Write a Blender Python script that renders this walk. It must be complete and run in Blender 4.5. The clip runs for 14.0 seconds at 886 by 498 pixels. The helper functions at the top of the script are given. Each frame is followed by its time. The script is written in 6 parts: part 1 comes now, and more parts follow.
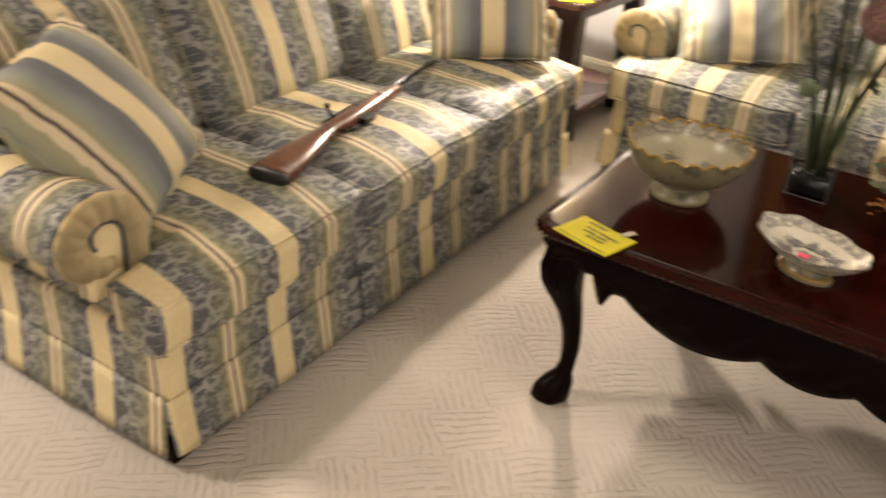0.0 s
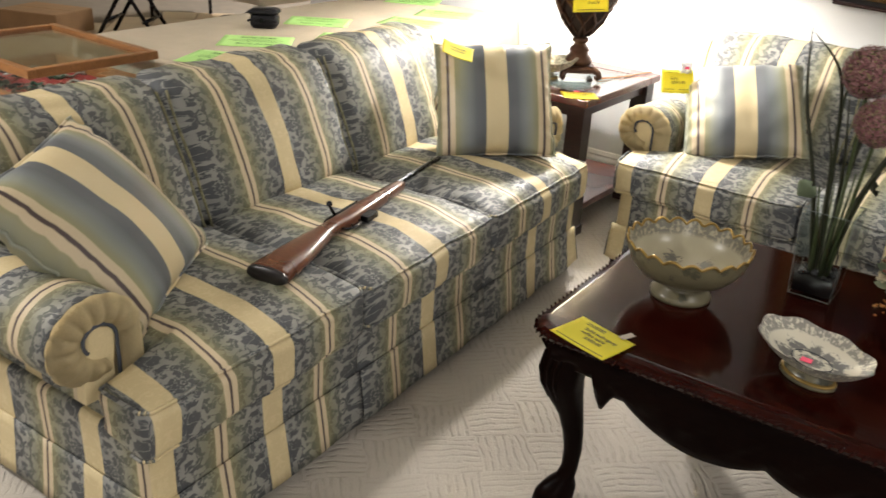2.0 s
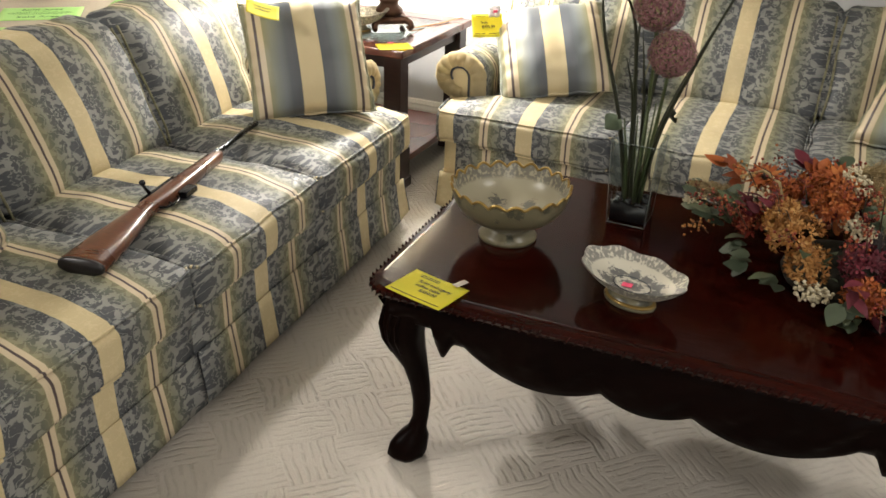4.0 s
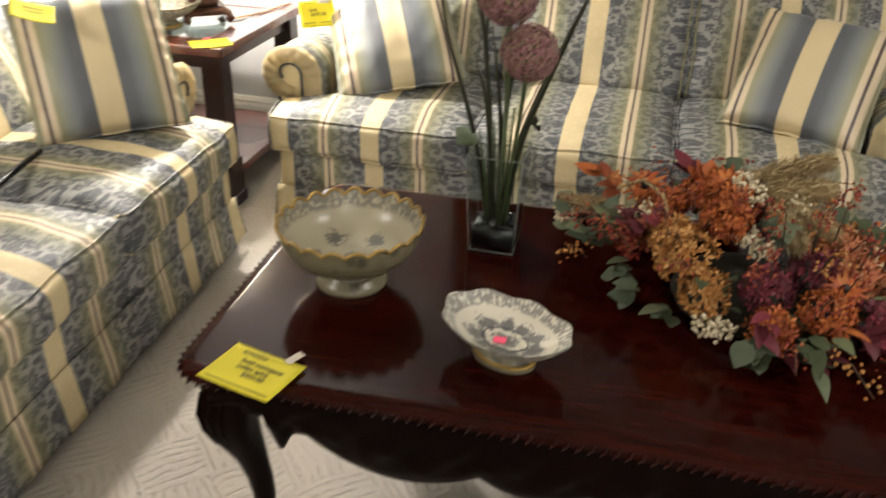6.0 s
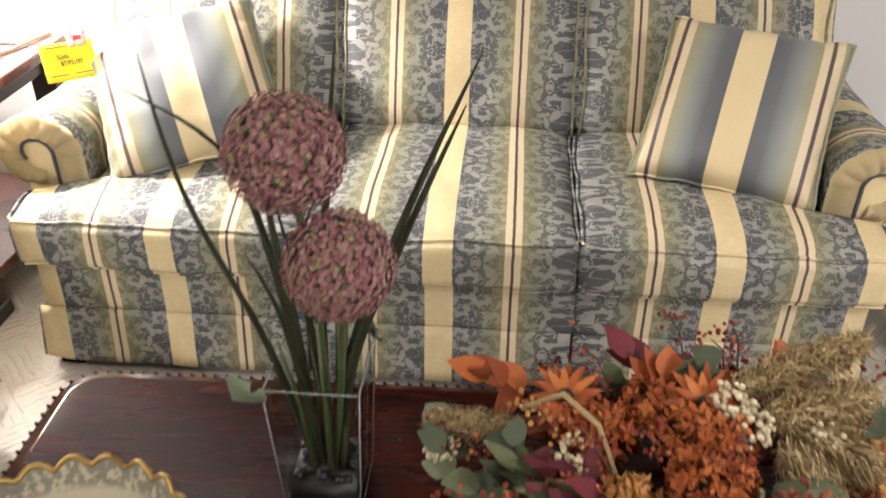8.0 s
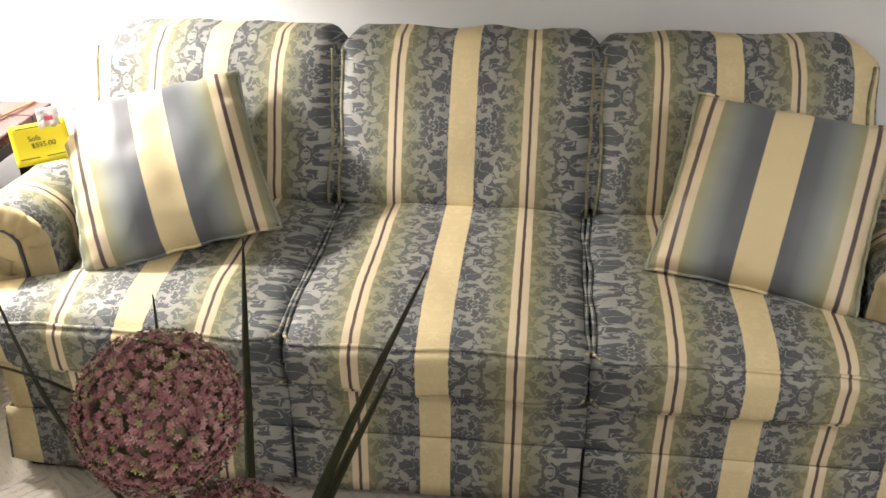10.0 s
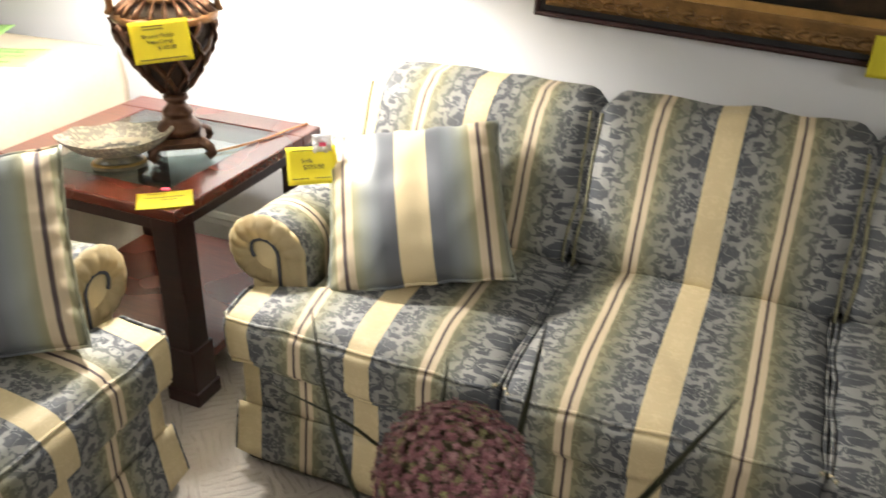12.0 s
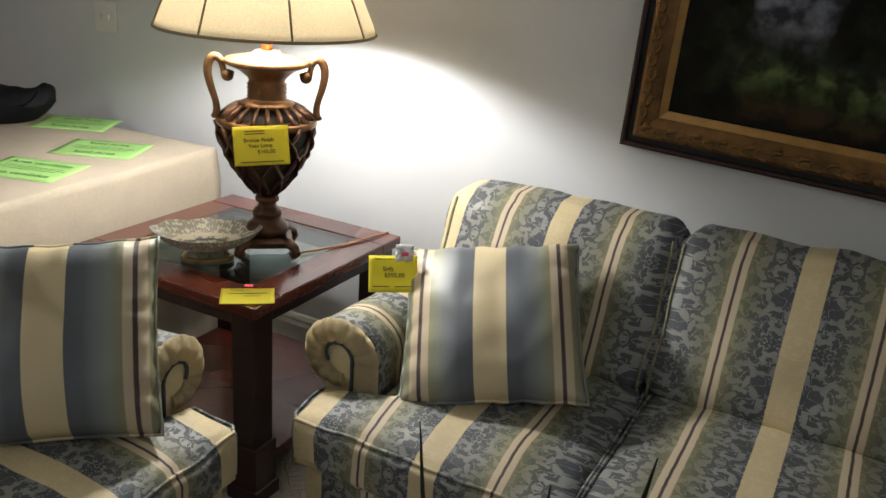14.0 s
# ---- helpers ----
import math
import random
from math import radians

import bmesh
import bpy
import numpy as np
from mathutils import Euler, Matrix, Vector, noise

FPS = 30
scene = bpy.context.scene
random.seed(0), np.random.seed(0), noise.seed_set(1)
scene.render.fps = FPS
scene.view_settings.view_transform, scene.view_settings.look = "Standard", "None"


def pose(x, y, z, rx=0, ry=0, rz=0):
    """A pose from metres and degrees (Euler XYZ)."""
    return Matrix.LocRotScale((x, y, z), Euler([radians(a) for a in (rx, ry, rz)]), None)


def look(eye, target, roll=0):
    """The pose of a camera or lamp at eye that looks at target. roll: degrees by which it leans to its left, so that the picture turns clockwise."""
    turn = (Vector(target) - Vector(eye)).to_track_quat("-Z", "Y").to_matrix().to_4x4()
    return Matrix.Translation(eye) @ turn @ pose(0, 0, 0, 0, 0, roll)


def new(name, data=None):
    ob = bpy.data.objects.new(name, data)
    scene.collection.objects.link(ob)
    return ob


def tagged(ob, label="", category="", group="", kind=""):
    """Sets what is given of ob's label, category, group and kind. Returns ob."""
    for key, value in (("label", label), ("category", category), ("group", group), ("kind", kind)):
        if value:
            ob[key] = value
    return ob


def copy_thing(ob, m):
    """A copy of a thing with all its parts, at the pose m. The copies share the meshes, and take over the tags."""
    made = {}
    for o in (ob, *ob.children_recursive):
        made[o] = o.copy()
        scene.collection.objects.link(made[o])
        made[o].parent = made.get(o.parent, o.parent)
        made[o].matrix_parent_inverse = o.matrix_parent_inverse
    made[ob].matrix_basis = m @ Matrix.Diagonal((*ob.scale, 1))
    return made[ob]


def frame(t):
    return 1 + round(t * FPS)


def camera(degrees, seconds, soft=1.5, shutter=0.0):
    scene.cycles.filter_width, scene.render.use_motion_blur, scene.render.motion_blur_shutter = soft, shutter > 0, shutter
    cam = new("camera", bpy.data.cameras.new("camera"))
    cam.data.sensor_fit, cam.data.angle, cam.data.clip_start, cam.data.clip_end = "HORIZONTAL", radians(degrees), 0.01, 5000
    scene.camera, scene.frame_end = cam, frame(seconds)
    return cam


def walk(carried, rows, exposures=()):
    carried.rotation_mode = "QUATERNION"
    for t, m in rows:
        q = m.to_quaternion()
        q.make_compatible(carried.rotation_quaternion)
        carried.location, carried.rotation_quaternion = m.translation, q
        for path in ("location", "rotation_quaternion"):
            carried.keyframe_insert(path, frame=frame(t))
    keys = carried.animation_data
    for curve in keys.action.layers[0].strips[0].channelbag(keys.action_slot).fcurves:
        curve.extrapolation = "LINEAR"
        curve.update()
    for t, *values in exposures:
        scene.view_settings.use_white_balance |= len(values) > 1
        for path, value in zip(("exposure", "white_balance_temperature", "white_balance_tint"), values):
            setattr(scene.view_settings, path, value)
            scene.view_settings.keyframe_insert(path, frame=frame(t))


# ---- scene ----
cam = camera(55.3, 14.0, shutter=0.45)
PATH = [
    (0, (0.253, -3.883, 1.391), (-0.71, -2.445, 0.388), 4.2),
    (0.5, (0.257, -3.888, 1.398), (-0.92, -2.612, 0.403), 3.9),
    (1, (0.257, -3.861, 1.411), (-0.941, -2.55, 0.49), 4.5),
    (1.5, (0.253, -3.845, 1.422), (-0.882, -2.442, 0.558), 4.4),
    (2, (0.277, -3.83, 1.424), (-0.786, -2.354, 0.592), 3.4),
    (2.5, (0.292, -3.819, 1.431), (-0.677, -2.284, 0.591), 2.6),
    (3, (0.283, -3.805, 1.418), (-0.583, -2.218, 0.564), 2.6),
    (3.2, (0.294, -3.805, 1.431), (-0.531, -2.201, 0.566), 2.5),
    (5.3, (0.259, -3.671, 1.384), (-0.341, -2.021, 0.424), 1.4),
    (5.5, (0.242, -3.611, 1.374), (-0.324, -1.95, 0.414), 1.3),
    (6, (0.209, -3.405, 1.395), (-0.21, -1.697, 0.432), 1.6),
    (6.5, (0.221, -3.187, 1.42), (-0.088, -1.457, 0.465), 1.6),
    (7, (0.245, -2.95, 1.411), (-0.022, -1.197, 0.485), -0.1),
    (7.5, (0.167, -2.726, 1.392), (-0.005, -0.968, 0.451), 0.35),
    (8, (0.142, -2.572, 1.395), (0.002, -0.876, 0.345), 0.3),
    (8.5, (0.182, -2.398, 1.416), (0.008, -0.704, 0.367), -1.6),
    (8.7, (0.178, -2.366, 1.421), (0.007, -0.652, 0.402), -1.4),
    (10.8, (0.191, -2.308, 1.458), (-0.117, -0.606, 0.455), 1.0),
    (11, (0.19, -2.304, 1.456), (-0.171, -0.607, 0.46), 1.1),
    (11.5, (0.166, -2.298, 1.447), (-0.359, -0.624, 0.487), 1.1),
    (12, (0.105, -2.326, 1.485), (-0.568, -0.684, 0.561), 1.6),
    (12.5, (0.073, -2.343, 1.482), (-0.711, -0.699, 0.657), 2.7),
    (13, (0.07, -2.361, 1.491), (-0.774, -0.707, 0.747), 3.6),
    (13.5, (0.066, -2.349, 1.499), (-0.786, -0.683, 0.794), 4.2),
    (14, (0.067, -2.353, 1.492), (-0.787, -0.68, 0.806), 4.3),
]
walk(cam, [(t, look(eye, target, roll)) for t, eye, target, roll in PATH],
     exposures=[(0.0, 0.80, 7500, 19), (0.5, 0.43, 7500, 19), (1.0, 0.46, 7150, 18), (1.5, 0.52, 6500, 14), (3.0, 0.54, 6250, 11), (5.5, 0.52, 6500, 11), (6.5, 1.20, 6450, 15), (7.0, 1.40, 6450, 16), (7.5, 1.34, 6400, 17), (8.0, 1.17, 6350, 17), (8.7, 0.94, 6300, 15), (11.0, 0.42, 6350, 13), (12.0, 0.26, 6200, 12), (12.5, -0.15, 6100, 11), (14.0, -1.08, 5900, 10)])

# ---------------------------------------------------------------- light
world = bpy.data.worlds.new("world")
scene.world = world
world.use_nodes = True
world.node_tree.nodes["Background"].inputs[0].default_value = (0.9, 0.95, 1.0, 1)
world.node_tree.nodes["Background"].inputs[1].default_value = 0.05

LAMP_X, LAMP_Y = -1.442, -0.526
bulb_data = bpy.data.lights.new("bulb_light", "POINT")
bulb_data.energy, bulb_data.shadow_soft_size, bulb_data.color = 116.0, 0.05, (1.0, 0.95, 0.87)
bulb_light = new("bulb_light", bulb_data)
bulb_light.location = (LAMP_X, LAMP_Y, 1.36)

CEILING = 2.5
# four unseen ceiling lamps, added and placed to fill the rooms with light
FILL_LAMPS = [(2.1, -2.6), (-3.0, -4.2), (1.6, -6.0), (-5.6, 2.4)]
FILL_WATTS = [27.0, 70.0, 42.0, 85.0]
for (lx, ly), watts in zip(FILL_LAMPS, FILL_WATTS):
    area = bpy.data.lights.new("fill_light_source", "AREA")
    area.shape, area.size, area.energy, area.color = "DISK", 0.56, watts, (1.0, 0.95, 0.86)
    source = new("fill_light_source", area)
    source.location = (lx, ly, CEILING - 0.09)


# ---------------------------------------------------------------- materials
class Graph:
    """A small builder for node materials."""

    def __init__(self, name):
        self.mat = bpy.data.materials.new(name)
        self.mat.use_nodes = True
        self.nodes, self.links = self.mat.node_tree.nodes, self.mat.node_tree.links
        self.bsdf = self.nodes["Principled BSDF"]

    def node(self, kind):
        return self.nodes.new(kind)

    def link(self, a, b):
        self.links.new(a, b)

    def feed(self, socket, value):
        if hasattr(value, "links"):
            self.link(value, socket)
        else:
            socket.default_value = value

    def math(self, op, a, b=0.0, c=0.0):
        made = self.node("ShaderNodeMath")
        made.operation = op
        for socket, value in zip(made.inputs, (a, b, c)):
            self.feed(socket, value)
        return made.outputs[0]

    def fabric_uv(self):
        made = self.node("ShaderNodeUVMap")
        made.uv_map = "fabric"
        return made.outputs[0]

    def coords(self, which="Object"):
        return self.node("ShaderNodeTexCoord").outputs[which]

    def noise(self, scale, detail=3.0, vector=None, distortion=0.0, rough=0.5):
        made = self.node("ShaderNodeTexNoise")
        made.inputs["Scale"].default_value = scale
        made.inputs["Detail"].default_value = detail
        made.inputs["Distortion"].default_value = distortion
        made.inputs["Roughness"].default_value = rough
        self.link(vector or self.coords(), made.inputs["Vector"])
        return made.outputs["Fac"]

    def ramp(self, fac, stops, interpolation="LINEAR"):
        made = self.node("ShaderNodeValToRGB")
        made.color_ramp.interpolation = interpolation
        els = made.color_ramp.elements
        while len(els) < len(stops):
            els.new(0.5)
        for el, (place, colour) in zip(els, stops):
            el.position = place
            el.color = (*colour, 1) if len(colour) == 3 else colour
        self.link(fac, made.inputs[0])
        return made.outputs[0]

    def mix(self, fac, a, b, blend="MIX"):
        made = self.node("ShaderNodeMix")
        made.data_type, made.blend_type = "RGBA", blend
        self.feed(made.inputs[0], fac)
        for socket, value in ((made.inputs[6], a), (made.inputs[7], b)):
            self.feed(socket, (*value, 1) if isinstance(value, tuple) and len(value) == 3 else value)
        return made.outputs[2]

    def bump(self, height, strength=0.3, distance=0.01):
        made = self.node("ShaderNodeBump")
        made.inputs["Strength"].default_value = strength
        made.inputs["Distance"].default_value = distance
        self.link(height, made.inputs["Height"])
        self.link(made.outputs[0], self.bsdf.inputs["Normal"])

    def done(self, colour=None, rough=0.5, metal=0.0, spec=0.5):
        if colour is not None:
            self.feed(self.bsdf.inputs["Base Color"], (*colour, 1) if isinstance(colour, tuple) else colour)
        self.feed(self.bsdf.inputs["Roughness"], rough)
        self.feed(self.bsdf.inputs["Metallic"], metal)
        self.bsdf.inputs["Specular IOR Level"].default_value = spec
        return self.mat


def grey(v):
    return (v, v, v)


def plain(name, colour, rough=0.5, metal=0.0, vary=0.12, scale=9.0, bump=0.0, bump_scale=80.0, spec=0.5):
    """A paint or cloth with soft blotches and fine grain."""
    g = Graph(name)
    blot = g.noise(scale, 4.0)
    fine = g.noise(scale * 14, 2.0)
    value = g.math("ADD", g.math("MULTIPLY", blot, 0.7), g.math("MULTIPLY", fine, 0.3))
    low = tuple(c * (1 - vary) for c in colour)
    high = tuple(min(1.0, c * (1 + vary)) for c in colour)
    tone = g.ramp(value, [(0.3, low), (0.7, high)])
    if bump:
        g.bump(g.noise(bump_scale, 3.0), bump, 0.004)
    return g.done(tone, g.math("ADD", g.math("MULTIPLY", blot, 0.16), rough - 0.08), metal, spec)


CREAM = (0.66, 0.545, 0.32)
PALE = (0.62, 0.51, 0.345)
OLIVE = (0.29, 0.27, 0.145)
PLUM = (0.060, 0.036, 0.038)


def striped_fabric():
    """Upholstery: broad cream stripes and fine double stripes over a blue-grey to olive damask."""
    g = Graph("striped damask fabric")
    uv = g.fabric_uv()
    split = g.node("ShaderNodeSeparateXYZ")
    g.link(uv, split.inputs[0])
    u, v = split.outputs[0], split.outputs[1]
    wobble = g.math("MULTIPLY", g.math("SUBTRACT", g.noise(30.0, 1.0, uv), 0.5), 0.003)
    across = g.math("MULTIPLY", g.math("PINGPONG", g.math("ADD", u, wobble), 0.166), 1 / 0.166)
    light = g.ramp(across, [(0.0, CREAM), (0.195, CREAM), (0.205, (0.255, 0.257, 0.250)), (0.50, (0.285, 0.284, 0.255)),
                            (0.72, (0.245, 0.245, 0.18)), (0.885, OLIVE), (0.895, PALE), (0.975, PALE), (0.984, PLUM), (1.0, PLUM)])
    dark = g.ramp(across, [(0.0, (0.61, 0.50, 0.285)), (0.195, (0.61, 0.50, 0.285)), (0.205, (0.046, 0.053, 0.066)), (0.50, (0.066, 0.072, 0.078)),
                           (0.72, (0.110, 0.115, 0.085)), (0.885, (0.20, 0.185, 0.10)), (0.895, PALE), (0.975, PALE), (0.984, PLUM), (1.0, PLUM)])
    # mirrored scrolls
    join = g.node("ShaderNodeCombineXYZ")
    g.link(g.math("PINGPONG", u, 0.166), join.inputs[0])
    g.link(g.math("PINGPONG", g.math("ADD", v, g.math("MULTIPLY", g.math("SNAP", g.math("ADD", u, 0.166), 0.332), 0.9)), 0.21), join.inputs[1])
    # paired acanthus scrolls with lobed leaves, and fine vines between them
    warped = g.node("ShaderNodeVectorMath")
    warped.operation = "ADD"
    drift = g.node("ShaderNodeCombineXYZ")
    g.link(g.math("MULTIPLY", g.math("SUBTRACT", g.noise(34.0, 2.0, join.outputs[0]), 0.5), 0.016), drift.inputs[0])
    g.link(g.math("MULTIPLY", g.math("SUBTRACT", g.noise(39.0, 2.0, join.outputs[0]), 0.5), 0.016), drift.inputs[1])
    g.link(join.outputs[0], warped.inputs[0])
    g.link(drift.outputs[0], warped.inputs[1])
    parts = g.node("ShaderNodeSeparateXYZ")
    g.link(warped.outputs[0], parts.inputs[0])
    scroll = None
    for cu, cv, size, sense, lobe in ((0.078, 0.046, 0.056, 1.0, 8.0), (0.106, 0.128, 0.050, -1.0, 7.0), (0.056, 0.162, 0.040, -1.0, 7.0), (0.132, 0.196, 0.034, 1.0, 6.0)):
        du, dv = g.math("SUBTRACT", parts.outputs[0], cu), g.math("SUBTRACT", parts.outputs[1], cv)
        reach = g.math("SQRT", g.math("ADD", g.math("MULTIPLY", du, du), g.math("MULTIPLY", dv, dv)))
        angle = g.math("MULTIPLY", g.math("ARCTAN2", dv, du), sense)
        arm = g.math("SINE", g.math("ADD", angle, g.math("MULTIPLY", reach, 6.2832 / 0.034)))
        leaves = g.math("MULTIPLY", g.math("SINE", g.math("ADD", g.math("MULTIPLY", angle, lobe), g.math("MULTIPLY", reach, 150.0))), g.math("MULTIPLY", reach, 22.0))
        inside = g.math("MULTIPLY", g.math("SUBTRACT", size, reach), 70.0)
        value = g.math("MINIMUM", g.math("ADD", arm, leaves), inside)
        scroll = value if scroll is None else g.math("MAXIMUM", scroll, value)
    vine = g.math("SUBTRACT", 0.50, g.math("MULTIPLY", g.math("ABSOLUTE", g.math("SUBTRACT", g.noise(34.0, 2.0, warped.outputs[0], 0.8), 0.5)), 13.0))
    ragged = g.math("MULTIPLY", g.math("SUBTRACT", g.noise(120.0, 2.0, join.outputs[0]), 0.5), 0.9)
    scroll = g.ramp(g.math("ADD", g.math("ADD", g.math("MAXIMUM", scroll, vine), ragged), 0.12), [(0.22, grey(0.0)), (0.46, grey(1.0))])
    veil = g.ramp(g.noise(9.0, 2.0, uv), [(0.36, grey(0.72)), (0.60, grey(1.0))])
    mask = g.math("SUBTRACT", 1.0, g.math("MULTIPLY", scroll, veil))
    slub = g.noise(420.0, 2.0, uv)
    tone = g.mix(mask, light, dark)
    tone = g.mix(g.math("MULTIPLY", slub, 0.25), tone, tuple(c * 0.6 for c in (0.3, 0.29, 0.25)))
    weave = g.math("ADD", g.math("MULTIPLY", slub, 0.6), g.math("MULTIPLY", mask, 0.5))
    g.bump(weave, 0.22, 0.002)
    return g.done(tone, g.math("ADD", 0.48, g.math("MULTIPLY", mask, 0.14)), 0.0, 0.35)


def pillow_fabric():
    """Satin stripes with no damask, for the scatter pillows."""
    g = Graph("striped satin fabric")
    uv = g.fabric_uv()
    split = g.node("ShaderNodeSeparateXYZ")
    g.link(uv, split.inputs[0])
    across = g.math("MULTIPLY", g.math("PINGPONG", split.outputs[0], 0.168), 1 / 0.168)
    blue, deep = (0.180, 0.198, 0.208), (0.088, 0.098, 0.114)
    tone = g.ramp(across, [(0.0, CREAM), (0.225, CREAM), (0.235, deep), (0.43, (0.102, 0.114, 0.130)), (0.56, blue), (0.72, (0.25, 0.27, 0.22)),
                           (0.855, OLIVE), (0.87, PALE), (0.965, PALE), (0.978, PLUM), (1.0, PLUM)])
    slub = g.noise(300.0, 2.0, uv)
    tone = g.mix(g.math("MULTIPLY", slub, 0.22), tone, (0.2, 0.19, 0.17))
    g.bump(slub, 0.15, 0.002)
    return g.done(tone, 0.44, 0.0, 0.4)


def wood(name, dark, light, rough=0.25, scale=3.0, coat=0.0, spec=0.5):
    g = Graph(name)
    mapping = g.node("ShaderNodeMapping")
    mapping.inputs["Scale"].default_value = (1.0, 9.0, 9.0)
    g.link(g.coords(), mapping.inputs[0])
    grain = g.noise(scale * 3, 6.0, mapping.outputs[0], 1.2, 0.6)
    blot = g.noise(scale, 2.0)
    mixed = g.math("ADD", g.math("MULTIPLY", grain, 0.7), g.math("MULTIPLY", blot, 0.3))
    tone = g.ramp(mixed, [(0.32, dark), (0.68, light)])
    g.bump(grain, 0.06, 0.003)
    g.bsdf.inputs["Coat Weight"].default_value = coat
    g.bsdf.inputs["Coat Roughness"].default_value = 0.12
    return g.done(tone, g.math("ADD", rough, g.math("MULTIPLY", blot, 0.12)), 0.0, spec)


def carpet_material():
    """Off-white cut-and-loop carpet with blocks of diagonal grooves."""
    g = Graph("sculpted carpet")
    place = g.coords()
    split = g.node("ShaderNodeSeparateXYZ")
    g.link(place, split.inputs[0])
    x, y = split.outputs[0], split.outputs[1]
    warp = g.math("MULTIPLY", g.math("SUBTRACT", g.noise(7.0, 2.0, place), 0.5), 0.05)
    a = g.math("ADD", g.math("MULTIPLY", g.math("ADD", x, y), 0.7071), warp)
    b = g.math("ADD", g.math("MULTIPLY", g.math("SUBTRACT", x, y), 0.7071), warp)
    cell = 0.15
    fa, fb = g.math("FLOOR", g.math("DIVIDE", a, cell)), g.math("FLOOR", g.math("DIVIDE", b, cell))
    odd = g.math("ABSOLUTE", g.math("MODULO", g.math("ADD", fa, fb), 2.0))
    ga = g.math("SINE", g.math("MULTIPLY", a, 6.2832 / 0.0215))
    gb = g.math("SINE", g.math("MULTIPLY", b, 6.2832 / 0.0215))
    groove = g.math("ADD", g.math("MULTIPLY", ga, odd), g.math("MULTIPLY", gb, g.math("SUBTRACT", 1.0, odd)))
    patch = g.ramp(g.noise(3.2, 2.0, place), [(0.38, grey(0.35)), (0.60, grey(1.0))])
    broken = g.math("MULTIPLY", patch, g.ramp(g.noise(34.0, 2.0, place), [(0.36, grey(0.0)), (0.56, grey(1.0))]))
    cut = g.math("MULTIPLY", g.ramp(g.math("ADD", g.math("MULTIPLY", groove, 0.5), 0.5), [(0.10, grey(1.0)), (0.42, grey(0.0))]), broken)
    tuft = g.noise(330.0, 2.0, place, 0.0, 0.7)
    height = g.math("SUBTRACT", g.math("MULTIPLY", tuft, 0.45), g.math("MULTIPLY", cut, 1.0))
    g.bump(height, 0.65, 0.006)
    wear = g.noise(1.4, 4.0, place)
    tone = g.ramp(g.math("ADD", g.math("MULTIPLY", wear, 0.6), g.math("MULTIPLY", tuft, 0.4)), [(0.3, (0.365, 0.33, 0.285)), (0.7, (0.545, 0.503, 0.442))])
    tone = g.mix(g.math("MULTIPLY", cut, 0.30), tone, (0.27, 0.24, 0.20))
    return g.done(tone, 0.95, 0.0, 0.1)


def wall_paint(name, colour):
    g = Graph(name)
    soft = g.noise(0.9, 3.0)
    tone = g.ramp(soft, [(0.3, tuple(c * 0.95 for c in colour)), (0.7, colour)])
    g.bump(g.noise(160.0, 3.0), 0.10, 0.002)
    return g.done(tone, 0.62, 0.0, 0.25)


def thin_card(name, colour):
    """Paper thin enough for a lamp behind it to glow through."""
    g = Graph(name)
    tone = g.ramp(g.noise(12.0, 3.0), [(0.3, tuple(c * 0.95 for c in colour)), (0.7, colour)])
    g.done(tone, 0.7, 0.0, 0.3)
    through_light, mixer = g.node("ShaderNodeBsdfTranslucent"), g.node("ShaderNodeMixShader")
    g.link(tone, through_light.inputs[0])
    mixer.inputs[0].default_value = 0.5
    g.link(g.bsdf.outputs[0], mixer.inputs[1])
    g.link(through_light.outputs[0], mixer.inputs[2])
    out = [n for n in g.nodes if n.bl_idname == "ShaderNodeOutputMaterial"][0]
    g.link(mixer.outputs[0], out.inputs[0])
    return g.mat


def glass_material(name="clear glass", tint=(0.95, 0.98, 0.97), shine=1.0):
    """Thin sheet glass: clear through, with mirror reflections that grow at grazing angles."""
    g = Graph(name)
    clear, mirror, mixer, fresnel = g.node("ShaderNodeBsdfTransparent"), g.node("ShaderNodeBsdfGlossy"), g.node("ShaderNodeMixShader"), g.node("ShaderNodeLayerWeight")
    clear.inputs[0].default_value = (*tint, 1)
    mirror.inputs["Roughness"].default_value = 0.02
    fresnel.inputs[0].default_value = 0.5
    gloss = g.math("ADD", 0.05 * shine, g.math("MULTIPLY", g.math("POWER", fresnel.outputs["Facing"], 4.0), 0.9))
    g.link(gloss, mixer.inputs[0])
    g.link(clear.outputs[0], mixer.inputs[1])
    g.link(mirror.outputs[0], mixer.inputs[2])
    out = [n for n in g.nodes if n.bl_idname == "ShaderNodeOutputMaterial"][0]
    g.link(mixer.outputs[0], out.inputs[0])
    return g.mat


FABRIC = striped_fabric()
SATIN = pillow_fabric()
CREAM_CLOTH = plain("cream cotton sateen", (0.64, 0.53, 0.31), 0.55, vary=0.10, scale=14, bump=0.2, bump_scale=240)
DARK_PIPING = plain("dark slate piping", (0.05, 0.058, 0.075), 0.6, bump=0.2, bump_scale=300)
DUST_CLOTH = plain("black dust cloth", (0.012, 0.011, 0.012), 0.9)
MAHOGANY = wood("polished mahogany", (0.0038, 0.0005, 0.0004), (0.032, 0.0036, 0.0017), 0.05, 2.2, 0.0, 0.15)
# apron and leg wood, its colour darkened for the shade below the top
CARVED = wood("carved mahogany darkened for shade", (0.0016, 0.0006, 0.0005), (0.006, 0.0018, 0.0010), 0.30, 6.0, 0.0, 0.04)
CHERRY = wood("cherry veneer", (0.065, 0.012, 0.007), (0.145, 0.028, 0.014), 0.22, 2.6, 0.5)
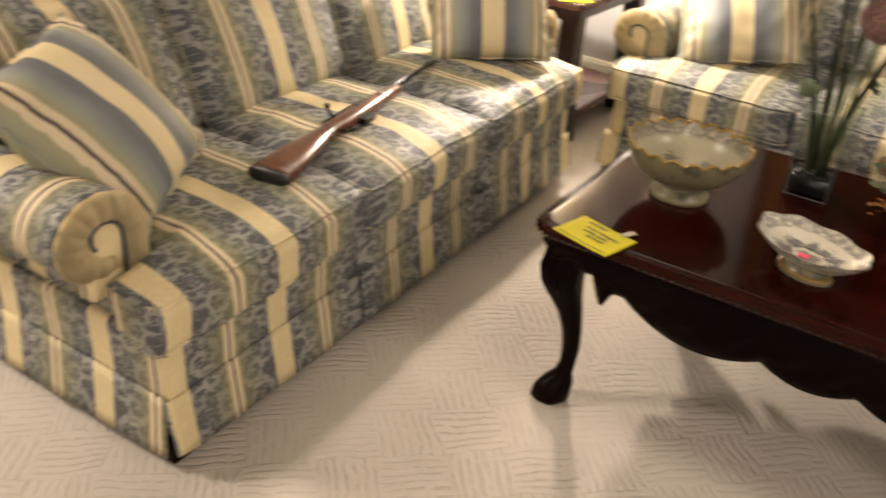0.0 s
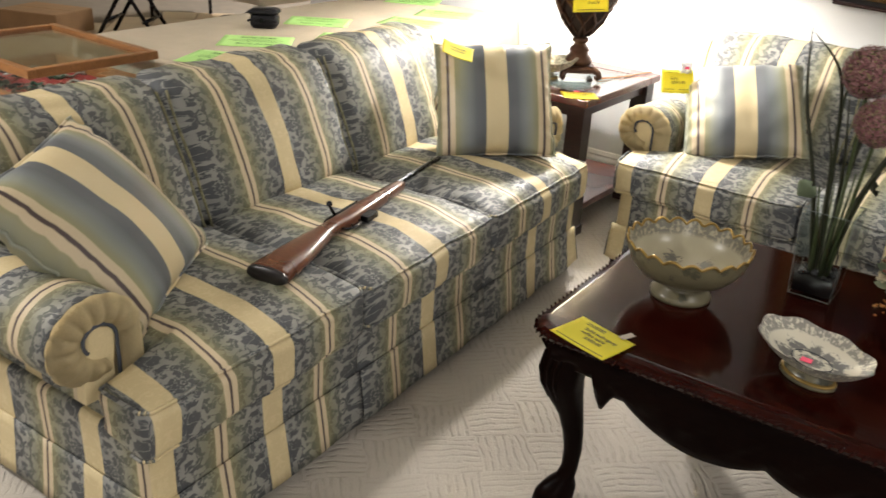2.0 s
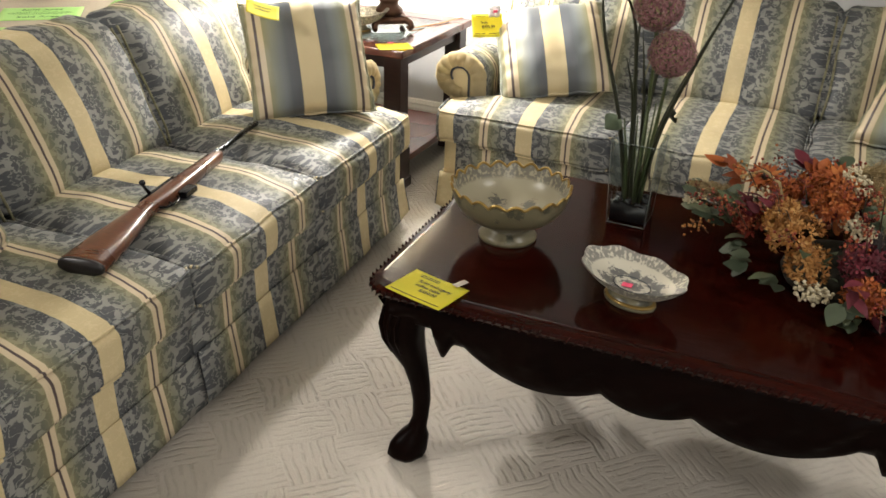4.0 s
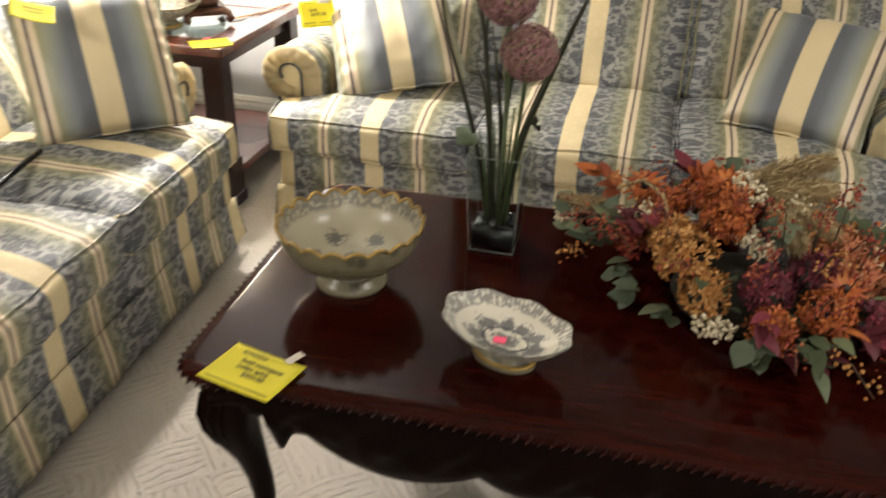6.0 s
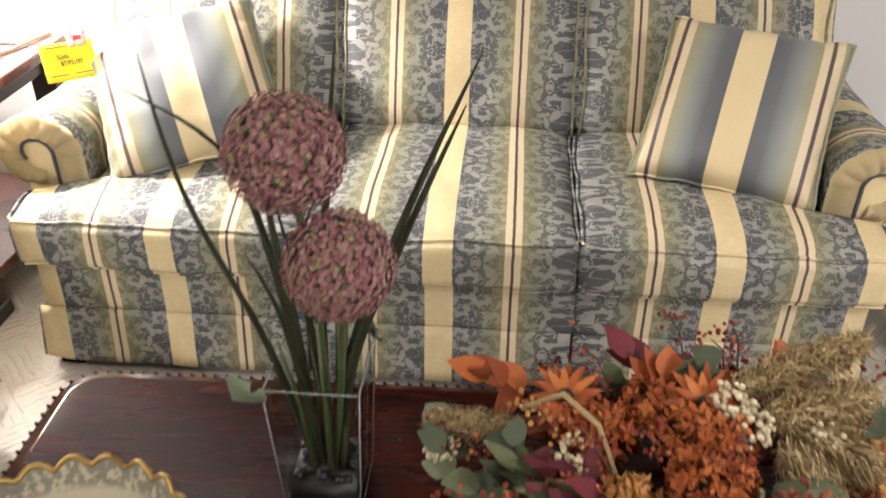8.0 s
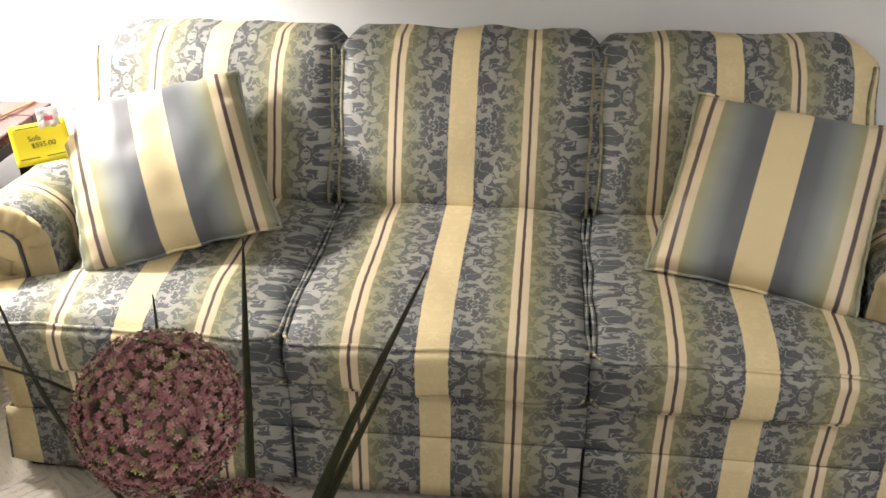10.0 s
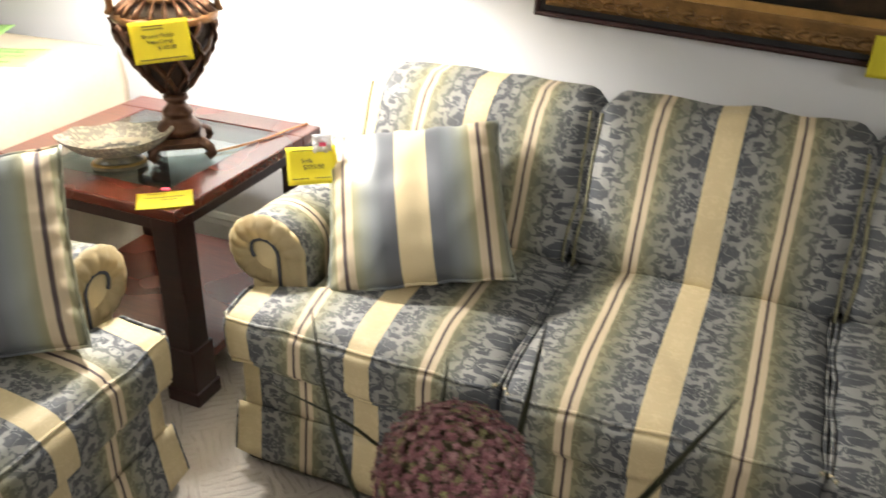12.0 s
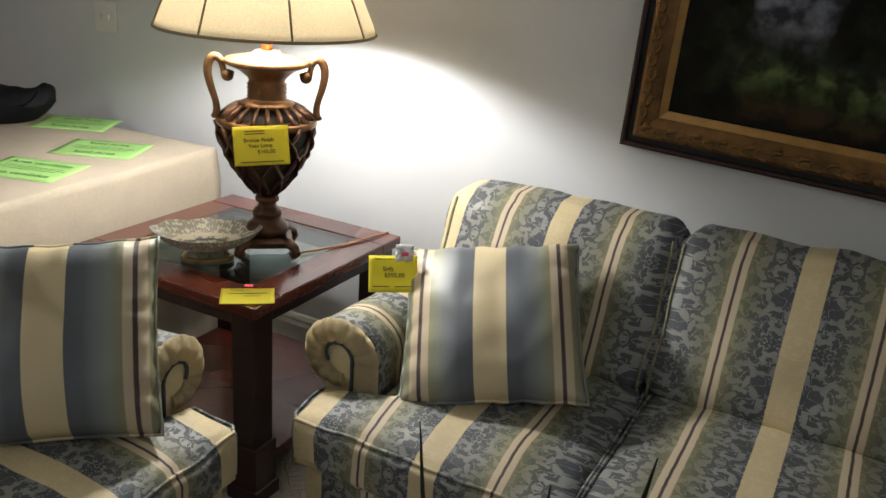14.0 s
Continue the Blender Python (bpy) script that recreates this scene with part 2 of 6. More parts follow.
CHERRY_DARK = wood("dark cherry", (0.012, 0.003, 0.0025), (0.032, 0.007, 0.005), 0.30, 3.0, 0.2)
OAK = wood("honey oak", (0.17, 0.07, 0.022), (0.34, 0.15, 0.05), 0.35, 4.0, 0.2)
WALNUT = wood("oiled walnut gunstock", (0.055, 0.016, 0.007), (0.15, 0.048, 0.018), 0.22, 7.0, 0.4)
STEEL = plain("blued steel", (0.022, 0.023, 0.027), 0.26, 0.9, scale=40)
GLASS = glass_material()
SMOKED = glass_material("tinted table glass", (0.62, 0.70, 0.68), 1.6)
CARPET = carpet_material()
WALL = wall_paint("pale grey wall paint", (0.66, 0.67, 0.68))
WALL_WARM = wall_paint("cream wall paint", (0.68, 0.60, 0.42))
CEILING_PAINT = wall_paint("white ceiling paint", (0.78, 0.78, 0.76))
TRIM_PAINT = plain("white trim paint", (0.72, 0.71, 0.67), 0.4, vary=0.05)
TILE = plain("beige floor tile", (0.42, 0.31, 0.21), 0.35, vary=0.16, scale=5)
GROUT = plain("grey grout", (0.20, 0.17, 0.14), 0.9)
LINEN = plain("beige linen tablecloth", (0.45, 0.385, 0.29), 0.85, vary=0.10, scale=6, bump=0.3, bump_scale=260)
YELLOW_CARD = thin_card("yellow card", (0.88, 0.80, 0.07))
GREEN_PAPER = plain("lime paper", (0.38, 0.66, 0.20), 0.75, vary=0.06)
INK = plain("black ink", (0.02, 0.02, 0.02), 0.7)
GREEN_INK = plain("green ink", (0.08, 0.20, 0.04), 0.7)
PINK = plain("pink sticker", (0.90, 0.10, 0.20), 0.6, vary=0.04)


# ---------------------------------------------------------------- mesh helpers
def part(name, bm, material, parent=None, label="", smooth=True, at=None):
    """Links a bmesh as one mesh object, under its thing when one is given."""
    mesh = bpy.data.meshes.new(name)
    bm.normal_update()
    bm.to_mesh(mesh)
    bm.free()
    for m in (material if isinstance(material, (list, tuple)) else [material]):
        mesh.materials.append(m)
    if smooth:
        for p in mesh.polygons:
            p.use_smooth = True
    ob = new(name, mesh)
    if parent is not None:
        ob.parent = parent
    if at is not None:
        ob.matrix_local = at
    if label:
        ob["label"] = label
    return ob


def thing(name, m, label, category, group="", kind=""):
    """An empty at the base of a thing, to hold its parts."""
    ob = new(name)
    ob.empty_display_size = 0.05
    ob.matrix_world = m
    return tagged(ob, label, category, group, kind)


def box(x0, x1, y0, y1, z0, z1, bevel=0.0, segments=2, bm=None):
    bm = bm or bmesh.new()
    vs = [bm.verts.new((x, y, z)) for z in (z0, z1) for y in (y0, y1) for x in (x0, x1)]
    fs = [bm.faces.new([vs[i] for i in q]) for q in ((0, 2, 3, 1), (4, 5, 7, 6), (0, 1, 5, 4), (2, 6, 7, 3), (0, 4, 6, 2), (1, 3, 7, 5))]
    if bevel:
        edges = {e for f in fs for e in f.edges}
        bmesh.ops.bevel(bm, geom=list(edges), offset=bevel, segments=segments, affect="EDGES", profile=0.5)
    return bm


def lathe(profile, steps=32, bm=None, wave=None, caps=True):
    """Turns (radius, height) pairs about z. wave(angle, index) scales the radius and lifts the height."""
    bm = bm or bmesh.new()
    rings = []
    for k, (r, z) in enumerate(profile):
        ring = []
        for i in range(steps):
            a = 2 * math.pi * i / steps
            s, dz = wave(a, k) if wave else (1.0, 0.0)
            ring.append(bm.verts.new((r * s * math.cos(a), r * s * math.sin(a), z + dz)))
        rings.append(ring)
    for low, high in zip(rings, rings[1:]):
        for i in range(steps):
            j = (i + 1) % steps
            bm.faces.new((low[i], low[j], high[j], high[i]))
    for ring, flip in ((rings[0], True), (rings[-1], False)):
        if caps and profile[0 if flip else -1][0] > 1e-4:
            bm.faces.new(list(reversed(ring)) if flip else ring)
    return bm


def tube(points, radius, steps=8, closed=False, bm=None, squash=1.0):
    """A round rod along points; radius is a number or one number a point."""
    bm = bm or bmesh.new()
    pts = [Vector(p) for p in points]
    n = len(pts)
    radii = radius if isinstance(radius, (list, tuple)) else [radius] * n
    rings, side = [], None
    for i, p in enumerate(pts):
        if closed:
            way = pts[(i + 1) % n] - pts[i - 1]
        else:
            way = pts[min(i + 1, n - 1)] - pts[max(i - 1, 0)]
        way.normalize()
        if side is None:
            side = way.orthogonal()
        side = (side - way * side.dot(way))
        if side.length < 1e-6:
            side = way.orthogonal()
        side.normalize()
        up = way.cross(side)
        rings.append([bm.verts.new(p + (side * math.cos(a) + up * math.sin(a) * squash) * radii[i])
                      for a in (2 * math.pi * k / steps for k in range(steps))])
    pairs = list(zip(rings, rings[1:])) + ([(rings[-1], rings[0])] if closed else [])
    for low, high in pairs:
        for k in range(steps):
            j = (k + 1) % steps
            bm.faces.new((low[k], low[j], high[j], high[k]))
    if not closed:
        bm.faces.new(list(reversed(rings[0])))
        bm.faces.new(rings[-1])
    return bm


def grid_sheet(nx, ny, fn, bm=None, thick=0.0):
    """A sheet whose corner points come from fn(s, t), s and t from 0 to 1; given thickness along its normals."""
    bm = bm or bmesh.new()
    vs = [[bm.verts.new(fn(i / nx, j / ny)) for i in range(nx + 1)] for j in range(ny + 1)]
    faces = [bm.faces.new((vs[j][i], vs[j][i + 1], vs[j + 1][i + 1], vs[j + 1][i])) for j in range(ny) for i in range(nx)]
    if thick:
        bm.normal_update()
        bmesh.ops.solidify(bm, geom=faces, thickness=thick)
    return bm


def map_fabric(bm, fn):
    """Lays the fabric: fn(place) gives metres across the stripes and along them."""
    layer = bm.loops.layers.uv.new("fabric")
    for f in bm.faces:
        for loop in f.loops:
            loop[layer].uv = fn(loop.vert.co)
    return bm


def wrinkled(p, seed, wrinkle):
    return p + noise.noise_vector(p * 9.0 + Vector((seed, seed * 1.7, 0))) * wrinkle


def pad(x0, x1, y0, y1, z0, z1, r=0.03, crown=0.02, cuts=14, seed=0.0, wrinkle=0.004, warp=None, crown_z=None):
    """A stuffed cushion: a rounded box with crowned faces and soft wrinkles."""
    bm = bmesh.new()
    bmesh.ops.create_cube(bm, size=2.0)
    bmesh.ops.subdivide_edges(bm, edges=bm.edges[:], cuts=cuts, use_grid_fill=True)
    cx, cy, cz = (x0 + x1) / 2, (y0 + y1) / 2, (z0 + z1) / 2
    hx, hy, hz = (x1 - x0) / 2, (y1 - y0) / 2, (z1 - z0) / 2
    for v in bm.verts:
        q = v.co.copy()
        p = Vector((q.x * hx, q.y * hy, q.z * hz))
        core = Vector((max(-hx + r, min(hx - r, p.x)), max(-hy + r, min(hy - r, p.y)), max(-hz + r, min(hz - r, p.z))))
        off = p - core
        if off.length > 1e-9:
            p = core + off.normalized() * min(r, off.length * 1.2)
        bx, by, bz = 1 - q.x ** 4, 1 - q.y ** 4, 1 - q.z ** 4
        p.z += (crown if crown_z is None else crown_z) * bx * by * q.z
        p.y += crown * 0.45 * bx * bz * q.y
        p.x += crown * 0.25 * by * bz * q.x
        p += Vector((cx, cy, cz))
        v.co = wrinkled(p, seed, wrinkle)
        if warp:
            v.co = warp(v.co)
    return bm


def writing(text, size, material, parent, m, name="lettering", bold=0.0):
    curve = bpy.data.curves.new(name, "FONT")
    curve.body, curve.size, curve.extrude, curve.offset = text, size, 0.0002, bold
    curve.align_x, curve.align_y = "CENTER", "CENTER"
    temp = bpy.data.objects.new(name, curve)
    scene.collection.objects.link(temp)
    bpy.context.view_layer.update()
    mesh = bpy.data.meshes.new_from_object(temp.evaluated_get(bpy.context.evaluated_depsgraph_get()))
    bpy.data.objects.remove(temp)
    mesh.materials.clear()
    mesh.materials.append(material)
    ob = new(name, mesh)
    ob.parent = parent
    ob.matrix_local = m
    return ob


# ---------------------------------------------------------------- the room
def slab(name, x0, x1, y0, y1, z0, z1, material, label, bevel=0.0, category=""):
    ob = part(name, box(x0, x1, y0, y1, z0, z1, bevel), material, smooth=False)
    return tagged(ob, label, category, kind="structure")


EDGE = -2.16  # where carpet meets tile
slab("floor", EDGE, 3.0, -7.0, 0.0, -0.10, 0.0, CARPET, "off-white sculpted carpet with diagonal grooves")
slab("subfloor", -8.6, EDGE, -7.0, 4.0, -0.10, -0.006, GROUT, "grey grout bed under beige floor tiles")
slab("ceiling", -8.7, 3.1, -7.1, 4.1, CEILING, CEILING + 0.1, CEILING_PAINT, "plain white painted ceiling")
slab("wall_north", -3.6, 3.1, 0.0, 0.14, -0.1, CEILING, WALL, "pale grey painted wall behind the sofa")
slab("wall_east", 3.0, 3.14, -7.0, 0.0, -0.1, CEILING, WALL, "pale grey painted side wall")
slab("wall_south", -8.6, 3.1, -7.14, -7.0, -0.1, CEILING, WALL, "pale grey painted wall opposite the sofa")
slab("wall_west", -8.74, -8.6, -7.1, 4.1, -0.1, CEILING, WALL_WARM, "cream painted far wall of the next room")
slab("wall_far", -8.6, -3.46, 4.0, 4.14, -0.1, CEILING, WALL_WARM, "cream painted end wall of the next room")
slab("wall_return", -3.6, -3.46, 0.14, 4.0, -0.1, CEILING, WALL, "pale painted wall return of the next room")


def baseboard(name, x0, x1, y):
    """A moulded skirting board along the wall."""
    bm = bmesh.new()
    outline = [(0, 0), (-0.016, 0), (-0.016, 0.085), (-0.011, 0.10), (-0.013, 0.108), (-0.006, 0.125), (0, 0.13)]
    ends = [[bm.verts.new((x, y + a, b)) for a, b in outline] for x in (x0, x1)]
    for i in range(len(outline)):
        j = (i + 1) % len(outline)
        bm.faces.new((ends[0][i], ends[1][i], ends[1][j], ends[0][j]))
    bm.faces.new(ends[0])
    bm.faces.new(list(reversed(ends[1])))
    bmesh.ops.recalc_face_normals(bm, faces=bm.faces[:])
    return tagged(part(name, bm, TRIM_PAINT, smooth=False), "white moulded baseboard along the grey wall", kind="structure")


baseboard("baseboard", -3.6, 3.0, -0.002)

# added fill lamps, out of view on the ceiling: shallow drum fixtures
DIFFUSER = Graph("frosted diffuser")
DIFFUSER.bsdf.inputs["Emission Color"].default_value = (1.0, 0.94, 0.84, 1)
DIFFUSER.bsdf.inputs["Emission Strength"].default_value = 2.0
DIFFUSER = DIFFUSER.done((0.8, 0.78, 0.72), 0.5)
BRASS = plain("brushed brass", (0.45, 0.30, 0.10), 0.35, 0.9, scale=30)


def fill_lamp(x, y):
    root = thing("fill_fixture", pose(x, y, CEILING), "round flush ceiling light with a frosted diffuser, unseen and added for fill", "ceiling light", "ceiling lights")
    part("rim", lathe([(0.31, 0.0), (0.32, -0.012), (0.315, -0.03), (0.29, -0.034), (0.285, -0.02), (0.285, 0.0)], 36), BRASS, root, "brass rim")
    part("diffuser", lathe([(0.283, -0.01), (0.26, -0.045), (0.17, -0.066), (0.001, -0.075)], 32), DIFFUSER, root, "frosted glass diffuser")


for lx, ly in FILL_LAMPS:
    fill_lamp(lx, ly)


# ---------------------------------------------------------------- sofas
def arm_front(root, side):
    """The gathered scroll and panel on the front of an arm. side: -1 or 1."""
    cx, cz, y = side * 0.968, 0.528, 0.158
    inward = -side
    arm = None
    # gathered horseshoe round the panel
    bm = bmesh.new()
    way = [(-0.072, z, -1.0, 0.0) for z in (0.435, 0.455, 0.475, 0.495, 0.515)]
    for k in range(81):
        a = math.radians(180 - 285 * k / 80)
        way.append((0.072 * math.cos(a), cz + 0.062 * math.sin(a), math.cos(a), math.sin(a)))
    rows = []
    for i, (px, pz, nx, nz) in enumerate(way):
        tuck = abs(math.sin(math.pi * (i - 5) / 7.0)) ** 0.7 if i >= 5 else 0.6
        pleat = 0.006 * (tuck - 0.6)
        row = []
        for k in range(7):
            s = k / 6.0
            r = (-0.034 + 0.070 * s + 0.003 * (tuck - 0.6) * s) * (1.0 if i < 68 else 1.0 - 0.024 * (i - 68))
            out = 0.020 * math.sin(math.pi * min(1.0, s * 0.90 + 0.10)) + pleat * math.sin(math.pi * s)
            row.append(bm.verts.new((cx + side * (px + nx * r), y - out, pz + nz * r)))
        rows.append(row)
    for p, q in zip(rows, rows[1:]):
        for k in range(6):
            bm.faces.new((p[k], p[k + 1], q[k + 1], q[k]))
    bmesh.ops.solidify(bm, geom=bm.faces[:], thickness=0.006)
    bmesh.ops.recalc_face_normals(bm, faces=bm.faces[:])
    arm = part("arm_scroll", bm, CREAM_CLOTH, root, "gathered cream scroll front of the arm")
    # centre panel running down from the scroll
    bm = bmesh.new()
    ring = []
    for i in range(19):
        a = math.pi * i / 18
        ring.append((cx + 0.040 * math.cos(a), cz + 0.040 * math.sin(a)))
    ring += [(cx - 0.040, cz - 0.06), (cx - 0.042, 0.40), (cx + 0.030, 0.40), (cx + 0.030, cz - 0.06)]
    front = [bm.verts.new((a, y - 0.007, b)) for a, b in ring]
    back = [bm.verts.new((a, y + 0.02, b)) for a, b in ring]
    bm.faces.new(front)
    for i in range(len(ring)):
        j = (i + 1) % len(ring)
        bm.faces.new((front[i], back[i], back[j], front[j]))
    bmesh.ops.recalc_face_normals(bm, faces=bm.faces[:])
    part("arm_panel", bm, CREAM_CLOTH, root, "cream arm front panel", smooth=False)
    pipe = [(cx + inward * 0.040, y - 0.010, cz - 0.10), (cx + inward * 0.040, y - 0.012, cz - 0.05)]
    for i in range(25):
        a = math.radians(-10 + 215 * i / 24)
        r = 0.040 - 0.010 * max(0.0, i - 17) / 7
        pipe.append((cx + inward * r * math.cos(a), y - 0.013, cz + r * math.sin(a)))
    part("arm_piping", tube(pipe, 0.0045, 6), DARK_PIPING, arm, "dark blue piping")


def arm_body(root, side):
    """The rolled arm: a scroll section run from front to back."""
    outline = [(0.952, 0.20), (0.954, 0.36), (0.962, 0.41)]
    for i in range(23):
        a = math.radians(-70 + 262 * i / 22)
        outline.append((0.968 + 0.106 * math.cos(a), 0.528 + 0.095 * math.sin(a)))
    outline += [(0.864, 0.45), (0.862, 0.40), (0.862, 0.20)]
    bm = bmesh.new()
    length, steps = 0.67, 22
    rings = []
    for j in range(steps + 1):
        y = 0.158 + length * j / steps
        ring = []
        for k, (a, b) in enumerate(outline):
            w = noise.noise(Vector((a * 8 * side, y * 7, b * 8))) * 0.005
            sink = -0.012 * math.sin(math.pi * j / steps) * (1 if b > 0.5 else 0)
            ring.append(bm.verts.new((side * (a + w), y, b + w + sink)))
        rings.append(ring)
    layer = bm.loops.layers.uv.new("fabric")
    n = len(outline)
    run = [0.0]
    for p, q in zip(outline, outline[1:]):
        run.append(run[-1] + math.dist(p, q))
    for p, q, j in zip(rings, rings[1:], range(steps)):
        for k in range(n - 1):
            f = bm.faces.new((p[k], p[k + 1], q[k + 1], q[k]))
            for loop, (jj, kk) in zip(f.loops, ((j, k), (j, k + 1), (j + 1, k + 1), (j + 1, k))):
                loop[layer].uv = (length * jj / steps + 0.055, run[kk])
    for ring in (rings[0], rings[-1]):
        bm.faces.new(ring)
    bmesh.ops.recalc_face_normals(bm, faces=bm.faces[:])
    part("arm", bm, FABRIC, root)


def skirt_panel(root, x0, x1, y, turn=0, seed=0.0, drop=0.185, hem=0.034):
    """A hanging skirt panel with a soft hem. turn 0: across the front; 1 or -1: along a side at x = y."""
    nx = max(8, int((x1 - x0) / 0.025))

    def fn(s, t):
        a = x0 + (x1 - x0) * s
        flare = (1 - t) * 0.018
        ripple = (1 - t * 0.7) * 0.007 * noise.noise(Vector((a * 6.5, seed, t)))
        z = hem + (drop - hem) * t + 0.003 * noise.noise(Vector((a * 9, seed + 4, 1)))
        if turn == 0:
            corner = max(0.0, 1 - (0.985 - abs(a)) / 0.07)
            return (a, y - flare - ripple - 0.010 * corner * (1 - t), z + 0.022 * corner * (1 - t))
        return (y + turn * (flare + ripple), a, z)

    bm = grid_sheet(nx, 5, fn, thick=0.004)
    bmesh.ops.recalc_face_normals(bm, faces=bm.faces[:])
    if turn == 0:
        map_fabric(bm, lambda p: (fabric_u(p.x), p.z))
    else:
        map_fabric(bm, lambda p: (p.y - 0.218, p.z))
    return part("skirt", bm, FABRIC, root)


SEATS = [(-1.0, -0.312), (-0.312, 0.312), (0.312, 1.0)]


def fabric_u(x):
    """Metres across the stripes, counted from the middle of the seat that x lies on."""
    return seat_u(x, 0 if x < -0.315 else (2 if x > 0.315 else 1))


def seat_u(x, i):
    """The same for a cushion, with its inner side faces kept off the cream stripe."""
    u = (x - CENTRES[i]) * (STRETCH if i != 1 else 1.0)
    if i < 2 and u > 0.27:
        u = 0.27 + (u - 0.27) * 0.4
    if i > 0 and u < -0.27:
        u = -0.27 + (u + 0.27) * 0.4
    return u


CENTRES = [-0.632, 0.0, 0.632]
STRETCH = 1.05  # the stripes lie a little closer on the outer seats


def sofa(m, label):
    """A three-seat skirted sofa with rolled arms; x along it, y from front to back."""
    root = thing("sofa", m, label, "sofa", "matching striped sofas")
    # base and rail
    part("base", box(-0.935, 0.935, 0.04, 0.84, 0.05, 0.30, 0.01), DUST_CLOTH, root, "black dust cloth under the seat", smooth=False)
    for i, (a, b) in enumerate(((-0.965, -0.315), (-0.315, 0.315), (0.315, 0.965))):
        rail = pad(a, b, 0.018, 0.10, 0.172, 0.325, 0.006, 0.002, 14, 2.0, 0.003)
        part("rail", map_fabric(rail, lambda p, i=i: (seat_u(p.x, i), p.z + p.y)), FABRIC, root)
    for sx in (-1, 1):
        arm_body(root, sx)
        arm_front(root, sx)
        side = pad(sx * 0.955 - 0.016, sx * 0.955 + 0.016, 0.03, 0.84, 0.17, 0.325, 0.014, 0.002, 12, 3.0, 0.002)
        part("side_rail", map_fabric(side, lambda p: (p.y - 0.218, p.z)), FABRIC, root)
        for y in (0.050, 0.80):
            part("leg", box(sx * 0.942 - 0.03, sx * 0.942 + 0.03, y - 0.03, y + 0.03, 0.0, 0.06, 0.004), CARVED, root, "dark wooden block foot", smooth=False)
        skirt_panel(root, 0.02, 0.86, sx * 0.972, sx, 7.0 + sx)
    for i, (a, b) in enumerate(((-0.985, -0.318), (-0.311, 0.311), (0.318, 0.985))):
        skirt_panel(root, a, b, 0.012, 0, float(i) * 3)
    # dark strips behind the pleat openings, coloured for the shade in the gap
    for sx in (-0.314, 0.314):
        part("pleat", box(sx - 0.03, sx + 0.03, 0.022, 0.027, 0.034, 0.18), DARK_PIPING, root, smooth=False)
    # back frame
    back = pad(-0.955, 0.955, 0.745, 0.895, 0.02, 0.775, 0.05, 0.012, 16, 5.0, 0.004)
    part("back_frame", map_fabric(back, lambda p: (p.x * STRETCH, p.z + p.y)), FABRIC, root)
    # seat cushions; the outer two wrap in front of the arms
    for i, (a, b) in enumerate(SEATS):
        outer = -1 if i == 0 else (1 if i == 2 else 0)

        def warp(p, outer=outer):
            if outer:
                t = max(0.0, min(1.0, (p.y - 0.118) / 0.03))
                t = t * t * (3 - 2 * t)
                edge = 0.857
                if abs(p.x) > edge - 0.12 and p.x * outer > 0:
                    k = (abs(p.x) - (edge - 0.12)) / (1.0 - edge + 0.12)
                    target = edge - 0.12 + 0.12 * k
                    p = Vector((outer * (abs(p.x) * (1 - t) + target * t), p.y, p.z))
            p.z += -0.012 * max(0.0, 1 - p.y / 0.12)
            return p

        seat = pad(a + 0.003, b - 0.003, -0.012, 0.64, 0.325, 0.452, 0.026, 0.030, 34, 11.0 + i * 5, 0.009, warp)
        cushion = part("seat_cushion", map_fabric(seat, lambda p, i=i: (seat_u(p.x, i) + (math.copysign(p.y, p.x) if abs(p.x) > 0.983 else 0.0), (p.y if abs(p.x) <= 0.983 else 0.0) + p.z + 0.05)), FABRIC, root)
        # piping round the top and bottom edge of the front
        for z, depth in ((0.436, 0.60), (0.330, 0.05)):
            pts = []
            ax, bx = (a + 0.010, b - 0.010)
            ea = 0.60 if outer != -1 else 0.13
            eb = 0.60 if outer != 1 else 0.13
            ea, eb = min(ea, depth), min(eb, depth)
            level = 0.4465 if z > 0.4 else 0.3295
            for k in range(11):
                pts.append((ax - 0.004, ea - (ea - 0.016) * k / 10, level))
            for k in range(1, 48):
                pts.append((ax + (bx - ax) * k / 48, -0.0065, level))
            for k in range(11):
                pts.append((bx + 0.004, 0.016 + (eb - 0.016) * k / 10, level))
            pts = [warp(wrinkled(Vector(p), 11.0 + i * 5, 0.009)) for p in pts]
            bm = map_fabric(tube(pts, 0.0046, 6), lambda p, i=i: (seat_u(p.x, i) if p.y < 0.008 else 0.062, p.y + p.z))
            part("piping", bm, FABRIC, cushion)
    # back cushions
    for i, (a, b) in enumerate(((-0.975, -0.325), (-0.322, 0.322), (0.325, 0.975))):
        outer = -1 if i == 0 else (1 if i == 2 else 0)

        def lean(p, outer=outer):
            t = max(0.0, min(1.0, (p.z - 0.43) / 0.42))
            if outer and p.x * outer > 0:
                low = max(0.0, min(1.0, (0.66 - p.z) / 0.07))
                reach = abs(p.x)
                if reach > 0.62:
                    reach = reach * (1 - low) + (0.62 + (reach - 0.62) * 0.66) * low
                p = Vector((outer * reach, p.y, p.z))
            return Vector((p.x, p.y + 0.155 * t + 0.03 * t * t, p.z))

        cushion = pad(a, b, 0.535, 0.70, 0.44, 0.836, 0.046, 0.068, 28, 31.0 + i * 7, 0.010, lean, 0.008)
        back = part("back_cushion", map_fabric(cushion, lambda p, i=i: (seat_u(p.x, i), p.z + 0.3 * p.y + 0.21)), FABRIC, root)
        edge = [(a + 0.011, 0.546, 0.45 + 0.360 * k / 12) for k in range(13)]
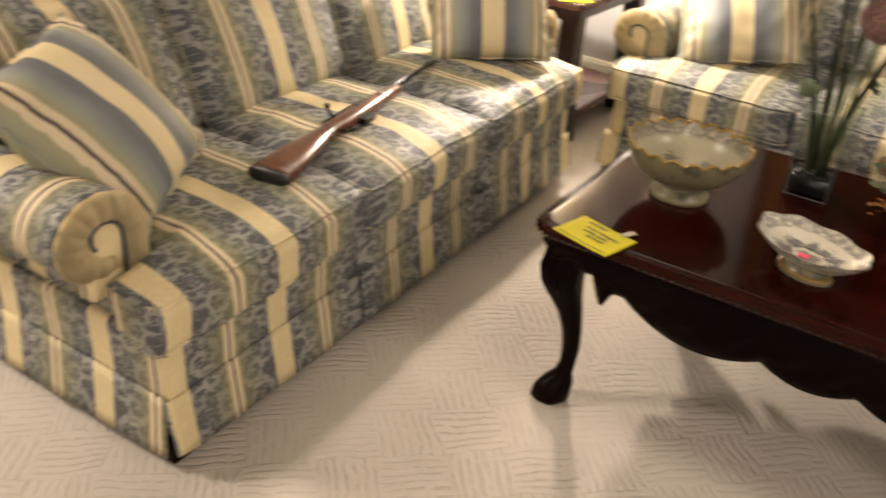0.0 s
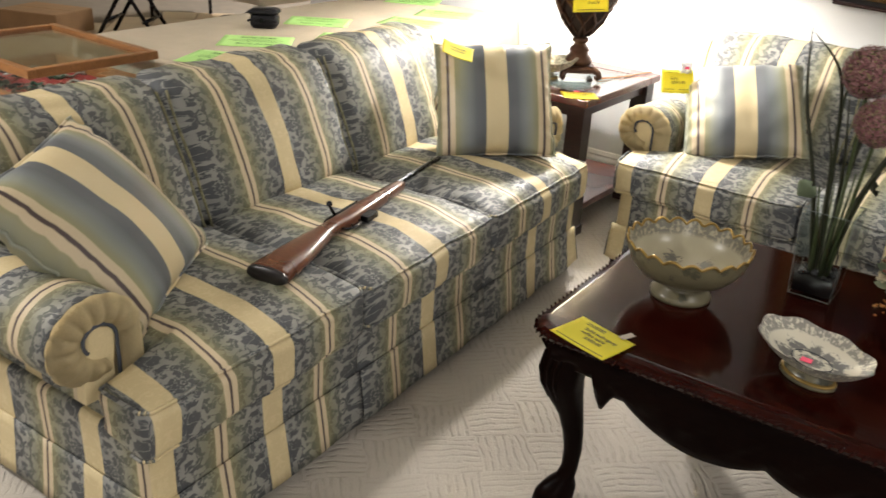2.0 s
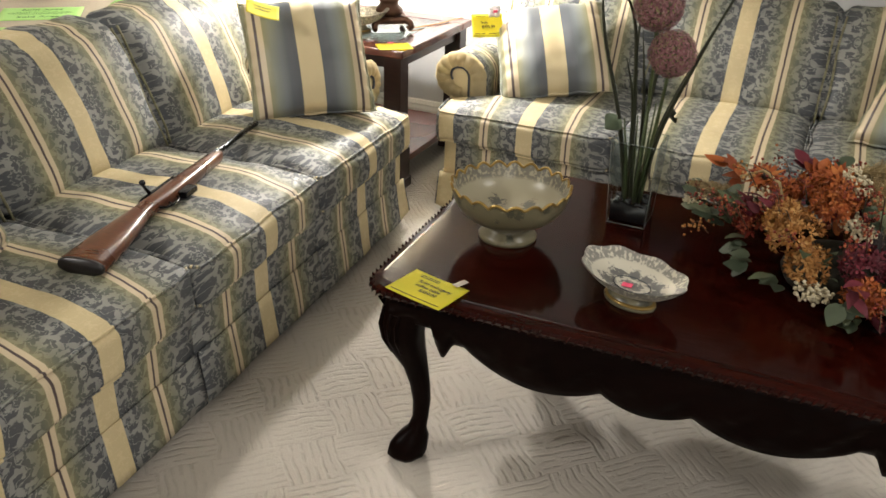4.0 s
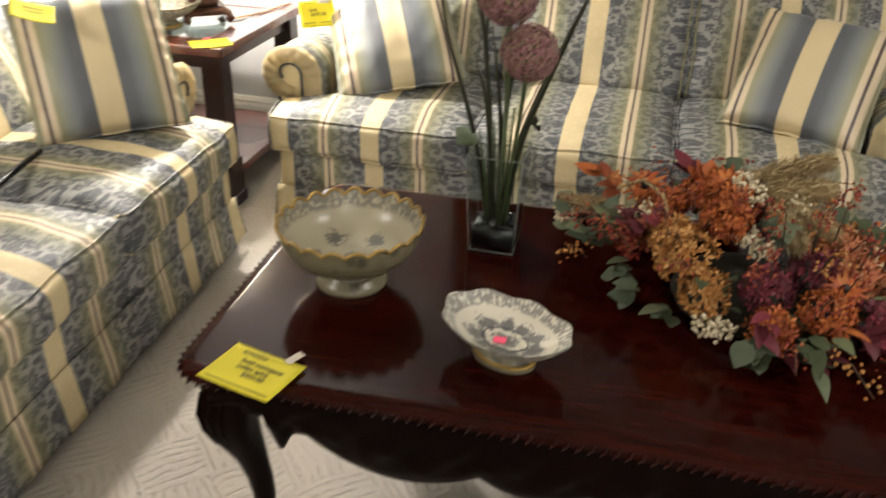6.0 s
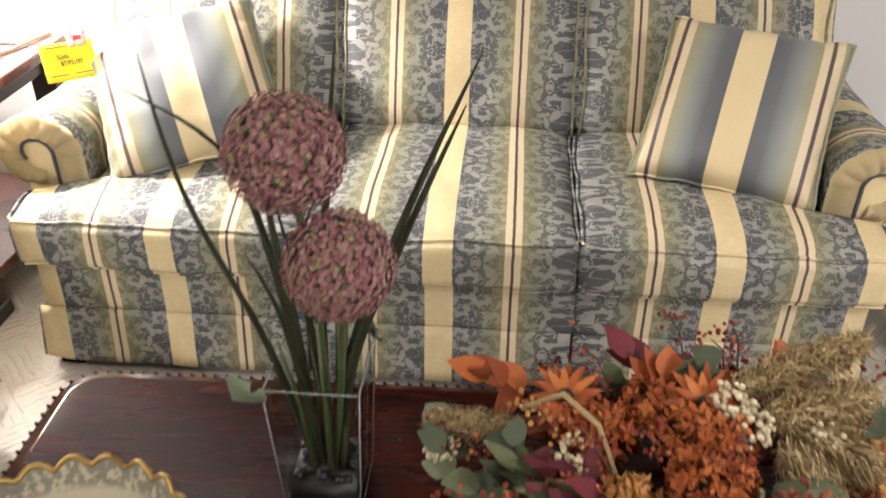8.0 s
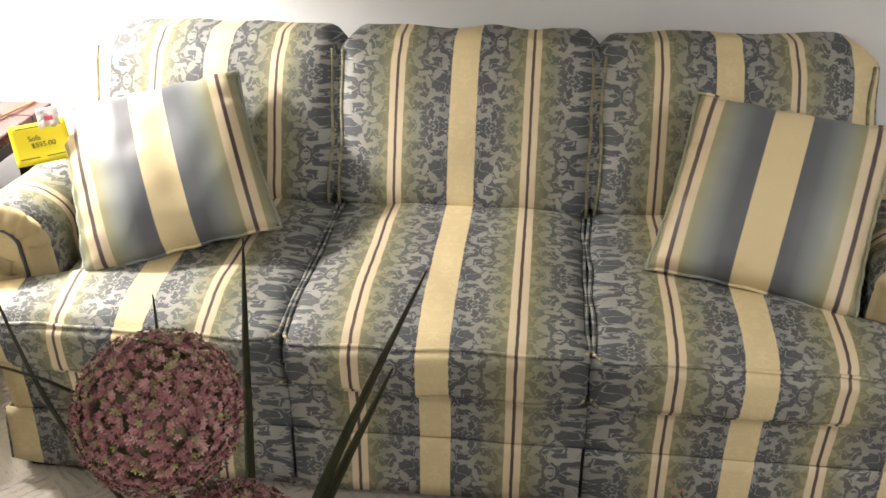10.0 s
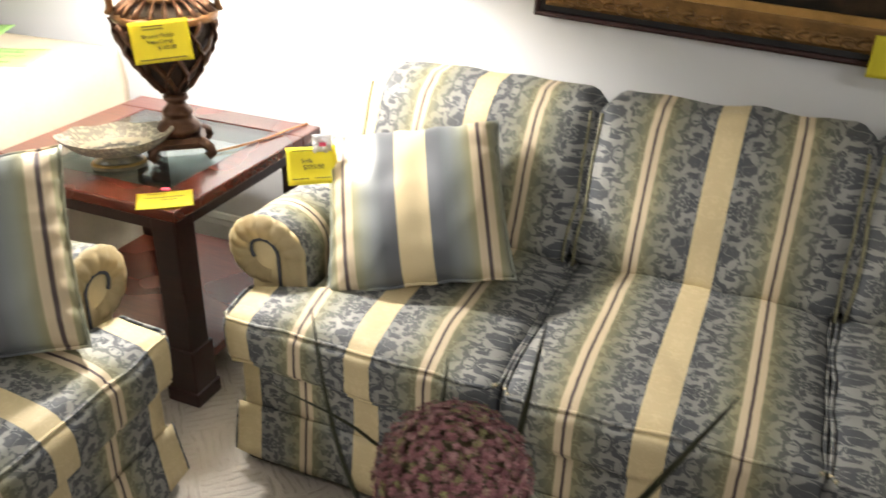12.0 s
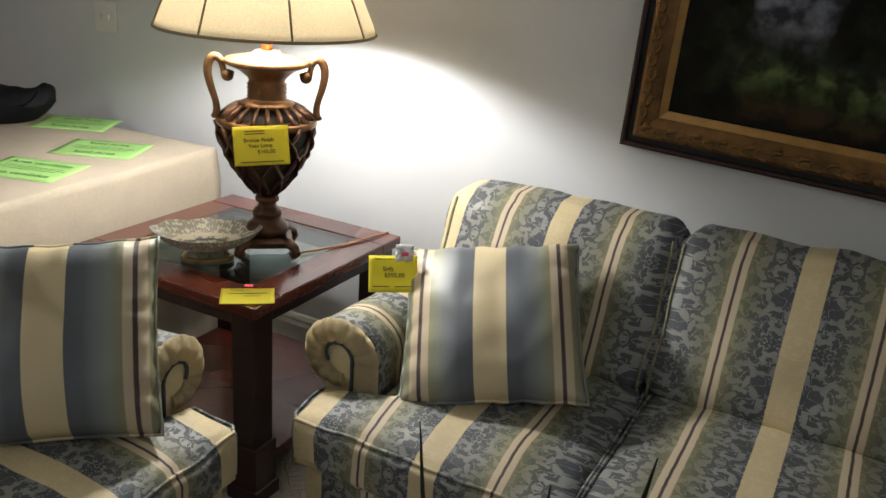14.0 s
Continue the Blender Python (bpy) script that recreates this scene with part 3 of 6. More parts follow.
        other = [(b - 0.011, 0.546, 0.810 - 0.360 * k / 12) for k in range(13)]
        for run in (edge, other):
            pts = [lean(wrinkled(Vector(p), 31.0 + i * 7, 0.010)) for p in run]
            part("piping", map_fabric(tube(pts, 0.0042, 6), lambda p: (0.142, p.z)), FABRIC, back)
    return root


SOFA_B_FRONT = -0.982
sofa_b = sofa(pose(0.0, SOFA_B_FRONT, 0.0), "blue and cream striped damask sofa with rolled arms under the painting")
sofa_a = copy_thing(sofa_b, pose(-1.000, -2.092, 0.0, 0, 0, 93.2))
sofa_a["label"] = "blue and cream striped damask sofa holding a rifle"


# ---------------------------------------------------------------- scatter pillows
def pillow(centre, across, up, size, label, seed):
    """A knife-edge pillow. across: the way over the stripes; up: the way along them."""
    ax = Vector(across).normalized()
    ay = Vector(up)
    ay = (ay - ax * ay.dot(ax)).normalized()
    m = Matrix((ax, ay, ax.cross(ay))).transposed().to_4x4()
    m.translation = centre
    root = thing("pillow", m, label, "pillow", "striped scatter pillows")
    bm = bmesh.new()
    half, n = size / 2, 34
    for face in (1, -1):
        def fn(s, t, face=face):
            a, b = 2 * s - 1, 2 * t - 1
            pinch = 1 - 0.055 * (1 - a * a) * b * b - 0.0 * a
            pinch_b = 1 - 0.055 * (1 - b * b) * a * a
            body = max(0.0, (1 - a * a) * (1 - b * b)) ** 0.42
            w = noise.noise(Vector((a * 1.3, b * 1.3, seed + face))) * 0.010 + noise.noise(Vector((a * 4, b * 3, seed))) * 0.005
            tucks = (0.011 * noise.noise(Vector((a * 1.5, b * 11, seed + 3))) * a ** 4 + 0.010 * noise.noise(Vector((a * 13, b * 1.5, seed + 7))) * b ** 4) * min(1.0, 3 * body)
            edge = max(abs(a), abs(b)) ** 6
            pucker = 0.008 * math.sin(b * 23 + seed + 2 * b * b) * abs(a) ** 5 + 0.006 * math.sin(a * 15 + seed) * abs(b) ** 5
            return (a * half * pinch_b, b * half * pinch, face * (0.094 * body + w * body + tucks) + pucker * edge)
        grid_sheet(n, n, fn, bm)
    bmesh.ops.remove_doubles(bm, verts=bm.verts[:], dist=0.0012)
    bmesh.ops.recalc_face_normals(bm, faces=bm.faces[:])
    part("cover", map_fabric(bm, lambda p: (p.x, p.y)), SATIN, root)
    rim = []
    for a, b in ((-1, -1), (1, -1), (1, 1), (-1, 1)):
        na, nb = {(-1, -1): (1, -1), (1, -1): (1, 1), (1, 1): (-1, 1), (-1, 1): (-1, -1)}[(a, b)]
        for k in range(18):
            s = k / 18
            u, v = a + (na - a) * s, b + (nb - b) * s
            pu, pv = 1 - 0.055 * (1 - v * v) * u * u, 1 - 0.055 * (1 - u * u) * v * v
            rim.append((u * half * pu, v * half * pv, 0.008 * math.sin(v * 23 + seed + 2 * v * v) * abs(u) ** 5 + 0.006 * math.sin(u * 15 + seed) * abs(v) ** 5))
    part("piping", map_fabric(tube(rim, 0.0048, 6, True), lambda p: (p.x, p.y)), SATIN, root)
    return root


pillow((-1.366, -2.872, 0.638), (-0.518, 0.848, 0.112), (-0.562, -0.436, 0.703), 0.44, "striped blue and cream pillow tipped against the sofa arm", 1.0)
pillow((-1.339, -1.326, 0.660), (0.763, 0.638, 0.05), (-0.412, 0.361, 0.837), 0.42, "striped blue and cream pillow standing at the sofa arm", 5.0)
pillow((-0.672, -0.612, 0.622), (0.911, 0.387, 0.142), (-0.393, 0.707, 0.589), 0.44, "striped blue and cream pillow beside the lamp table", 9.0)
pillow((0.685, -0.648, 0.628), (0.95, -0.31, -0.051), (0.253, 0.661, 0.707), 0.42, "striped blue and cream pillow leaning askew on the sofa", 14.0)


# ---------------------------------------------------------------- coffee table
TABLE_Z = 0.512
TOP_Z = 0.485  # height of the top as drawn, before the table is stretched to its full height
TABLE = pose(0.105, -1.957, 0.0, 0, 0, 1.6) @ Matrix.Diagonal((1, 1, TABLE_Z / TOP_Z, 1))
TL, TW = 0.64, 0.415  # half length and half width


def rounded_rect(hx, hy, r, per=6):
    pts = []
    for cx, cy, a0 in ((hx - r, hy - r, 0), (-hx + r, hy - r, 90), (-hx + r, -hy + r, 180), (hx - r, -hy + r, 270)):
        for k in range(per + 1):
            a = math.radians(a0 + 90 * k / per)
            pts.append((cx + r * math.cos(a), cy + r * math.sin(a)))
    return pts


def stack(outlines, bm=None):
    """Joins closed outlines, each a list of (x, y) and a height, into a solid."""
    bm = bm or bmesh.new()
    rings = [[bm.verts.new((x, y, z)) for x, y in pts] for pts, z in outlines]
    for low, high in zip(rings, rings[1:]):
        for i in range(len(low)):
            j = (i + 1) % len(low)
            bm.faces.new((low[i], low[j], high[j], high[i]))
    bm.faces.new(list(reversed(rings[0])))
    bm.faces.new(rings[-1])
    return bm


def cabriole(sx, sy):
    """A carved cabriole leg with a claw foot; sx, sy: the corner that it stands at."""
    bm = bmesh.new()
    #        height, offset out along the diagonal, half thickness
    keys = [(0.46, 0.006, 0.046), (0.42, 0.014, 0.050), (0.38, 0.022, 0.050), (0.34, 0.021, 0.045), (0.30, 0.010, 0.038), (0.25, -0.008, 0.030), (0.20, -0.020, 0.025),
            (0.15, -0.026, 0.022), (0.105, -0.024, 0.020), (0.075, -0.016, 0.023), (0.055, -0.004, 0.031), (0.035, 0.006, 0.037), (0.014, 0.010, 0.038), (0.0, 0.008, 0.032)]
    rings = []
    d = Vector((sx, sy, 0)).normalized()
    side = Vector((-d.y, d.x, 0))
    for z, out, r in keys:
        ring = []
        for k in range(16):
            a = 2 * math.pi * k / 16
            lobe = 1 + (0.13 * math.cos(4 * a) if z > 0.25 else 0.0) + (0.16 * abs(math.cos(2.5 * a)) - 0.06 if z < 0.06 else 0.0)
            stretch = 1.25 if z < 0.06 else 1.0
            p = Vector((0, 0, z)) + d * (out + math.cos(a) * r * lobe * stretch) + side * (math.sin(a) * r * lobe)
            ring.append(bm.verts.new(p))
        rings.append(ring)
    for high, low in zip(rings, rings[1:]):
        for k in range(16):
            j = (k + 1) % 16
            bm.faces.new((low[k], low[j], high[j], high[k]))
    bm.faces.new(rings[0])
    bm.faces.new(list(reversed(rings[-1])))
    bmesh.ops.recalc_face_normals(bm, faces=bm.faces[:])
    # acanthus relief on the knee
    carving = []
    for k in range(5):
        a = math.radians(-50 + 25 * k)
        pts = []
        for z, out, r in keys[1:5]:
            lobe = 1 + 0.13 * math.cos(4 * a)
            b = a * (1 - 0.3 * (0.41 - z) / 0.13)
            pts.append(Vector((0, 0, z)) + d * (out + math.cos(b) * r * lobe) + side * (math.sin(b) * r * lobe))
        carving.append(tube(pts, [0.004, 0.0062, 0.005, 0.002], 6))
    return bm, carving


def apron(length):
    """A carved serpentine apron, built along x, facing -y."""
    bm = bmesh.new()
    n = 150
    lobes = []
    for i in range(n + 1):
        s = 2 * i / n - 1
        e = abs(s)
        if e < 0.165:  # middle lobe, ending in a cusp
            depth = 0.136 - 0.028 * (e / 0.165) ** 2
        elif e < 0.69:  # long outer lobe
            q = (e - 0.165) / 0.525
            depth = 0.108 - 0.023 * q + 0.048 * math.sin(math.pi * q) ** 0.8
        elif e < 0.74:
            depth = 0.085
        elif e < 0.82:  # small pointed drop beside the leg
            depth = 0.085 + 0.046 * (1 - abs(e - 0.78) / 0.04)
        else:
            depth = 0.060
        lobes.append((s * length, depth))
    rows = []
    for x, depth in lobes:
        row = []
        for k in range(9):
            t = k / 8
            bulge = (0.013 + 0.009 * noise.noise(Vector((x * 26, depth * 60 * t, 2.0))) + 0.005 * math.sin(x * 62 + 9 * t)) * math.sin(math.pi * t)
            row.append(bm.verts.new((x, -0.012 - bulge, 0.452 - depth * t)))
        rows.append(row)
    back = [(bm.verts.new((x, 0.012, 0.452)), bm.verts.new((x, 0.010, 0.452 - depth))) for x, depth in lobes]
    for i in range(n):
        for k in range(8):
            bm.faces.new((rows[i][k], rows[i][k + 1], rows[i + 1][k + 1], rows[i + 1][k]))
        bm.faces.new((back[i][0], back[i + 1][0], back[i + 1][1], back[i][1]))
        bm.faces.new((rows[i][8], back[i][1], back[i + 1][1], rows[i + 1][8]))
        bm.faces.new((rows[i][0], rows[i + 1][0], back[i + 1][0], back[i][0]))
    bmesh.ops.recalc_face_normals(bm, faces=bm.faces[:])
    return bm


def coffee_table():
    root = thing("coffee_table", TABLE, "dark polished mahogany coffee table with carved apron and claw feet", "coffee table")
    top = stack([(rounded_rect(TL - 0.022, TW - 0.022, 0.055), 0.450), (rounded_rect(TL - 0.006, TW - 0.006, 0.062), 0.457), (rounded_rect(TL, TW, 0.065), 0.466),
                 (rounded_rect(TL - 0.001, TW - 0.001, 0.065), 0.474), (rounded_rect(TL - 0.009, TW - 0.009, 0.058), 0.481), (rounded_rect(TL - 0.022, TW - 0.022, 0.048), TOP_Z - 0.0005),
                 (rounded_rect(TL - 0.026, TW - 0.026, 0.045), TOP_Z)])
    for f in top.faces:
        f.smooth = False
    top_ob = part("tabletop", top, MAHOGANY, root, smooth=False)
    # carved gadroon edge, bead by bead in one moulding
    bm = bmesh.new()
    outline = rounded_rect(TL + 0.001, TW + 0.001, 0.066, 8)
    path = [Vector((x, y, 0.4675)) for x, y in outline]
    path.append(path[0])
    lengths = [0.0]
    for p, q in zip(path, path[1:]):
        lengths.append(lengths[-1] + (q - p).length)
    count, seg = 210, 0
    for i in range(count):
        want = lengths[-1] * i / count
        while lengths[seg + 1] < want:
            seg += 1
        way = path[seg + 1] - path[seg]
        p = path[seg] + way * ((want - lengths[seg]) / max(1e-6, lengths[seg + 1] - lengths[seg]))
        way.normalize()
        tilt = way * 0.006
        tube([p - tilt - Vector((0, 0, 0.010)), p, p + tilt + Vector((0, 0, 0.0105))], [0.0016, 0.0046, 0.0016], 6, bm=bm)
    part("carved_edge", bm, MAHOGANY, top_ob, "gadrooned edge moulding")
    for name, length, m in (("apron", TL - 0.06, pose(0, -TW + 0.045, 0)), ("apron", TL - 0.06, pose(0, TW - 0.045, 0, 0, 0, 180)),
                            ("apron", TW - 0.06, pose(-TL + 0.045, 0, 0, 0, 0, -90)), ("apron", TW - 0.06, pose(TL - 0.045, 0, 0, 0, 0, 90))):
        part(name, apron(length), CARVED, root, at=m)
    for sx in (-1, 1):
        for sy in (-1, 1):
            shaft, carving = cabriole(sx, sy)
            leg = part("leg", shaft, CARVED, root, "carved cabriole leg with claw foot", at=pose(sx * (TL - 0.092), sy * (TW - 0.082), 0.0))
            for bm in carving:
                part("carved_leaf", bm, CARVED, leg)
    return root


coffee_table()


# ---------------------------------------------------------------- end table
END_Z = 0.60
ET = (-1.90, -1.205, -0.862, -0.160)


def end_table():
    x0, x1, y0, y1 = ET
    cx, cy = (x0 + x1) / 2, (y0 + y1) / 2
    hx, hy = (x1 - x0) / 2, (y1 - y0) / 2
    root = thing("end_table", pose(cx, cy, 0.0), "square cherry end table with a glass inset top and lower shelf", "end table")
    rim = 0.105
    bm = bmesh.new()
    for a0, a1, b0, b1 in ((-hx, hx, -hy, -hy + rim), (-hx, hx, hy - rim, hy), (-hx, -hx + rim, -hy + rim, hy - rim), (hx - rim, hx, -hy + rim, hy - rim)):
        box(a0, a1, b0, b1, END_Z - 0.032, END_Z, 0.004, 2, bm)
    part("top_frame", bm, CHERRY, root, smooth=False)
    glass = part("glass_top", box(-hx + rim + 0.001, hx - rim - 0.001, -hy + rim + 0.001, hy - rim - 0.001, END_Z - 0.010, END_Z - 0.002, 0.0015), SMOKED, root, "bevelled tinted glass panel", smooth=False)
    glass.visible_shadow = False
    for y in (-hy + 0.05, hy - 0.05):
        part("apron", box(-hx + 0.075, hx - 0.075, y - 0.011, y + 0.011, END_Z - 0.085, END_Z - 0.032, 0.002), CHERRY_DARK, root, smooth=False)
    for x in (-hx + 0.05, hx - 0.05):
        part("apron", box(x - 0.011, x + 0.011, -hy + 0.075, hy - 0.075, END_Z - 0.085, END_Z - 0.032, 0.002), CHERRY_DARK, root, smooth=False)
    for sx in (-1, 1):
        for sy in (-1, 1):
            bm = box(-0.038, 0.038, -0.038, 0.038, 0.17, END_Z - 0.032, 0.004)
            box(-0.046, 0.046, -0.046, 0.046, 0.02, 0.175, 0.004, 2, bm)
            box(-0.052, 0.052, -0.052, 0.052, 0.0, 0.045, 0.005, 2, bm)
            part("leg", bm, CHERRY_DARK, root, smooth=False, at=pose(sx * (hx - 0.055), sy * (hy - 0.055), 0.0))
    shelf = box(-hx + 0.02, hx - 0.02, -hy + 0.11, hy - 0.11, 0.10, 0.13, 0.004)
    box(-hx + 0.11, hx - 0.11, -hy + 0.02, hy - 0.02, 0.10, 0.1302, 0.004, 2, shelf)
    part("shelf", shelf, CHERRY, root, smooth=False)
    return root


end_table()


# ---------------------------------------------------------------- table lamp
BRONZE = plain("antique bronze", (0.085, 0.040, 0.022), 0.38, 0.55, vary=0.45, scale=22, bump=0.3, bump_scale=60)
GILT = plain("worn gilt bronze", (0.17, 0.085, 0.034), 0.38, 0.6, vary=0.35, scale=26, bump=0.2, bump_scale=70)
DARK_CORE = plain("dark hollow bronze", (0.025, 0.014, 0.009), 0.6, 0.2)
COPPER = plain("copper tube", (0.55, 0.25, 0.10), 0.3, 0.8)


def shade_cloth():
    g = Graph("cream lampshade cloth")
    weave = g.noise(260.0, 2.0)
    tone = g.ramp(weave, [(0.3, (0.70, 0.64, 0.50)), (0.7, (0.82, 0.77, 0.64))])
    diffuse, through_cloth, mixer = g.node("ShaderNodeBsdfDiffuse"), g.node("ShaderNodeBsdfTranslucent"), g.node("ShaderNodeMixShader")
    g.link(tone, diffuse.inputs[0])
    g.link(g.mix(0.45, tone, (0.25, 0.20, 0.12)), through_cloth.inputs[0])
    mixer.inputs[0].default_value = 0.42
    g.link(diffuse.outputs[0], mixer.inputs[1])
    g.link(through_cloth.outputs[0], mixer.inputs[2])
    out = [n for n in g.nodes if n.bl_idname == "ShaderNodeOutputMaterial"][0]
    g.link(mixer.outputs[0], out.inputs[0])
    return g.mat


SHADE_CLOTH = shade_cloth()
SHADE_TRIM = plain("tan shade binding", (0.30, 0.24, 0.15), 0.8)


def urn_radius(z):
    """Outer radius of the urn's body at a height over the table top."""
    keys = [(0.175, 0.028), (0.195, 0.046), (0.23, 0.074), (0.27, 0.098), (0.31, 0.115), (0.35, 0.127), (0.385, 0.133)]
    for (z0, r0), (z1, r1) in zip(keys, keys[1:]):
        if z <= z1:
            return r0 + (r1 - r0) * max(0.0, (z - z0) / (z1 - z0))
    return keys[-1][1]


def table_lamp():
    root = thing("table_lamp", pose(LAMP_X, LAMP_Y, END_Z, 0, 0, 40), "bronze openwork urn lamp with two handles and a cream shade, lit", "table lamp")
    # scrolled foot
    part("plinth", stack([(rounded_rect(0.062, 0.062, 0.01), 0.030), (rounded_rect(0.070, 0.070, 0.012), 0.036), (rounded_rect(0.070, 0.070, 0.012), 0.048), (rounded_rect(0.055, 0.055, 0.012), 0.058)]), BRONZE, root, smooth=False)
    for k in range(4):
        a = math.radians(45 + 90 * k)
        d = Vector((math.cos(a), math.sin(a), 0))
        pts = [d * 0.055 + Vector((0, 0, 0.042)), d * 0.085 + Vector((0, 0, 0.046)), d * 0.108 + Vector((0, 0, 0.036)), d * 0.116 + Vector((0, 0, 0.020)),
               d * 0.107 + Vector((0, 0, 0.011)), d * 0.097 + Vector((0, 0, 0.018)), d * 0.102 + Vector((0, 0, 0.025))]
        foot = tube(pts, [0.018, 0.016, 0.014, 0.012, 0.011, 0.009, 0.006], 8)
        part("foot", foot, BRONZE, root, "scrolled bronze foot")
    part("pedestal", lathe([(0.046, 0.055), (0.060, 0.066), (0.061, 0.080), (0.054, 0.090), (0.042, 0.100), (0.038, 0.112), (0.043, 0.118), (0.041, 0.128), (0.028, 0.140),
                            (0.024, 0.150), (0.034, 0.158), (0.034, 0.166), (0.027, 0.176)], 32), BRONZE, root)
    # body: dark core and woven straps
    body = part("urn", lathe([(urn_radius(0.175 + 0.21 * k / 12) * 0.93, 0.175 + 0.21 * k / 12) for k in range(13)], 40), DARK_CORE, root, "dark hollow urn")
    for turn in (1, -1):
        for k in range(9):
            pts, radii = [], []
            for j in range(13):
                z = 0.180 + 0.20 * j / 12
                a = 2 * math.pi * k / 9 + turn * 1.25 * j / 12
                r = urn_radius(z) + 0.0035 * math.cos(j * math.pi / 1.35 + (0 if turn > 0 else math.pi))
                pts.append((r * math.cos(a), r * math.sin(a), z))
                radii.append(0.006 + 0.010 * j / 12)
            part("strap", tube(pts, radii, 6, squash=0.35), BRONZE, body, "woven bronze strap")
    part("shoulder_ring", lathe([(0.124, 0.375), (0.135, 0.378), (0.138, 0.388), (0.134, 0.397), (0.122, 0.398)], 44), GILT, root, "gilt ring")
    part("shoulder_core", lathe([(0.122, 0.380), (0.082, 0.410), (0.056, 0.423)], 32), DARK_CORE, root)
    for k in range(20):
        a = 2 * math.pi * k / 20
        d = Vector((math.cos(a), math.sin(a), 0))
        pts = [d * 0.128 + Vector((0, 0, 0.395)), d * 0.108 + Vector((0, 0, 0.414)), d * 0.086 + Vector((0, 0, 0.428)), d * 0.064 + Vector((0, 0, 0.436))]
        part("rib", tube(pts, [0.0115, 0.010, 0.008, 0.006], 6, squash=0.55), BRONZE, root, "fanned shoulder rib")
    neck = [(0.074, 0.428), (0.075, 0.438), (0.058, 0.446)]
    for k in range(4):
        neck += [(0.051, 0.450 + 0.011 * k), (0.055, 0.4555 + 0.011 * k)]
    neck += [(0.048, 0.496), (0.053, 0.506), (0.076, 0.526), (0.104, 0.538), (0.115, 0.542), (0.117, 0.551), (0.110, 0.556), (0.076, 0.562), (0.042, 0.570), (0.034, 0.578), (0.017, 0.580)]
    part("neck", lathe(neck, 40), GILT, root, "ringed neck with a broad lip")
    part("stem", lathe([(0.015, 0.575), (0.015, 0.72), (0.008, 0.724)], 16), COPPER, root, "copper stem")
    for side in (-1, 1):
        pts = [(0.090, 0.520), (0.098, 0.508), (0.112, 0.508), (0.116, 0.525), (0.121, 0.548), (0.136, 0.560), (0.152, 0.548), (0.158, 0.518), (0.150, 0.478), (0.137, 0.440), (0.134, 0.412), (0.140, 0.396), (0.148, 0.402)]
        run = [(x, z, r) for (x, z), r in zip(pts, (0.005, 0.010, 0.011, 0.008, 0.010, 0.0115, 0.012, 0.0115, 0.010, 0.009, 0.010, 0.010, 0.006))]
        for k in range(2):
            cut = [run[0]]
            for p, q in zip(run, run[1:]):
                cut += [tuple(0.75 * c + 0.25 * d for c, d in zip(p, q)), tuple(0.25 * c + 0.75 * d for c, d in zip(p, q))]
            run = cut + [run[-1]]
        part("handle", tube([(side * x, 0, z) for x, z, r in run], [r for x, z, r in run], 12), GILT, root, "curled gilt handle")
        part("boss", lathe([(0.002, -0.013), (0.014, -0.011), (0.017, 0.0), (0.014, 0.011), (0.002, 0.013)], 14), GILT, root, at=pose(side * 0.105, 0, 0.508, 90))
    # shade
    n, rings = 48, []
    bm = bmesh.new()
    for z, r in ((0.635, 0.292), (0.655, 0.286), (0.72, 0.257), (0.80, 0.216), (0.88, 0.170), (0.935, 0.142)):
        ring = []
        for i in range(n):
            a = 2 * math.pi * i / n
            facet = 1 - 0.012 * abs(math.sin(4 * a))
            ring.append(bm.verts.new((r * facet * math.cos(a), r * facet * math.sin(a), z)))
        rings.append(ring)
    for p, q in zip(rings, rings[1:]):
        for i in range(n):
            j = (i + 1) % n
            bm.faces.new((p[i], p[j], q[j], q[i]))
    shade = part("shade", bm, SHADE_CLOTH, root, "cream cloth shade")
    solid = shade.modifiers.new("cloth", "SOLIDIFY")
    solid.thickness = 0.0015
    for z, r in ((0.635, 0.292), (0.935, 0.142)):
        part("binding", tube([(r * math.cos(2 * math.pi * i / 40), r * math.sin(2 * math.pi * i / 40), z) for i in range(40)], 0.004, 6, True), SHADE_TRIM, shade)
    for k in range(8):
        a = 2 * math.pi * (k + 0.25) / 8
        pts = [(r * math.cos(a), r * math.sin(a), z) for z, r in ((0.638, 0.292), (0.72, 0.258), (0.80, 0.217), (0.88, 0.171), (0.932, 0.143))]
        part("seam", tube(pts, 0.0028, 5), SHADE_TRIM, shade)
    for k in range(3):
        a = 2 * math.pi * k / 3
        part("spider", tube([(0.006 * math.cos(a), 0.006 * math.sin(a), 0.925), (0.142 * math.cos(a), 0.142 * math.sin(a), 0.930)], 0.002, 5), BRASS, shade)
    part("harp", tube([(0.0, 0.055 * math.sin(math.pi * k / 12) if k else 0.012, 0.715 + 0.21 * k / 12) for k in range(13)], 0.002, 5), BRASS, root)
    return root


table_lamp()
cord = thing("lamp_cord", pose(LAMP_X, LAMP_Y, END_Z), "thin brown lamp cord lying over the table rim", "cord")
part("cord", tube([(0.085, 0.03, 0.004), (0.12, 0.10, 0.004), (0.155, 0.19, 0.004), (0.175, 0.28, 0.006), (0.190, 0.36, 0.004), (0.200, 0.372, -0.02), (0.202, 0.374, -0.20), (0.20, 0.38, -0.598)], 0.0032, 7), COPPER, cord)
dot = thing("price_sticker", pose(-1.312, -0.758, END_Z + 0.0008, 0, 0, 30), "small pink sticker on the end table rim", "sticker")
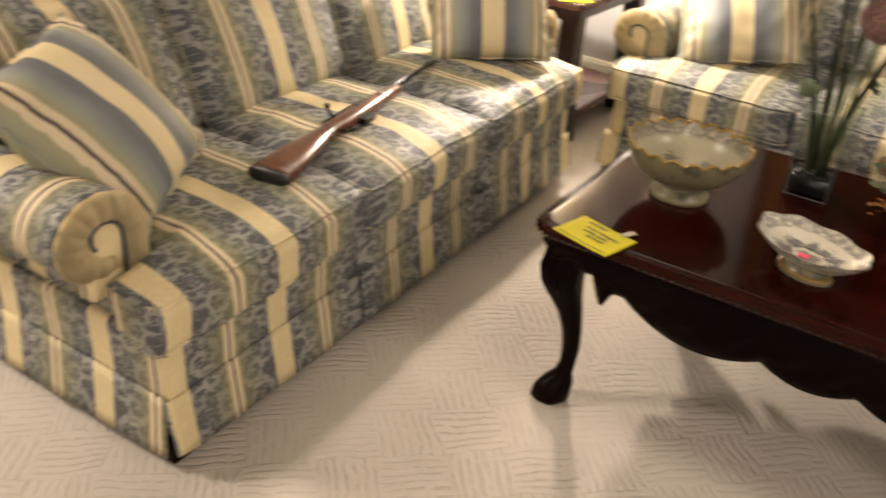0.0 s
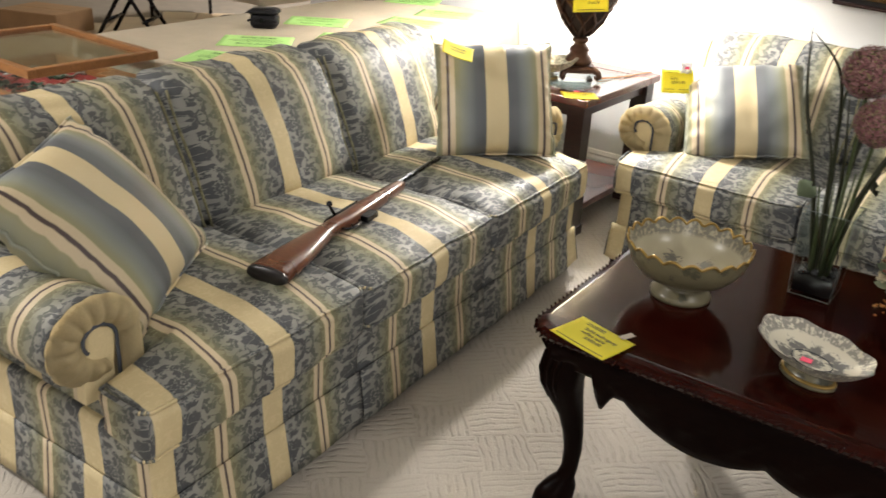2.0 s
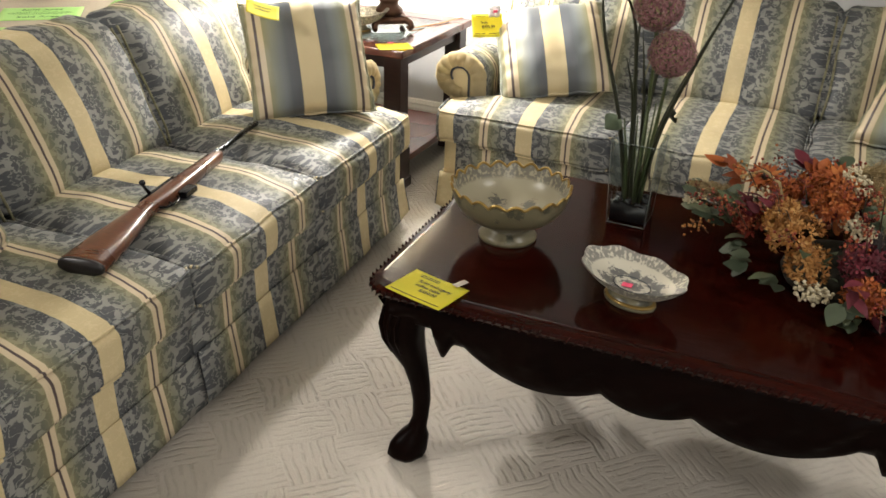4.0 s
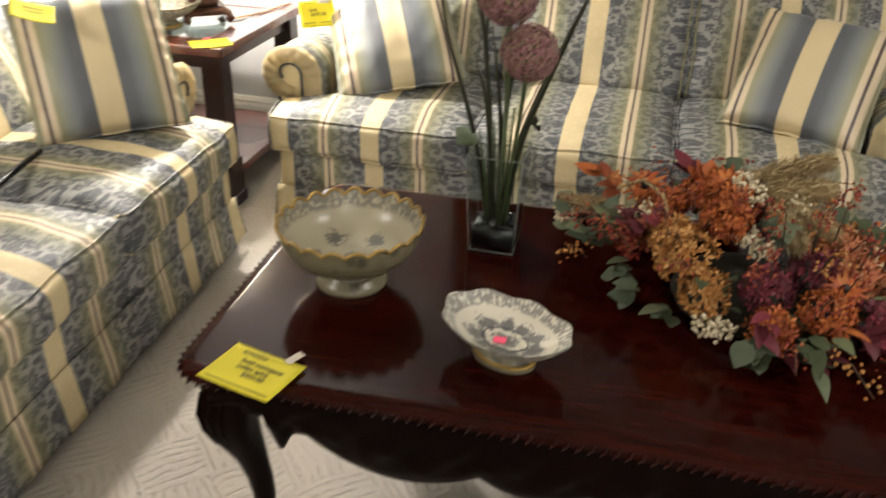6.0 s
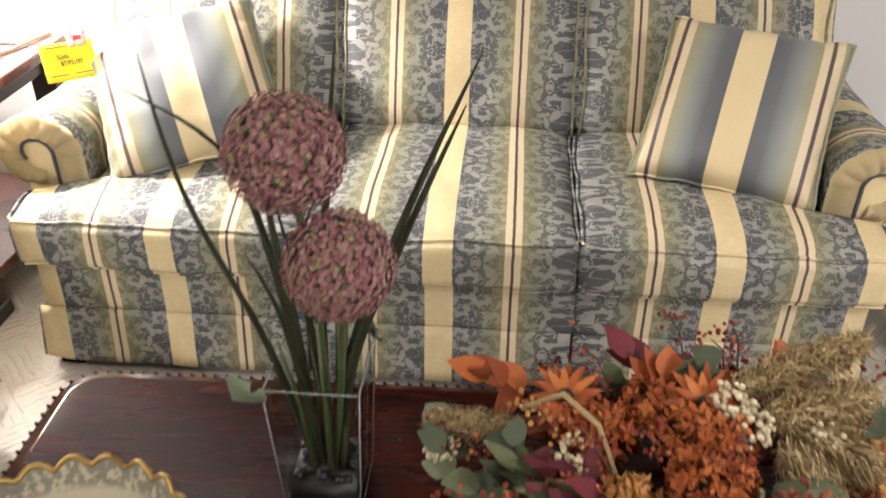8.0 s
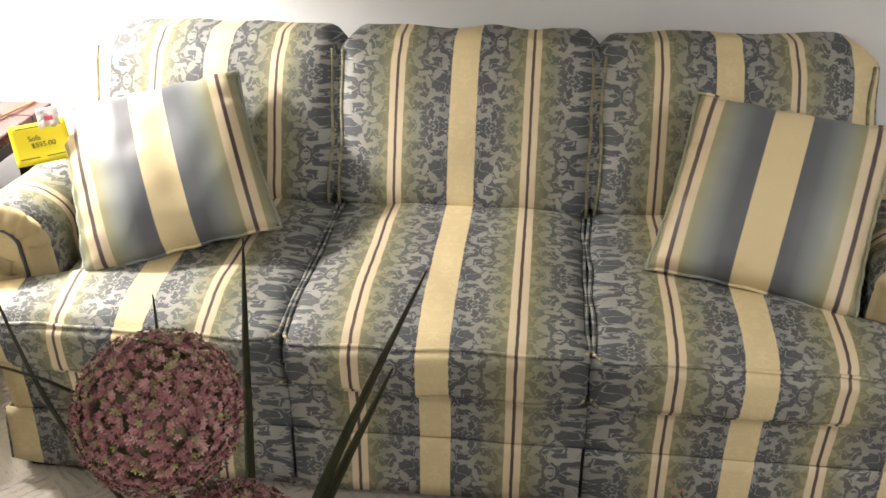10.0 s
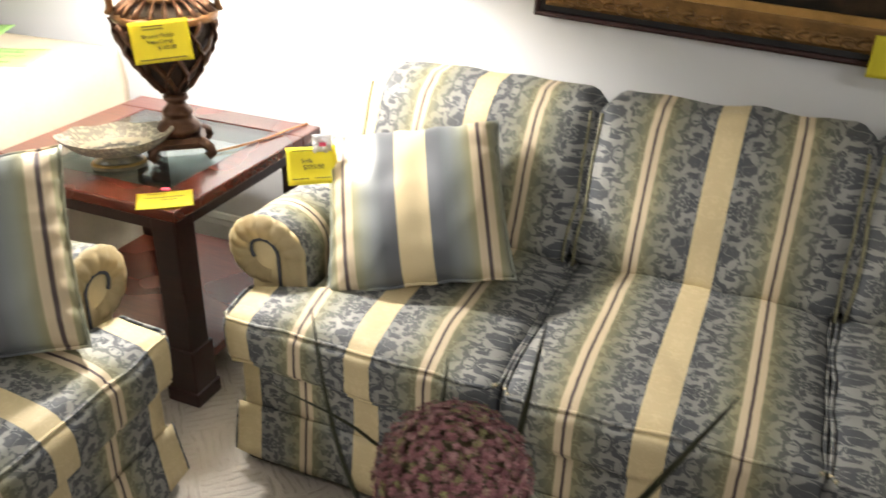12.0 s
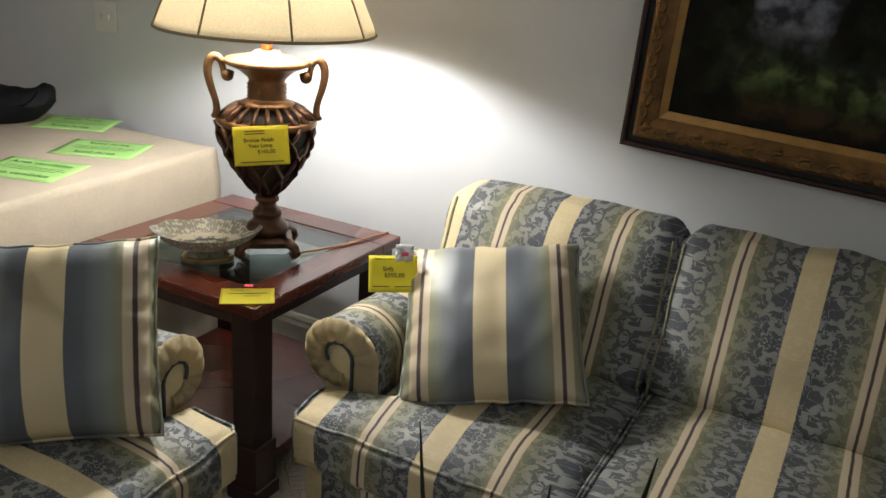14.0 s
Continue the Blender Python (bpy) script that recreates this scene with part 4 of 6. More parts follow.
part("paper", box(-0.011, 0.011, -0.008, 0.008, 0.0, 0.0008), PINK, dot, smooth=False)


# ---------------------------------------------------------------- painting
def canvas_material():
    """A dark wooded landscape: trees, a lit clearing with a path, dusk sky."""
    g = Graph("dark landscape painting")
    place = g.coords()
    split = g.node("ShaderNodeSeparateXYZ")
    g.link(place, split.inputs[0])
    x, z = split.outputs[0], split.outputs[2]
    big, fine = g.noise(5.5, 6.0, place, 0.6), g.noise(30.0, 4.0, place)
    height = g.math("ADD", g.math("ADD", z, 0.33), g.math("ADD", g.math("MULTIPLY", g.math("SUBTRACT", big, 0.5), 0.09), g.math("MULTIPLY", g.math("SUBTRACT", fine, 0.5), 0.06)))
    ground = g.ramp(height, [(0.0, (0.014, 0.011, 0.007)), (0.04, (0.055, 0.034, 0.018)), (0.075, (0.042, 0.040, 0.018)), (0.11, (0.07, 0.10, 0.03)), (0.145, (0.14, 0.18, 0.07)), (0.165, (0.05, 0.065, 0.03)),
                             (0.20, (0.028, 0.036, 0.024)), (0.245, (0.10, 0.10, 0.11)), (0.27, (0.20, 0.21, 0.25)), (0.66, (0.26, 0.29, 0.37))])
    trees = g.math("ADD", g.math("ABSOLUTE", g.math("ADD", x, 0.23)), g.math("MULTIPLY", g.math("SUBTRACT", big, 0.5), 0.20))
    wood_left = g.ramp(g.math("ADD", g.math("MULTIPLY", x, -1.0), g.math("MULTIPLY", big, 0.20)), [(0.42, grey(0.0)), (0.48, grey(1.0))])
    above = g.ramp(height, [(0.17, grey(0.0)), (0.22, grey(1.0))])
    dark = g.math("MAXIMUM", wood_left, g.math("MULTIPLY", above, g.ramp(trees, [(0.075, grey(0.0)), (0.105, grey(1.0))])))
    shade = g.ramp(g.noise(14.0, 5.0, place), [(0.40, (0.006, 0.007, 0.005)), (0.62, (0.022, 0.026, 0.014))])
    tone = g.mix(dark, ground, shade)
    tone = g.mix(g.ramp(g.noise(17.0, 6.0, place, 0.2), [(0.40, grey(0.0)), (0.60, grey(0.85))]), tone, (0.012, 0.010, 0.007))
    g.bump(fine, 0.15, 0.002)
    return g.done(tone, 0.45, 0.0, 0.12)


def frame_ring(hx, hz, profile, material, parent, name, label=""):
    """A mitred frame: profile is (inward, out from the wall) pairs."""
    bm = bmesh.new()
    rings = []
    for inward, out in profile:
        rings.append([bm.verts.new((sx * (hx - inward), -out, sz * (hz - inward))) for sx, sz in ((-1, -1), (1, -1), (1, 1), (-1, 1))])
    for p, q in zip(rings, rings[1:]):
        for i in range(4):
            j = (i + 1) % 4
            bm.faces.new((p[i], p[j], q[j], q[i]))
    bmesh.ops.recalc_face_normals(bm, faces=bm.faces[:])
    return part(name, bm, material, parent, label, smooth=False)


GOLD_LEAF = plain("aged gold frame", (0.20, 0.108, 0.034), 0.34, 0.6, vary=0.5, scale=18, bump=0.6, bump_scale=45)
GOLD_EDGE = plain("bright gold slip", (0.42, 0.24, 0.07), 0.38, 0.5, vary=0.25, scale=20)
BLACK_FRAME = plain("black lacquered moulding", (0.010, 0.008, 0.008), 0.35)
DARK_RED = plain("dark red frame edge", (0.035, 0.010, 0.008), 0.4)
PAINT_X, PAINT_Z, PAINT_HX, PAINT_HZ = 0.050, 1.404, 0.615, 0.445


def painting():
    root = thing("painting", pose(PAINT_X, -0.026, PAINT_Z, 3.0, 2.5), "dark landscape painting in a carved gold and black frame", "painting")
    frame_ring(PAINT_HX, PAINT_HZ, [(0.0, 0.0), (0.0, 0.030), (0.006, 0.034), (0.013, 0.030), (0.013, 0.010)], DARK_RED, root, "outer_moulding", "dark red outer moulding")
    frame_ring(PAINT_HX - 0.012, PAINT_HZ - 0.012, [(0.0, 0.008), (0.0, 0.016), (0.022, 0.014), (0.026, 0.036)], BLACK_FRAME, root, "black_moulding", "black inner channel")
    gold = frame_ring(PAINT_HX - 0.036, PAINT_HZ - 0.036, [(0.0, 0.030), (0.0, 0.044), (0.010, 0.050), (0.034, 0.046), (0.054, 0.034), (0.060, 0.032)], GOLD_LEAF, root, "gold_moulding", "carved gold moulding")
    frame_ring(PAINT_HX - 0.095, PAINT_HZ - 0.095, [(0.0, 0.030), (0.002, 0.036), (0.020, 0.022), (0.021, 0.015)], GOLD_EDGE, root, "gold_slip", "bright gold slip")
    # leaf scrolls along the lower and left moulding
    for run, length in (("x", PAINT_HX - 0.06), ("z", PAINT_HZ - 0.06)):
        count = int(length * 2 / 0.034)
        for i in range(count):
            s = -length + 2 * length * (i + 0.5) / count
            flip = 1 if i % 2 else -1
            pts = []
            for k in range(8):
                a, r = 0.7 * k, 0.003 + 0.0021 * k
                du, dv = r * math.cos(a) * 1.6, flip * r * math.sin(a) * 0.8
                if run == "x":
                    pts.append((s + du, -0.0485, -PAINT_HZ + 0.058 + dv))
                else:
                    pts.append((-PAINT_HX + 0.058 + dv, -0.0485, s + du))
            part("carved_leaf", tube(pts, [0.0020 + 0.0008 * k for k in range(8)], 5), GOLD_LEAF, gold)
    part("canvas", box(-PAINT_HX + 0.114, PAINT_HX - 0.114, -0.018, -0.004, -PAINT_HZ + 0.114, PAINT_HZ - 0.114), canvas_material(), root, "dark oil landscape", smooth=False)
    return root


painting()


# ---------------------------------------------------------------- price cards
def card(m, w, h, lines, label, curl=0.012, ink=INK, name="price_card", material=None):
    """A hand-written card; lines: (text, size, x, y) or (None, width, x, y) for an unreadable bar."""
    root = thing(name, m, label, "price card" if material is None else "paper sign", "price cards" if material is None else "sold area signs")

    def bend(x, y):
        return curl * ((2 * x / w) ** 2 * 0.5 + (2 * y / h) ** 2 * 0.3) + 0.0007

    bm = grid_sheet(12, 8, lambda s, t: ((s - 0.5) * w, (t - 0.5) * h, bend((s - 0.5) * w, (t - 0.5) * h)), thick=0.0004)
    bmesh.ops.recalc_face_normals(bm, faces=bm.faces[:])
    part("sheet", bm, material or YELLOW_CARD, root)
    for text, size, x, y in lines:
        if text is None:
            bar = grid_sheet(6, 1, lambda s, t: (x + (s - 0.5) * size, y + (t - 0.5) * 0.0022, bend(x + (s - 0.5) * size, y) + 0.0010), thick=0.0003)
            bmesh.ops.recalc_face_normals(bar, faces=bar.faces[:])
            part("printed_line", bar, ink, root, smooth=False)
        else:
            writing(text, size, ink, root, pose(x, y, bend(x, y) + 0.0016), bold=0.0001)
    return root


def facing(centre, right, up):
    r = Vector(right).normalized()
    u = Vector(up)
    u = (u - r * u.dot(r)).normalized()
    m = Matrix((r, u, r.cross(u))).transposed().to_4x4()
    m.translation = centre
    return m


HEAD = [(None, 0.05, -0.022, 0.042), (None, 0.05, -0.022, 0.036)]
card(facing((-0.374, -2.362, TABLE_Z + 0.004), (0.144, -0.034, 0.0), (0.003, 0.12, 0.0)), 0.148, 0.108,
     HEAD + [("Solid mahogany", 0.014, 0.008, 0.018), ("coffee table", 0.014, 0.0, 0.002), ("$350.00", 0.014, 0.012, -0.014), (None, 0.13, 0.0, -0.044)],
     "yellow handwritten price card taped to the coffee table", 0.003)
card(facing((-1.347, -0.664, 0.956), (0.77, 0.64, 0.07), (-0.12, 0.10, 1.0)), 0.142, 0.102,
     [(None, 0.05, -0.015, 0.038), (None, 0.05, -0.015, 0.031), ("Bronze Finish", 0.014, -0.006, 0.014), ("Vase Lamp", 0.014, -0.002, 0.0), ("$165.00", 0.014, 0.012, -0.016), (None, 0.11, 0.0, -0.042)],
     "yellow handwritten price card on the bronze lamp", 0.004)
card(facing((-0.938, -0.650, 0.694), (0.85, 0.52, 0.04), (-0.32, 0.42, 0.85)), 0.122, 0.094,
     [(None, 0.05, -0.02, 0.038), ("Sofa", 0.016, -0.012, 0.012), ("$595.00", 0.016, 0.004, -0.004), (None, 0.04, -0.03, -0.032), (None, 0.04, 0.025, -0.032)],
     "yellow handwritten price card propped on the sofa arm", 0.006)
card(facing((-1.265, -0.818, END_Z + 0.003), (0.105, 0.086, 0.0), (-0.07, 0.08, 0.0)), 0.136, 0.098,
     [(None, 0.05, -0.02, 0.038), (None, 0.10, 0.0, 0.016), (None, 0.04, 0.01, 0.0)], "yellow price card lying on the end table rim", 0.002)
card(facing((0.345, -0.076, 0.984), (1, 0, -0.03), (0, 0.02, 1)), 0.145, 0.100, [(None, 0.05, -0.01, 0.02), (None, 0.05, 0.0, 0.0)], "yellow price card hanging from the picture frame", 0.004)
card(facing((-1.416, -1.465, 0.835), (0.72, 0.60, -0.30), (-0.55, 0.30, 0.30)), 0.110, 0.085, [(None, 0.06, 0.0, 0.02), (None, 0.05, 0.0, 0.004)], "yellow price card pinned on a pillow corner", 0.010)
for place, turn in (((-0.318, -2.310, TABLE_Z + 0.0085), -25),):
    tape = thing("tape", pose(*place, 0, 0, turn), "short strip of clear tape on the card", "tape")
    part("strip", box(-0.008, 0.008, -0.018, 0.018, 0.0, 0.0006), plain("matte clear tape", (0.30, 0.25, 0.18), 0.4), tape, smooth=False)
tissue = thing("tissue", facing((-0.918, -0.632, 0.750), (0.85, 0.52, 0.0), (0, 0, 1)), "crumpled white tissue tucked beside the pillow", "tissue")
part("paper", grid_sheet(9, 9, lambda s, t: ((s - 0.5) * 0.045, (t - 0.5) * 0.045, 0.03 * noise.noise(Vector((s * 5, t * 5, 3)))), thick=0.0008), thin_card("white tissue", (0.82, 0.80, 0.80)), tissue)
part("sticker", box(-0.008, 0.010, -0.004, 0.006, 0.010, 0.0115), PINK, tissue, "pink sticker", smooth=False)


# ---------------------------------------------------------------- china
def china(name, ground, motif, scale, border, radius, squash=1.0, posies=0, ring=0.56):
    """Glazed pottery with printed sprigs and a patterned border."""
    g = Graph(name)
    place = g.coords()
    cells = g.node("ShaderNodeTexVoronoi")
    cells.inputs["Scale"].default_value = scale
    g.link(place, cells.inputs["Vector"])
    petals = g.noise(scale * 5.5, 2.0, place, 1.0)
    sprig = g.math("ADD", cells.outputs["Distance"], g.math("MULTIPLY", g.math("SUBTRACT", petals, 0.5), 0.75))
    mask = g.ramp(sprig, [(0.24, grey(1.0)), (0.29, grey(0.0))])
    split = g.node("ShaderNodeSeparateXYZ")
    g.link(place, split.inputs[0])
    reach = g.math("SQRT", g.math("ADD", g.math("POWER", split.outputs[0], 2.0), g.math("POWER", g.math("DIVIDE", split.outputs[1], squash), 2.0)))
    rim = g.ramp(g.math("DIVIDE", reach, radius), [(border, grey(0.0)), (border + 0.03, grey(1.0))])
    beads = g.math("SINE", g.math("MULTIPLY", g.math("ARCTAN2", split.outputs[1], split.outputs[0]), 64.0))
    lace = g.ramp(g.math("ADD", g.noise(95.0, 2.0, place), g.math("MULTIPLY", beads, 0.05)), [(0.40, grey(0.0)), (0.50, grey(1.0))])
    edge = g.math("MULTIPLY", rim, g.math("MULTIPLY", lace, 0.68))
    if posies:
        # a ring of flower sprigs and one in the middle, each a ragged cluster of petals
        turn = g.math("MULTIPLY", g.math("ARCTAN2", split.outputs[1], split.outputs[0]), posies / 6.2832)
        along = g.math("MULTIPLY", g.math("SUBTRACT", turn, g.math("ROUND", turn)), 6.2832 / posies)
        dx, dy = g.math("MULTIPLY", along, reach), g.math("SUBTRACT", reach, radius * ring)
        near = g.math("MINIMUM", g.math("SQRT", g.math("ADD", g.math("MULTIPLY", dx, dx), g.math("MULTIPLY", dy, dy))), g.math("MULTIPLY", reach, 0.8))
        torn = g.math("MULTIPLY", g.math("SUBTRACT", g.noise(85.0, 2.0, place, 1.2), 0.5), 0.055)
        mask = g.ramp(g.math("ADD", g.math("ADD", near, torn), 0.5), [(0.517, grey(1.0)), (0.523, grey(0.0))])
    tone = g.mix(g.math("MAXIMUM", g.math("MULTIPLY", mask, 0.85), edge), ground, motif)
    tone = g.mix(g.math("MULTIPLY", g.noise(6.0, 3.0, place), 0.3), tone, tuple(c * 0.75 for c in ground))
    return g.done(tone, 0.30, 0.0, 0.4)


BOWL_IN = china("ivory china with sprigs", (0.40, 0.365, 0.26), (0.040, 0.045, 0.055), 13.0, 0.90, 0.158, posies=6)
BOWL_OUT = china("olive banded china", (0.165, 0.145, 0.088), (0.045, 0.048, 0.035), 24.0, 2.0, 1.0)
BLUE_WHITE = china("blue and white china", (0.60, 0.57, 0.47), (0.028, 0.032, 0.050), 26.0, 0.77, 0.125, 0.70, posies=9, ring=0.46)
GOLD_RIM = plain("gilt china rim", (0.32, 0.21, 0.06), 0.3, 0.6, vary=0.3, scale=30)


def scalloped_bowl():
    root = thing("footed_bowl", pose(-0.318, -2.022, TABLE_Z, 0, 0, 12) @ Matrix.Diagonal((0.90, 0.90, 1.02, 1)), "ivory footed china bowl with a scalloped gilt rim", "bowl")
    lobes = 21

    def wave(a, k, start=5, depth=0.055, lift=0.013):
        s = max(0.0, (k - start) / 4.0)
        c = abs(math.sin(lobes * a / 2))
        return 1 - depth * s * (1 - c) * 0.6, lift * s * (c - 0.5)

    part("foot", lathe([(0.078, 0.0), (0.080, 0.008), (0.074, 0.016), (0.062, 0.026), (0.056, 0.034), (0.062, 0.040)], 40), BOWL_OUT, root, "spreading foot")
    outer = [(0.050, 0.038), (0.085, 0.046), (0.115, 0.060), (0.136, 0.078), (0.148, 0.096), (0.153, 0.108), (0.156, 0.116), (0.158, 0.123), (0.160, 0.130)]
    part("bowl_outside", lathe(outer, 84, wave=lambda a, k: wave(a, k), caps=False), BOWL_OUT, root, "banded olive outside")
    inner = [(0.158, 0.131), (0.154, 0.122), (0.150, 0.114), (0.146, 0.104), (0.138, 0.090), (0.124, 0.072), (0.100, 0.058), (0.060, 0.050), (0.001, 0.048)]
    part("bowl_inside", lathe(inner, 84, wave=lambda a, k: wave(a, 8 - k), caps=False), BOWL_IN, root, "ivory inside with grey sprigs")
    pts = []
    for i in range(140):
        a = 2 * math.pi * i / 140
        s, dz = wave(a, 9)
        pts.append((0.160 * s * math.cos(a), 0.160 * s * math.sin(a), 0.131 + dz))
    part("rim", tube(pts, 0.0038, 6, True), GOLD_RIM, root, "worn gilt rim")
    part("sticker", box(-0.010, 0.010, -0.008, 0.008, 0.0515, 0.0525), PINK, root, "pink price sticker", smooth=False, at=pose(0.010, -0.026, -0.0005, 2, 0, 20))
    return root


def oval_dish(m, scale, label):
    root = thing("footed_dish", m, label, "dish", "blue and white dishes")

    def wave(a, k, start=3):
        s = max(0.0, (k - start) / 4.0)
        c = math.cos(8 * a)
        return 1 + 0.030 * s * c, 0.004 * s * math.cos(2 * a) + 0.002 * s * c

    def squash(bm):
        for v in bm.verts:
            v.co.x, v.co.y, v.co.z = v.co.x * scale, v.co.y * 0.70 * scale, v.co.z * scale
        return bm

    part("foot", squash(lathe([(0.062, 0.0), (0.064, 0.006), (0.056, 0.014), (0.045, 0.024), (0.048, 0.032)], 36)), BOWL_OUT, root, "oval foot with a gilt band")
    part("foot_band", squash(lathe([(0.0635, 0.009), (0.061, 0.013), (0.056, 0.0145)], 36)), GOLD_RIM, root, "gilt band")
    shell = [(0.040, 0.030), (0.065, 0.035), (0.090, 0.046), (0.108, 0.058), (0.119, 0.068), (0.126, 0.074), (0.128, 0.077)]
    inner = [(0.127, 0.0785), (0.117, 0.071), (0.106, 0.062), (0.088, 0.050), (0.063, 0.041), (0.001, 0.038)]
    part("dish_outside", squash(lathe(shell, 64, wave=lambda a, k: wave(a, k, 2), caps=False)), BLUE_WHITE, root)
    part("dish_inside", squash(lathe(inner, 64, wave=lambda a, k: wave(a, 6 - k, 2), caps=False)), BLUE_WHITE, root, "ivory centre with a dark printed border")
    ring = [(0.045 * scale * math.cos(2 * math.pi * i / 40), 0.045 * 0.7 * scale * math.sin(2 * math.pi * i / 40), 0.0415 * scale) for i in range(40)]
    part("printed_ring", tube(ring, 0.0010, 5, True), DARK_PIPING, root)
    part("sticker", box(-0.011, 0.011, -0.009, 0.009, 0.0, 0.001), PINK, root, "pink price sticker", smooth=False, at=pose(-0.006, -0.008, 0.0405 * scale, 0, 0, 25))
    return root


scalloped_bowl()
oval_dish(pose(0.028, -2.194, TABLE_Z, 0, 0, -25), 0.97, "oval blue and white footed dish with a pink sticker")
oval_dish(pose(-1.527, -0.682, END_Z, 0, 0, 40), 1.16, "oval blue and white footed dish beside the lamp")


# ---------------------------------------------------------------- glass vase with alliums
STEM_GREEN = plain("dull green stem", (0.055, 0.075, 0.028), 0.5, vary=0.3, scale=20)
BLADE = plain("dark grass blade", (0.022, 0.026, 0.012), 0.45, vary=0.45, scale=12)
STONES = plain("black vase pebbles", (0.008, 0.008, 0.009), 0.4)
EDGE_GLINT = plain("glint on glass edge", (0.17, 0.19, 0.18), 0.10, vary=0.2, scale=30)
VASE = (-0.073, -1.781)


def tinted(name, stops, rough=0.6):
    """Petals: the tone varies from piece to piece."""
    g = Graph(name)
    island = g.node("ShaderNodeNewGeometry").outputs["Random Per Island"]
    tone = g.ramp(island, stops)
    tone = g.mix(g.math("MULTIPLY", g.noise(60.0, 2.0), 0.4), tone, tuple(c * 0.5 for c in stops[0][1]))
    return g.done(tone, rough, 0.0, 0.3)


ALLIUM = tinted("dusty mauve florets", [(0.0, (0.20, 0.080, 0.092)), (0.45, (0.33, 0.15, 0.16)), (0.82, (0.44, 0.26, 0.25)), (0.90, (0.29, 0.28, 0.12)), (1.0, (0.29, 0.28, 0.12))])


def floret(bm, p, d, size, petals, rng):
    """A tiny star of petals at p, facing d."""
    side = d.orthogonal().normalized()
    other = d.cross(side)
    a0 = rng.random() * 6.28
    core = bm.verts.new(p)
    for k in range(petals):
        a = a0 + 2 * math.pi * k / petals
        w = side * math.cos(a) + other * math.sin(a)
        e = side * math.cos(a + 1.57) + other * math.sin(a + 1.57)
        tip = bm.verts.new(p + w * size + d * size * (0.35 + 0.3 * rng.random()))
        l = bm.verts.new(p + w * size * 0.55 + e * size * 0.30 + d * size * 0.25)
        r = bm.verts.new(p + w * size * 0.55 - e * size * 0.30 + d * size * 0.25)
        bm.faces.new((core, r, tip, l))


def allium(parent, centre, radius, seed):
    rng = random.Random(seed)
    bm = bmesh.new()
    n = 3400
    for i in range(n):
        z = 1 - 2 * (i + 0.5) / n
        a = i * 2.39996 + rng.random() * 0.4
        d = Vector((math.sqrt(1 - z * z) * math.cos(a), math.sqrt(1 - z * z) * math.sin(a), z))
        d = (d + Vector((rng.uniform(-1, 1), rng.uniform(-1, 1), rng.uniform(-1, 1))) * 0.12).normalized()
        floret(bm, Vector(centre) + d * radius * rng.uniform(0.80, 0.97), d, radius * 0.054, 5, rng)
    head = part("flower_head", bm, ALLIUM, parent, "round mauve allium head", smooth=False)
    core = bmesh.new()
    bmesh.ops.create_icosphere(core, subdivisions=3, radius=radius * 0.82)
    for v in core.verts:
        v.co = v.co * (1 + 0.05 * noise.noise(v.co * 90)) + Vector(centre)
    part("core", core, plain("dark green flower core", (0.10, 0.085, 0.045), 0.8, vary=0.4, scale=70), head)


def blade_leaf(parent, pts, width):
    """A long folded grass blade through the points."""
    bm = bmesh.new()
    ps = [Vector(p) for p in pts]
    fine = []
    for i in range(len(ps) - 1):
        p0, p1, p2, p3 = ps[max(0, i - 1)], ps[i], ps[i + 1], ps[min(len(ps) - 1, i + 2)]
        for k in range(6):
            t = k / 6
            fine.append(0.5 * ((2 * p1) + (p2 - p0) * t + (2 * p0 - 5 * p1 + 4 * p2 - p3) * t * t + (3 * p1 - p0 - 3 * p2 + p3) * t ** 3))
    fine.append(ps[-1])
    rows, n = [], len(fine)
    for i, p in enumerate(fine):
        way = (fine[min(i + 1, n - 1)] - fine[max(i - 1, 0)]).normalized()
        side = way.cross(Vector((0.25, 1.0, 0.1))).normalized()
        up = side.cross(way)
        w = width * (1 - (i / (n - 1)) ** 2.2) * (0.65 + 0.35 * min(1.0, 4 * i / n)) + 0.0006
        rows.append([bm.verts.new(q) for q in (p - side * w, p - up * w * 0.5 + Vector((0, 0, 0)), p + side * w, p + up * w * 0.18)])
    for a, b in zip(rows, rows[1:]):
        for k in range(4):
            bm.faces.new((a[k], a[(k + 1) % 4], b[(k + 1) % 4], b[k]))
    bmesh.ops.recalc_face_normals(bm, faces=bm.faces[:])
    return part("grass_blade", bm, BLADE, parent)


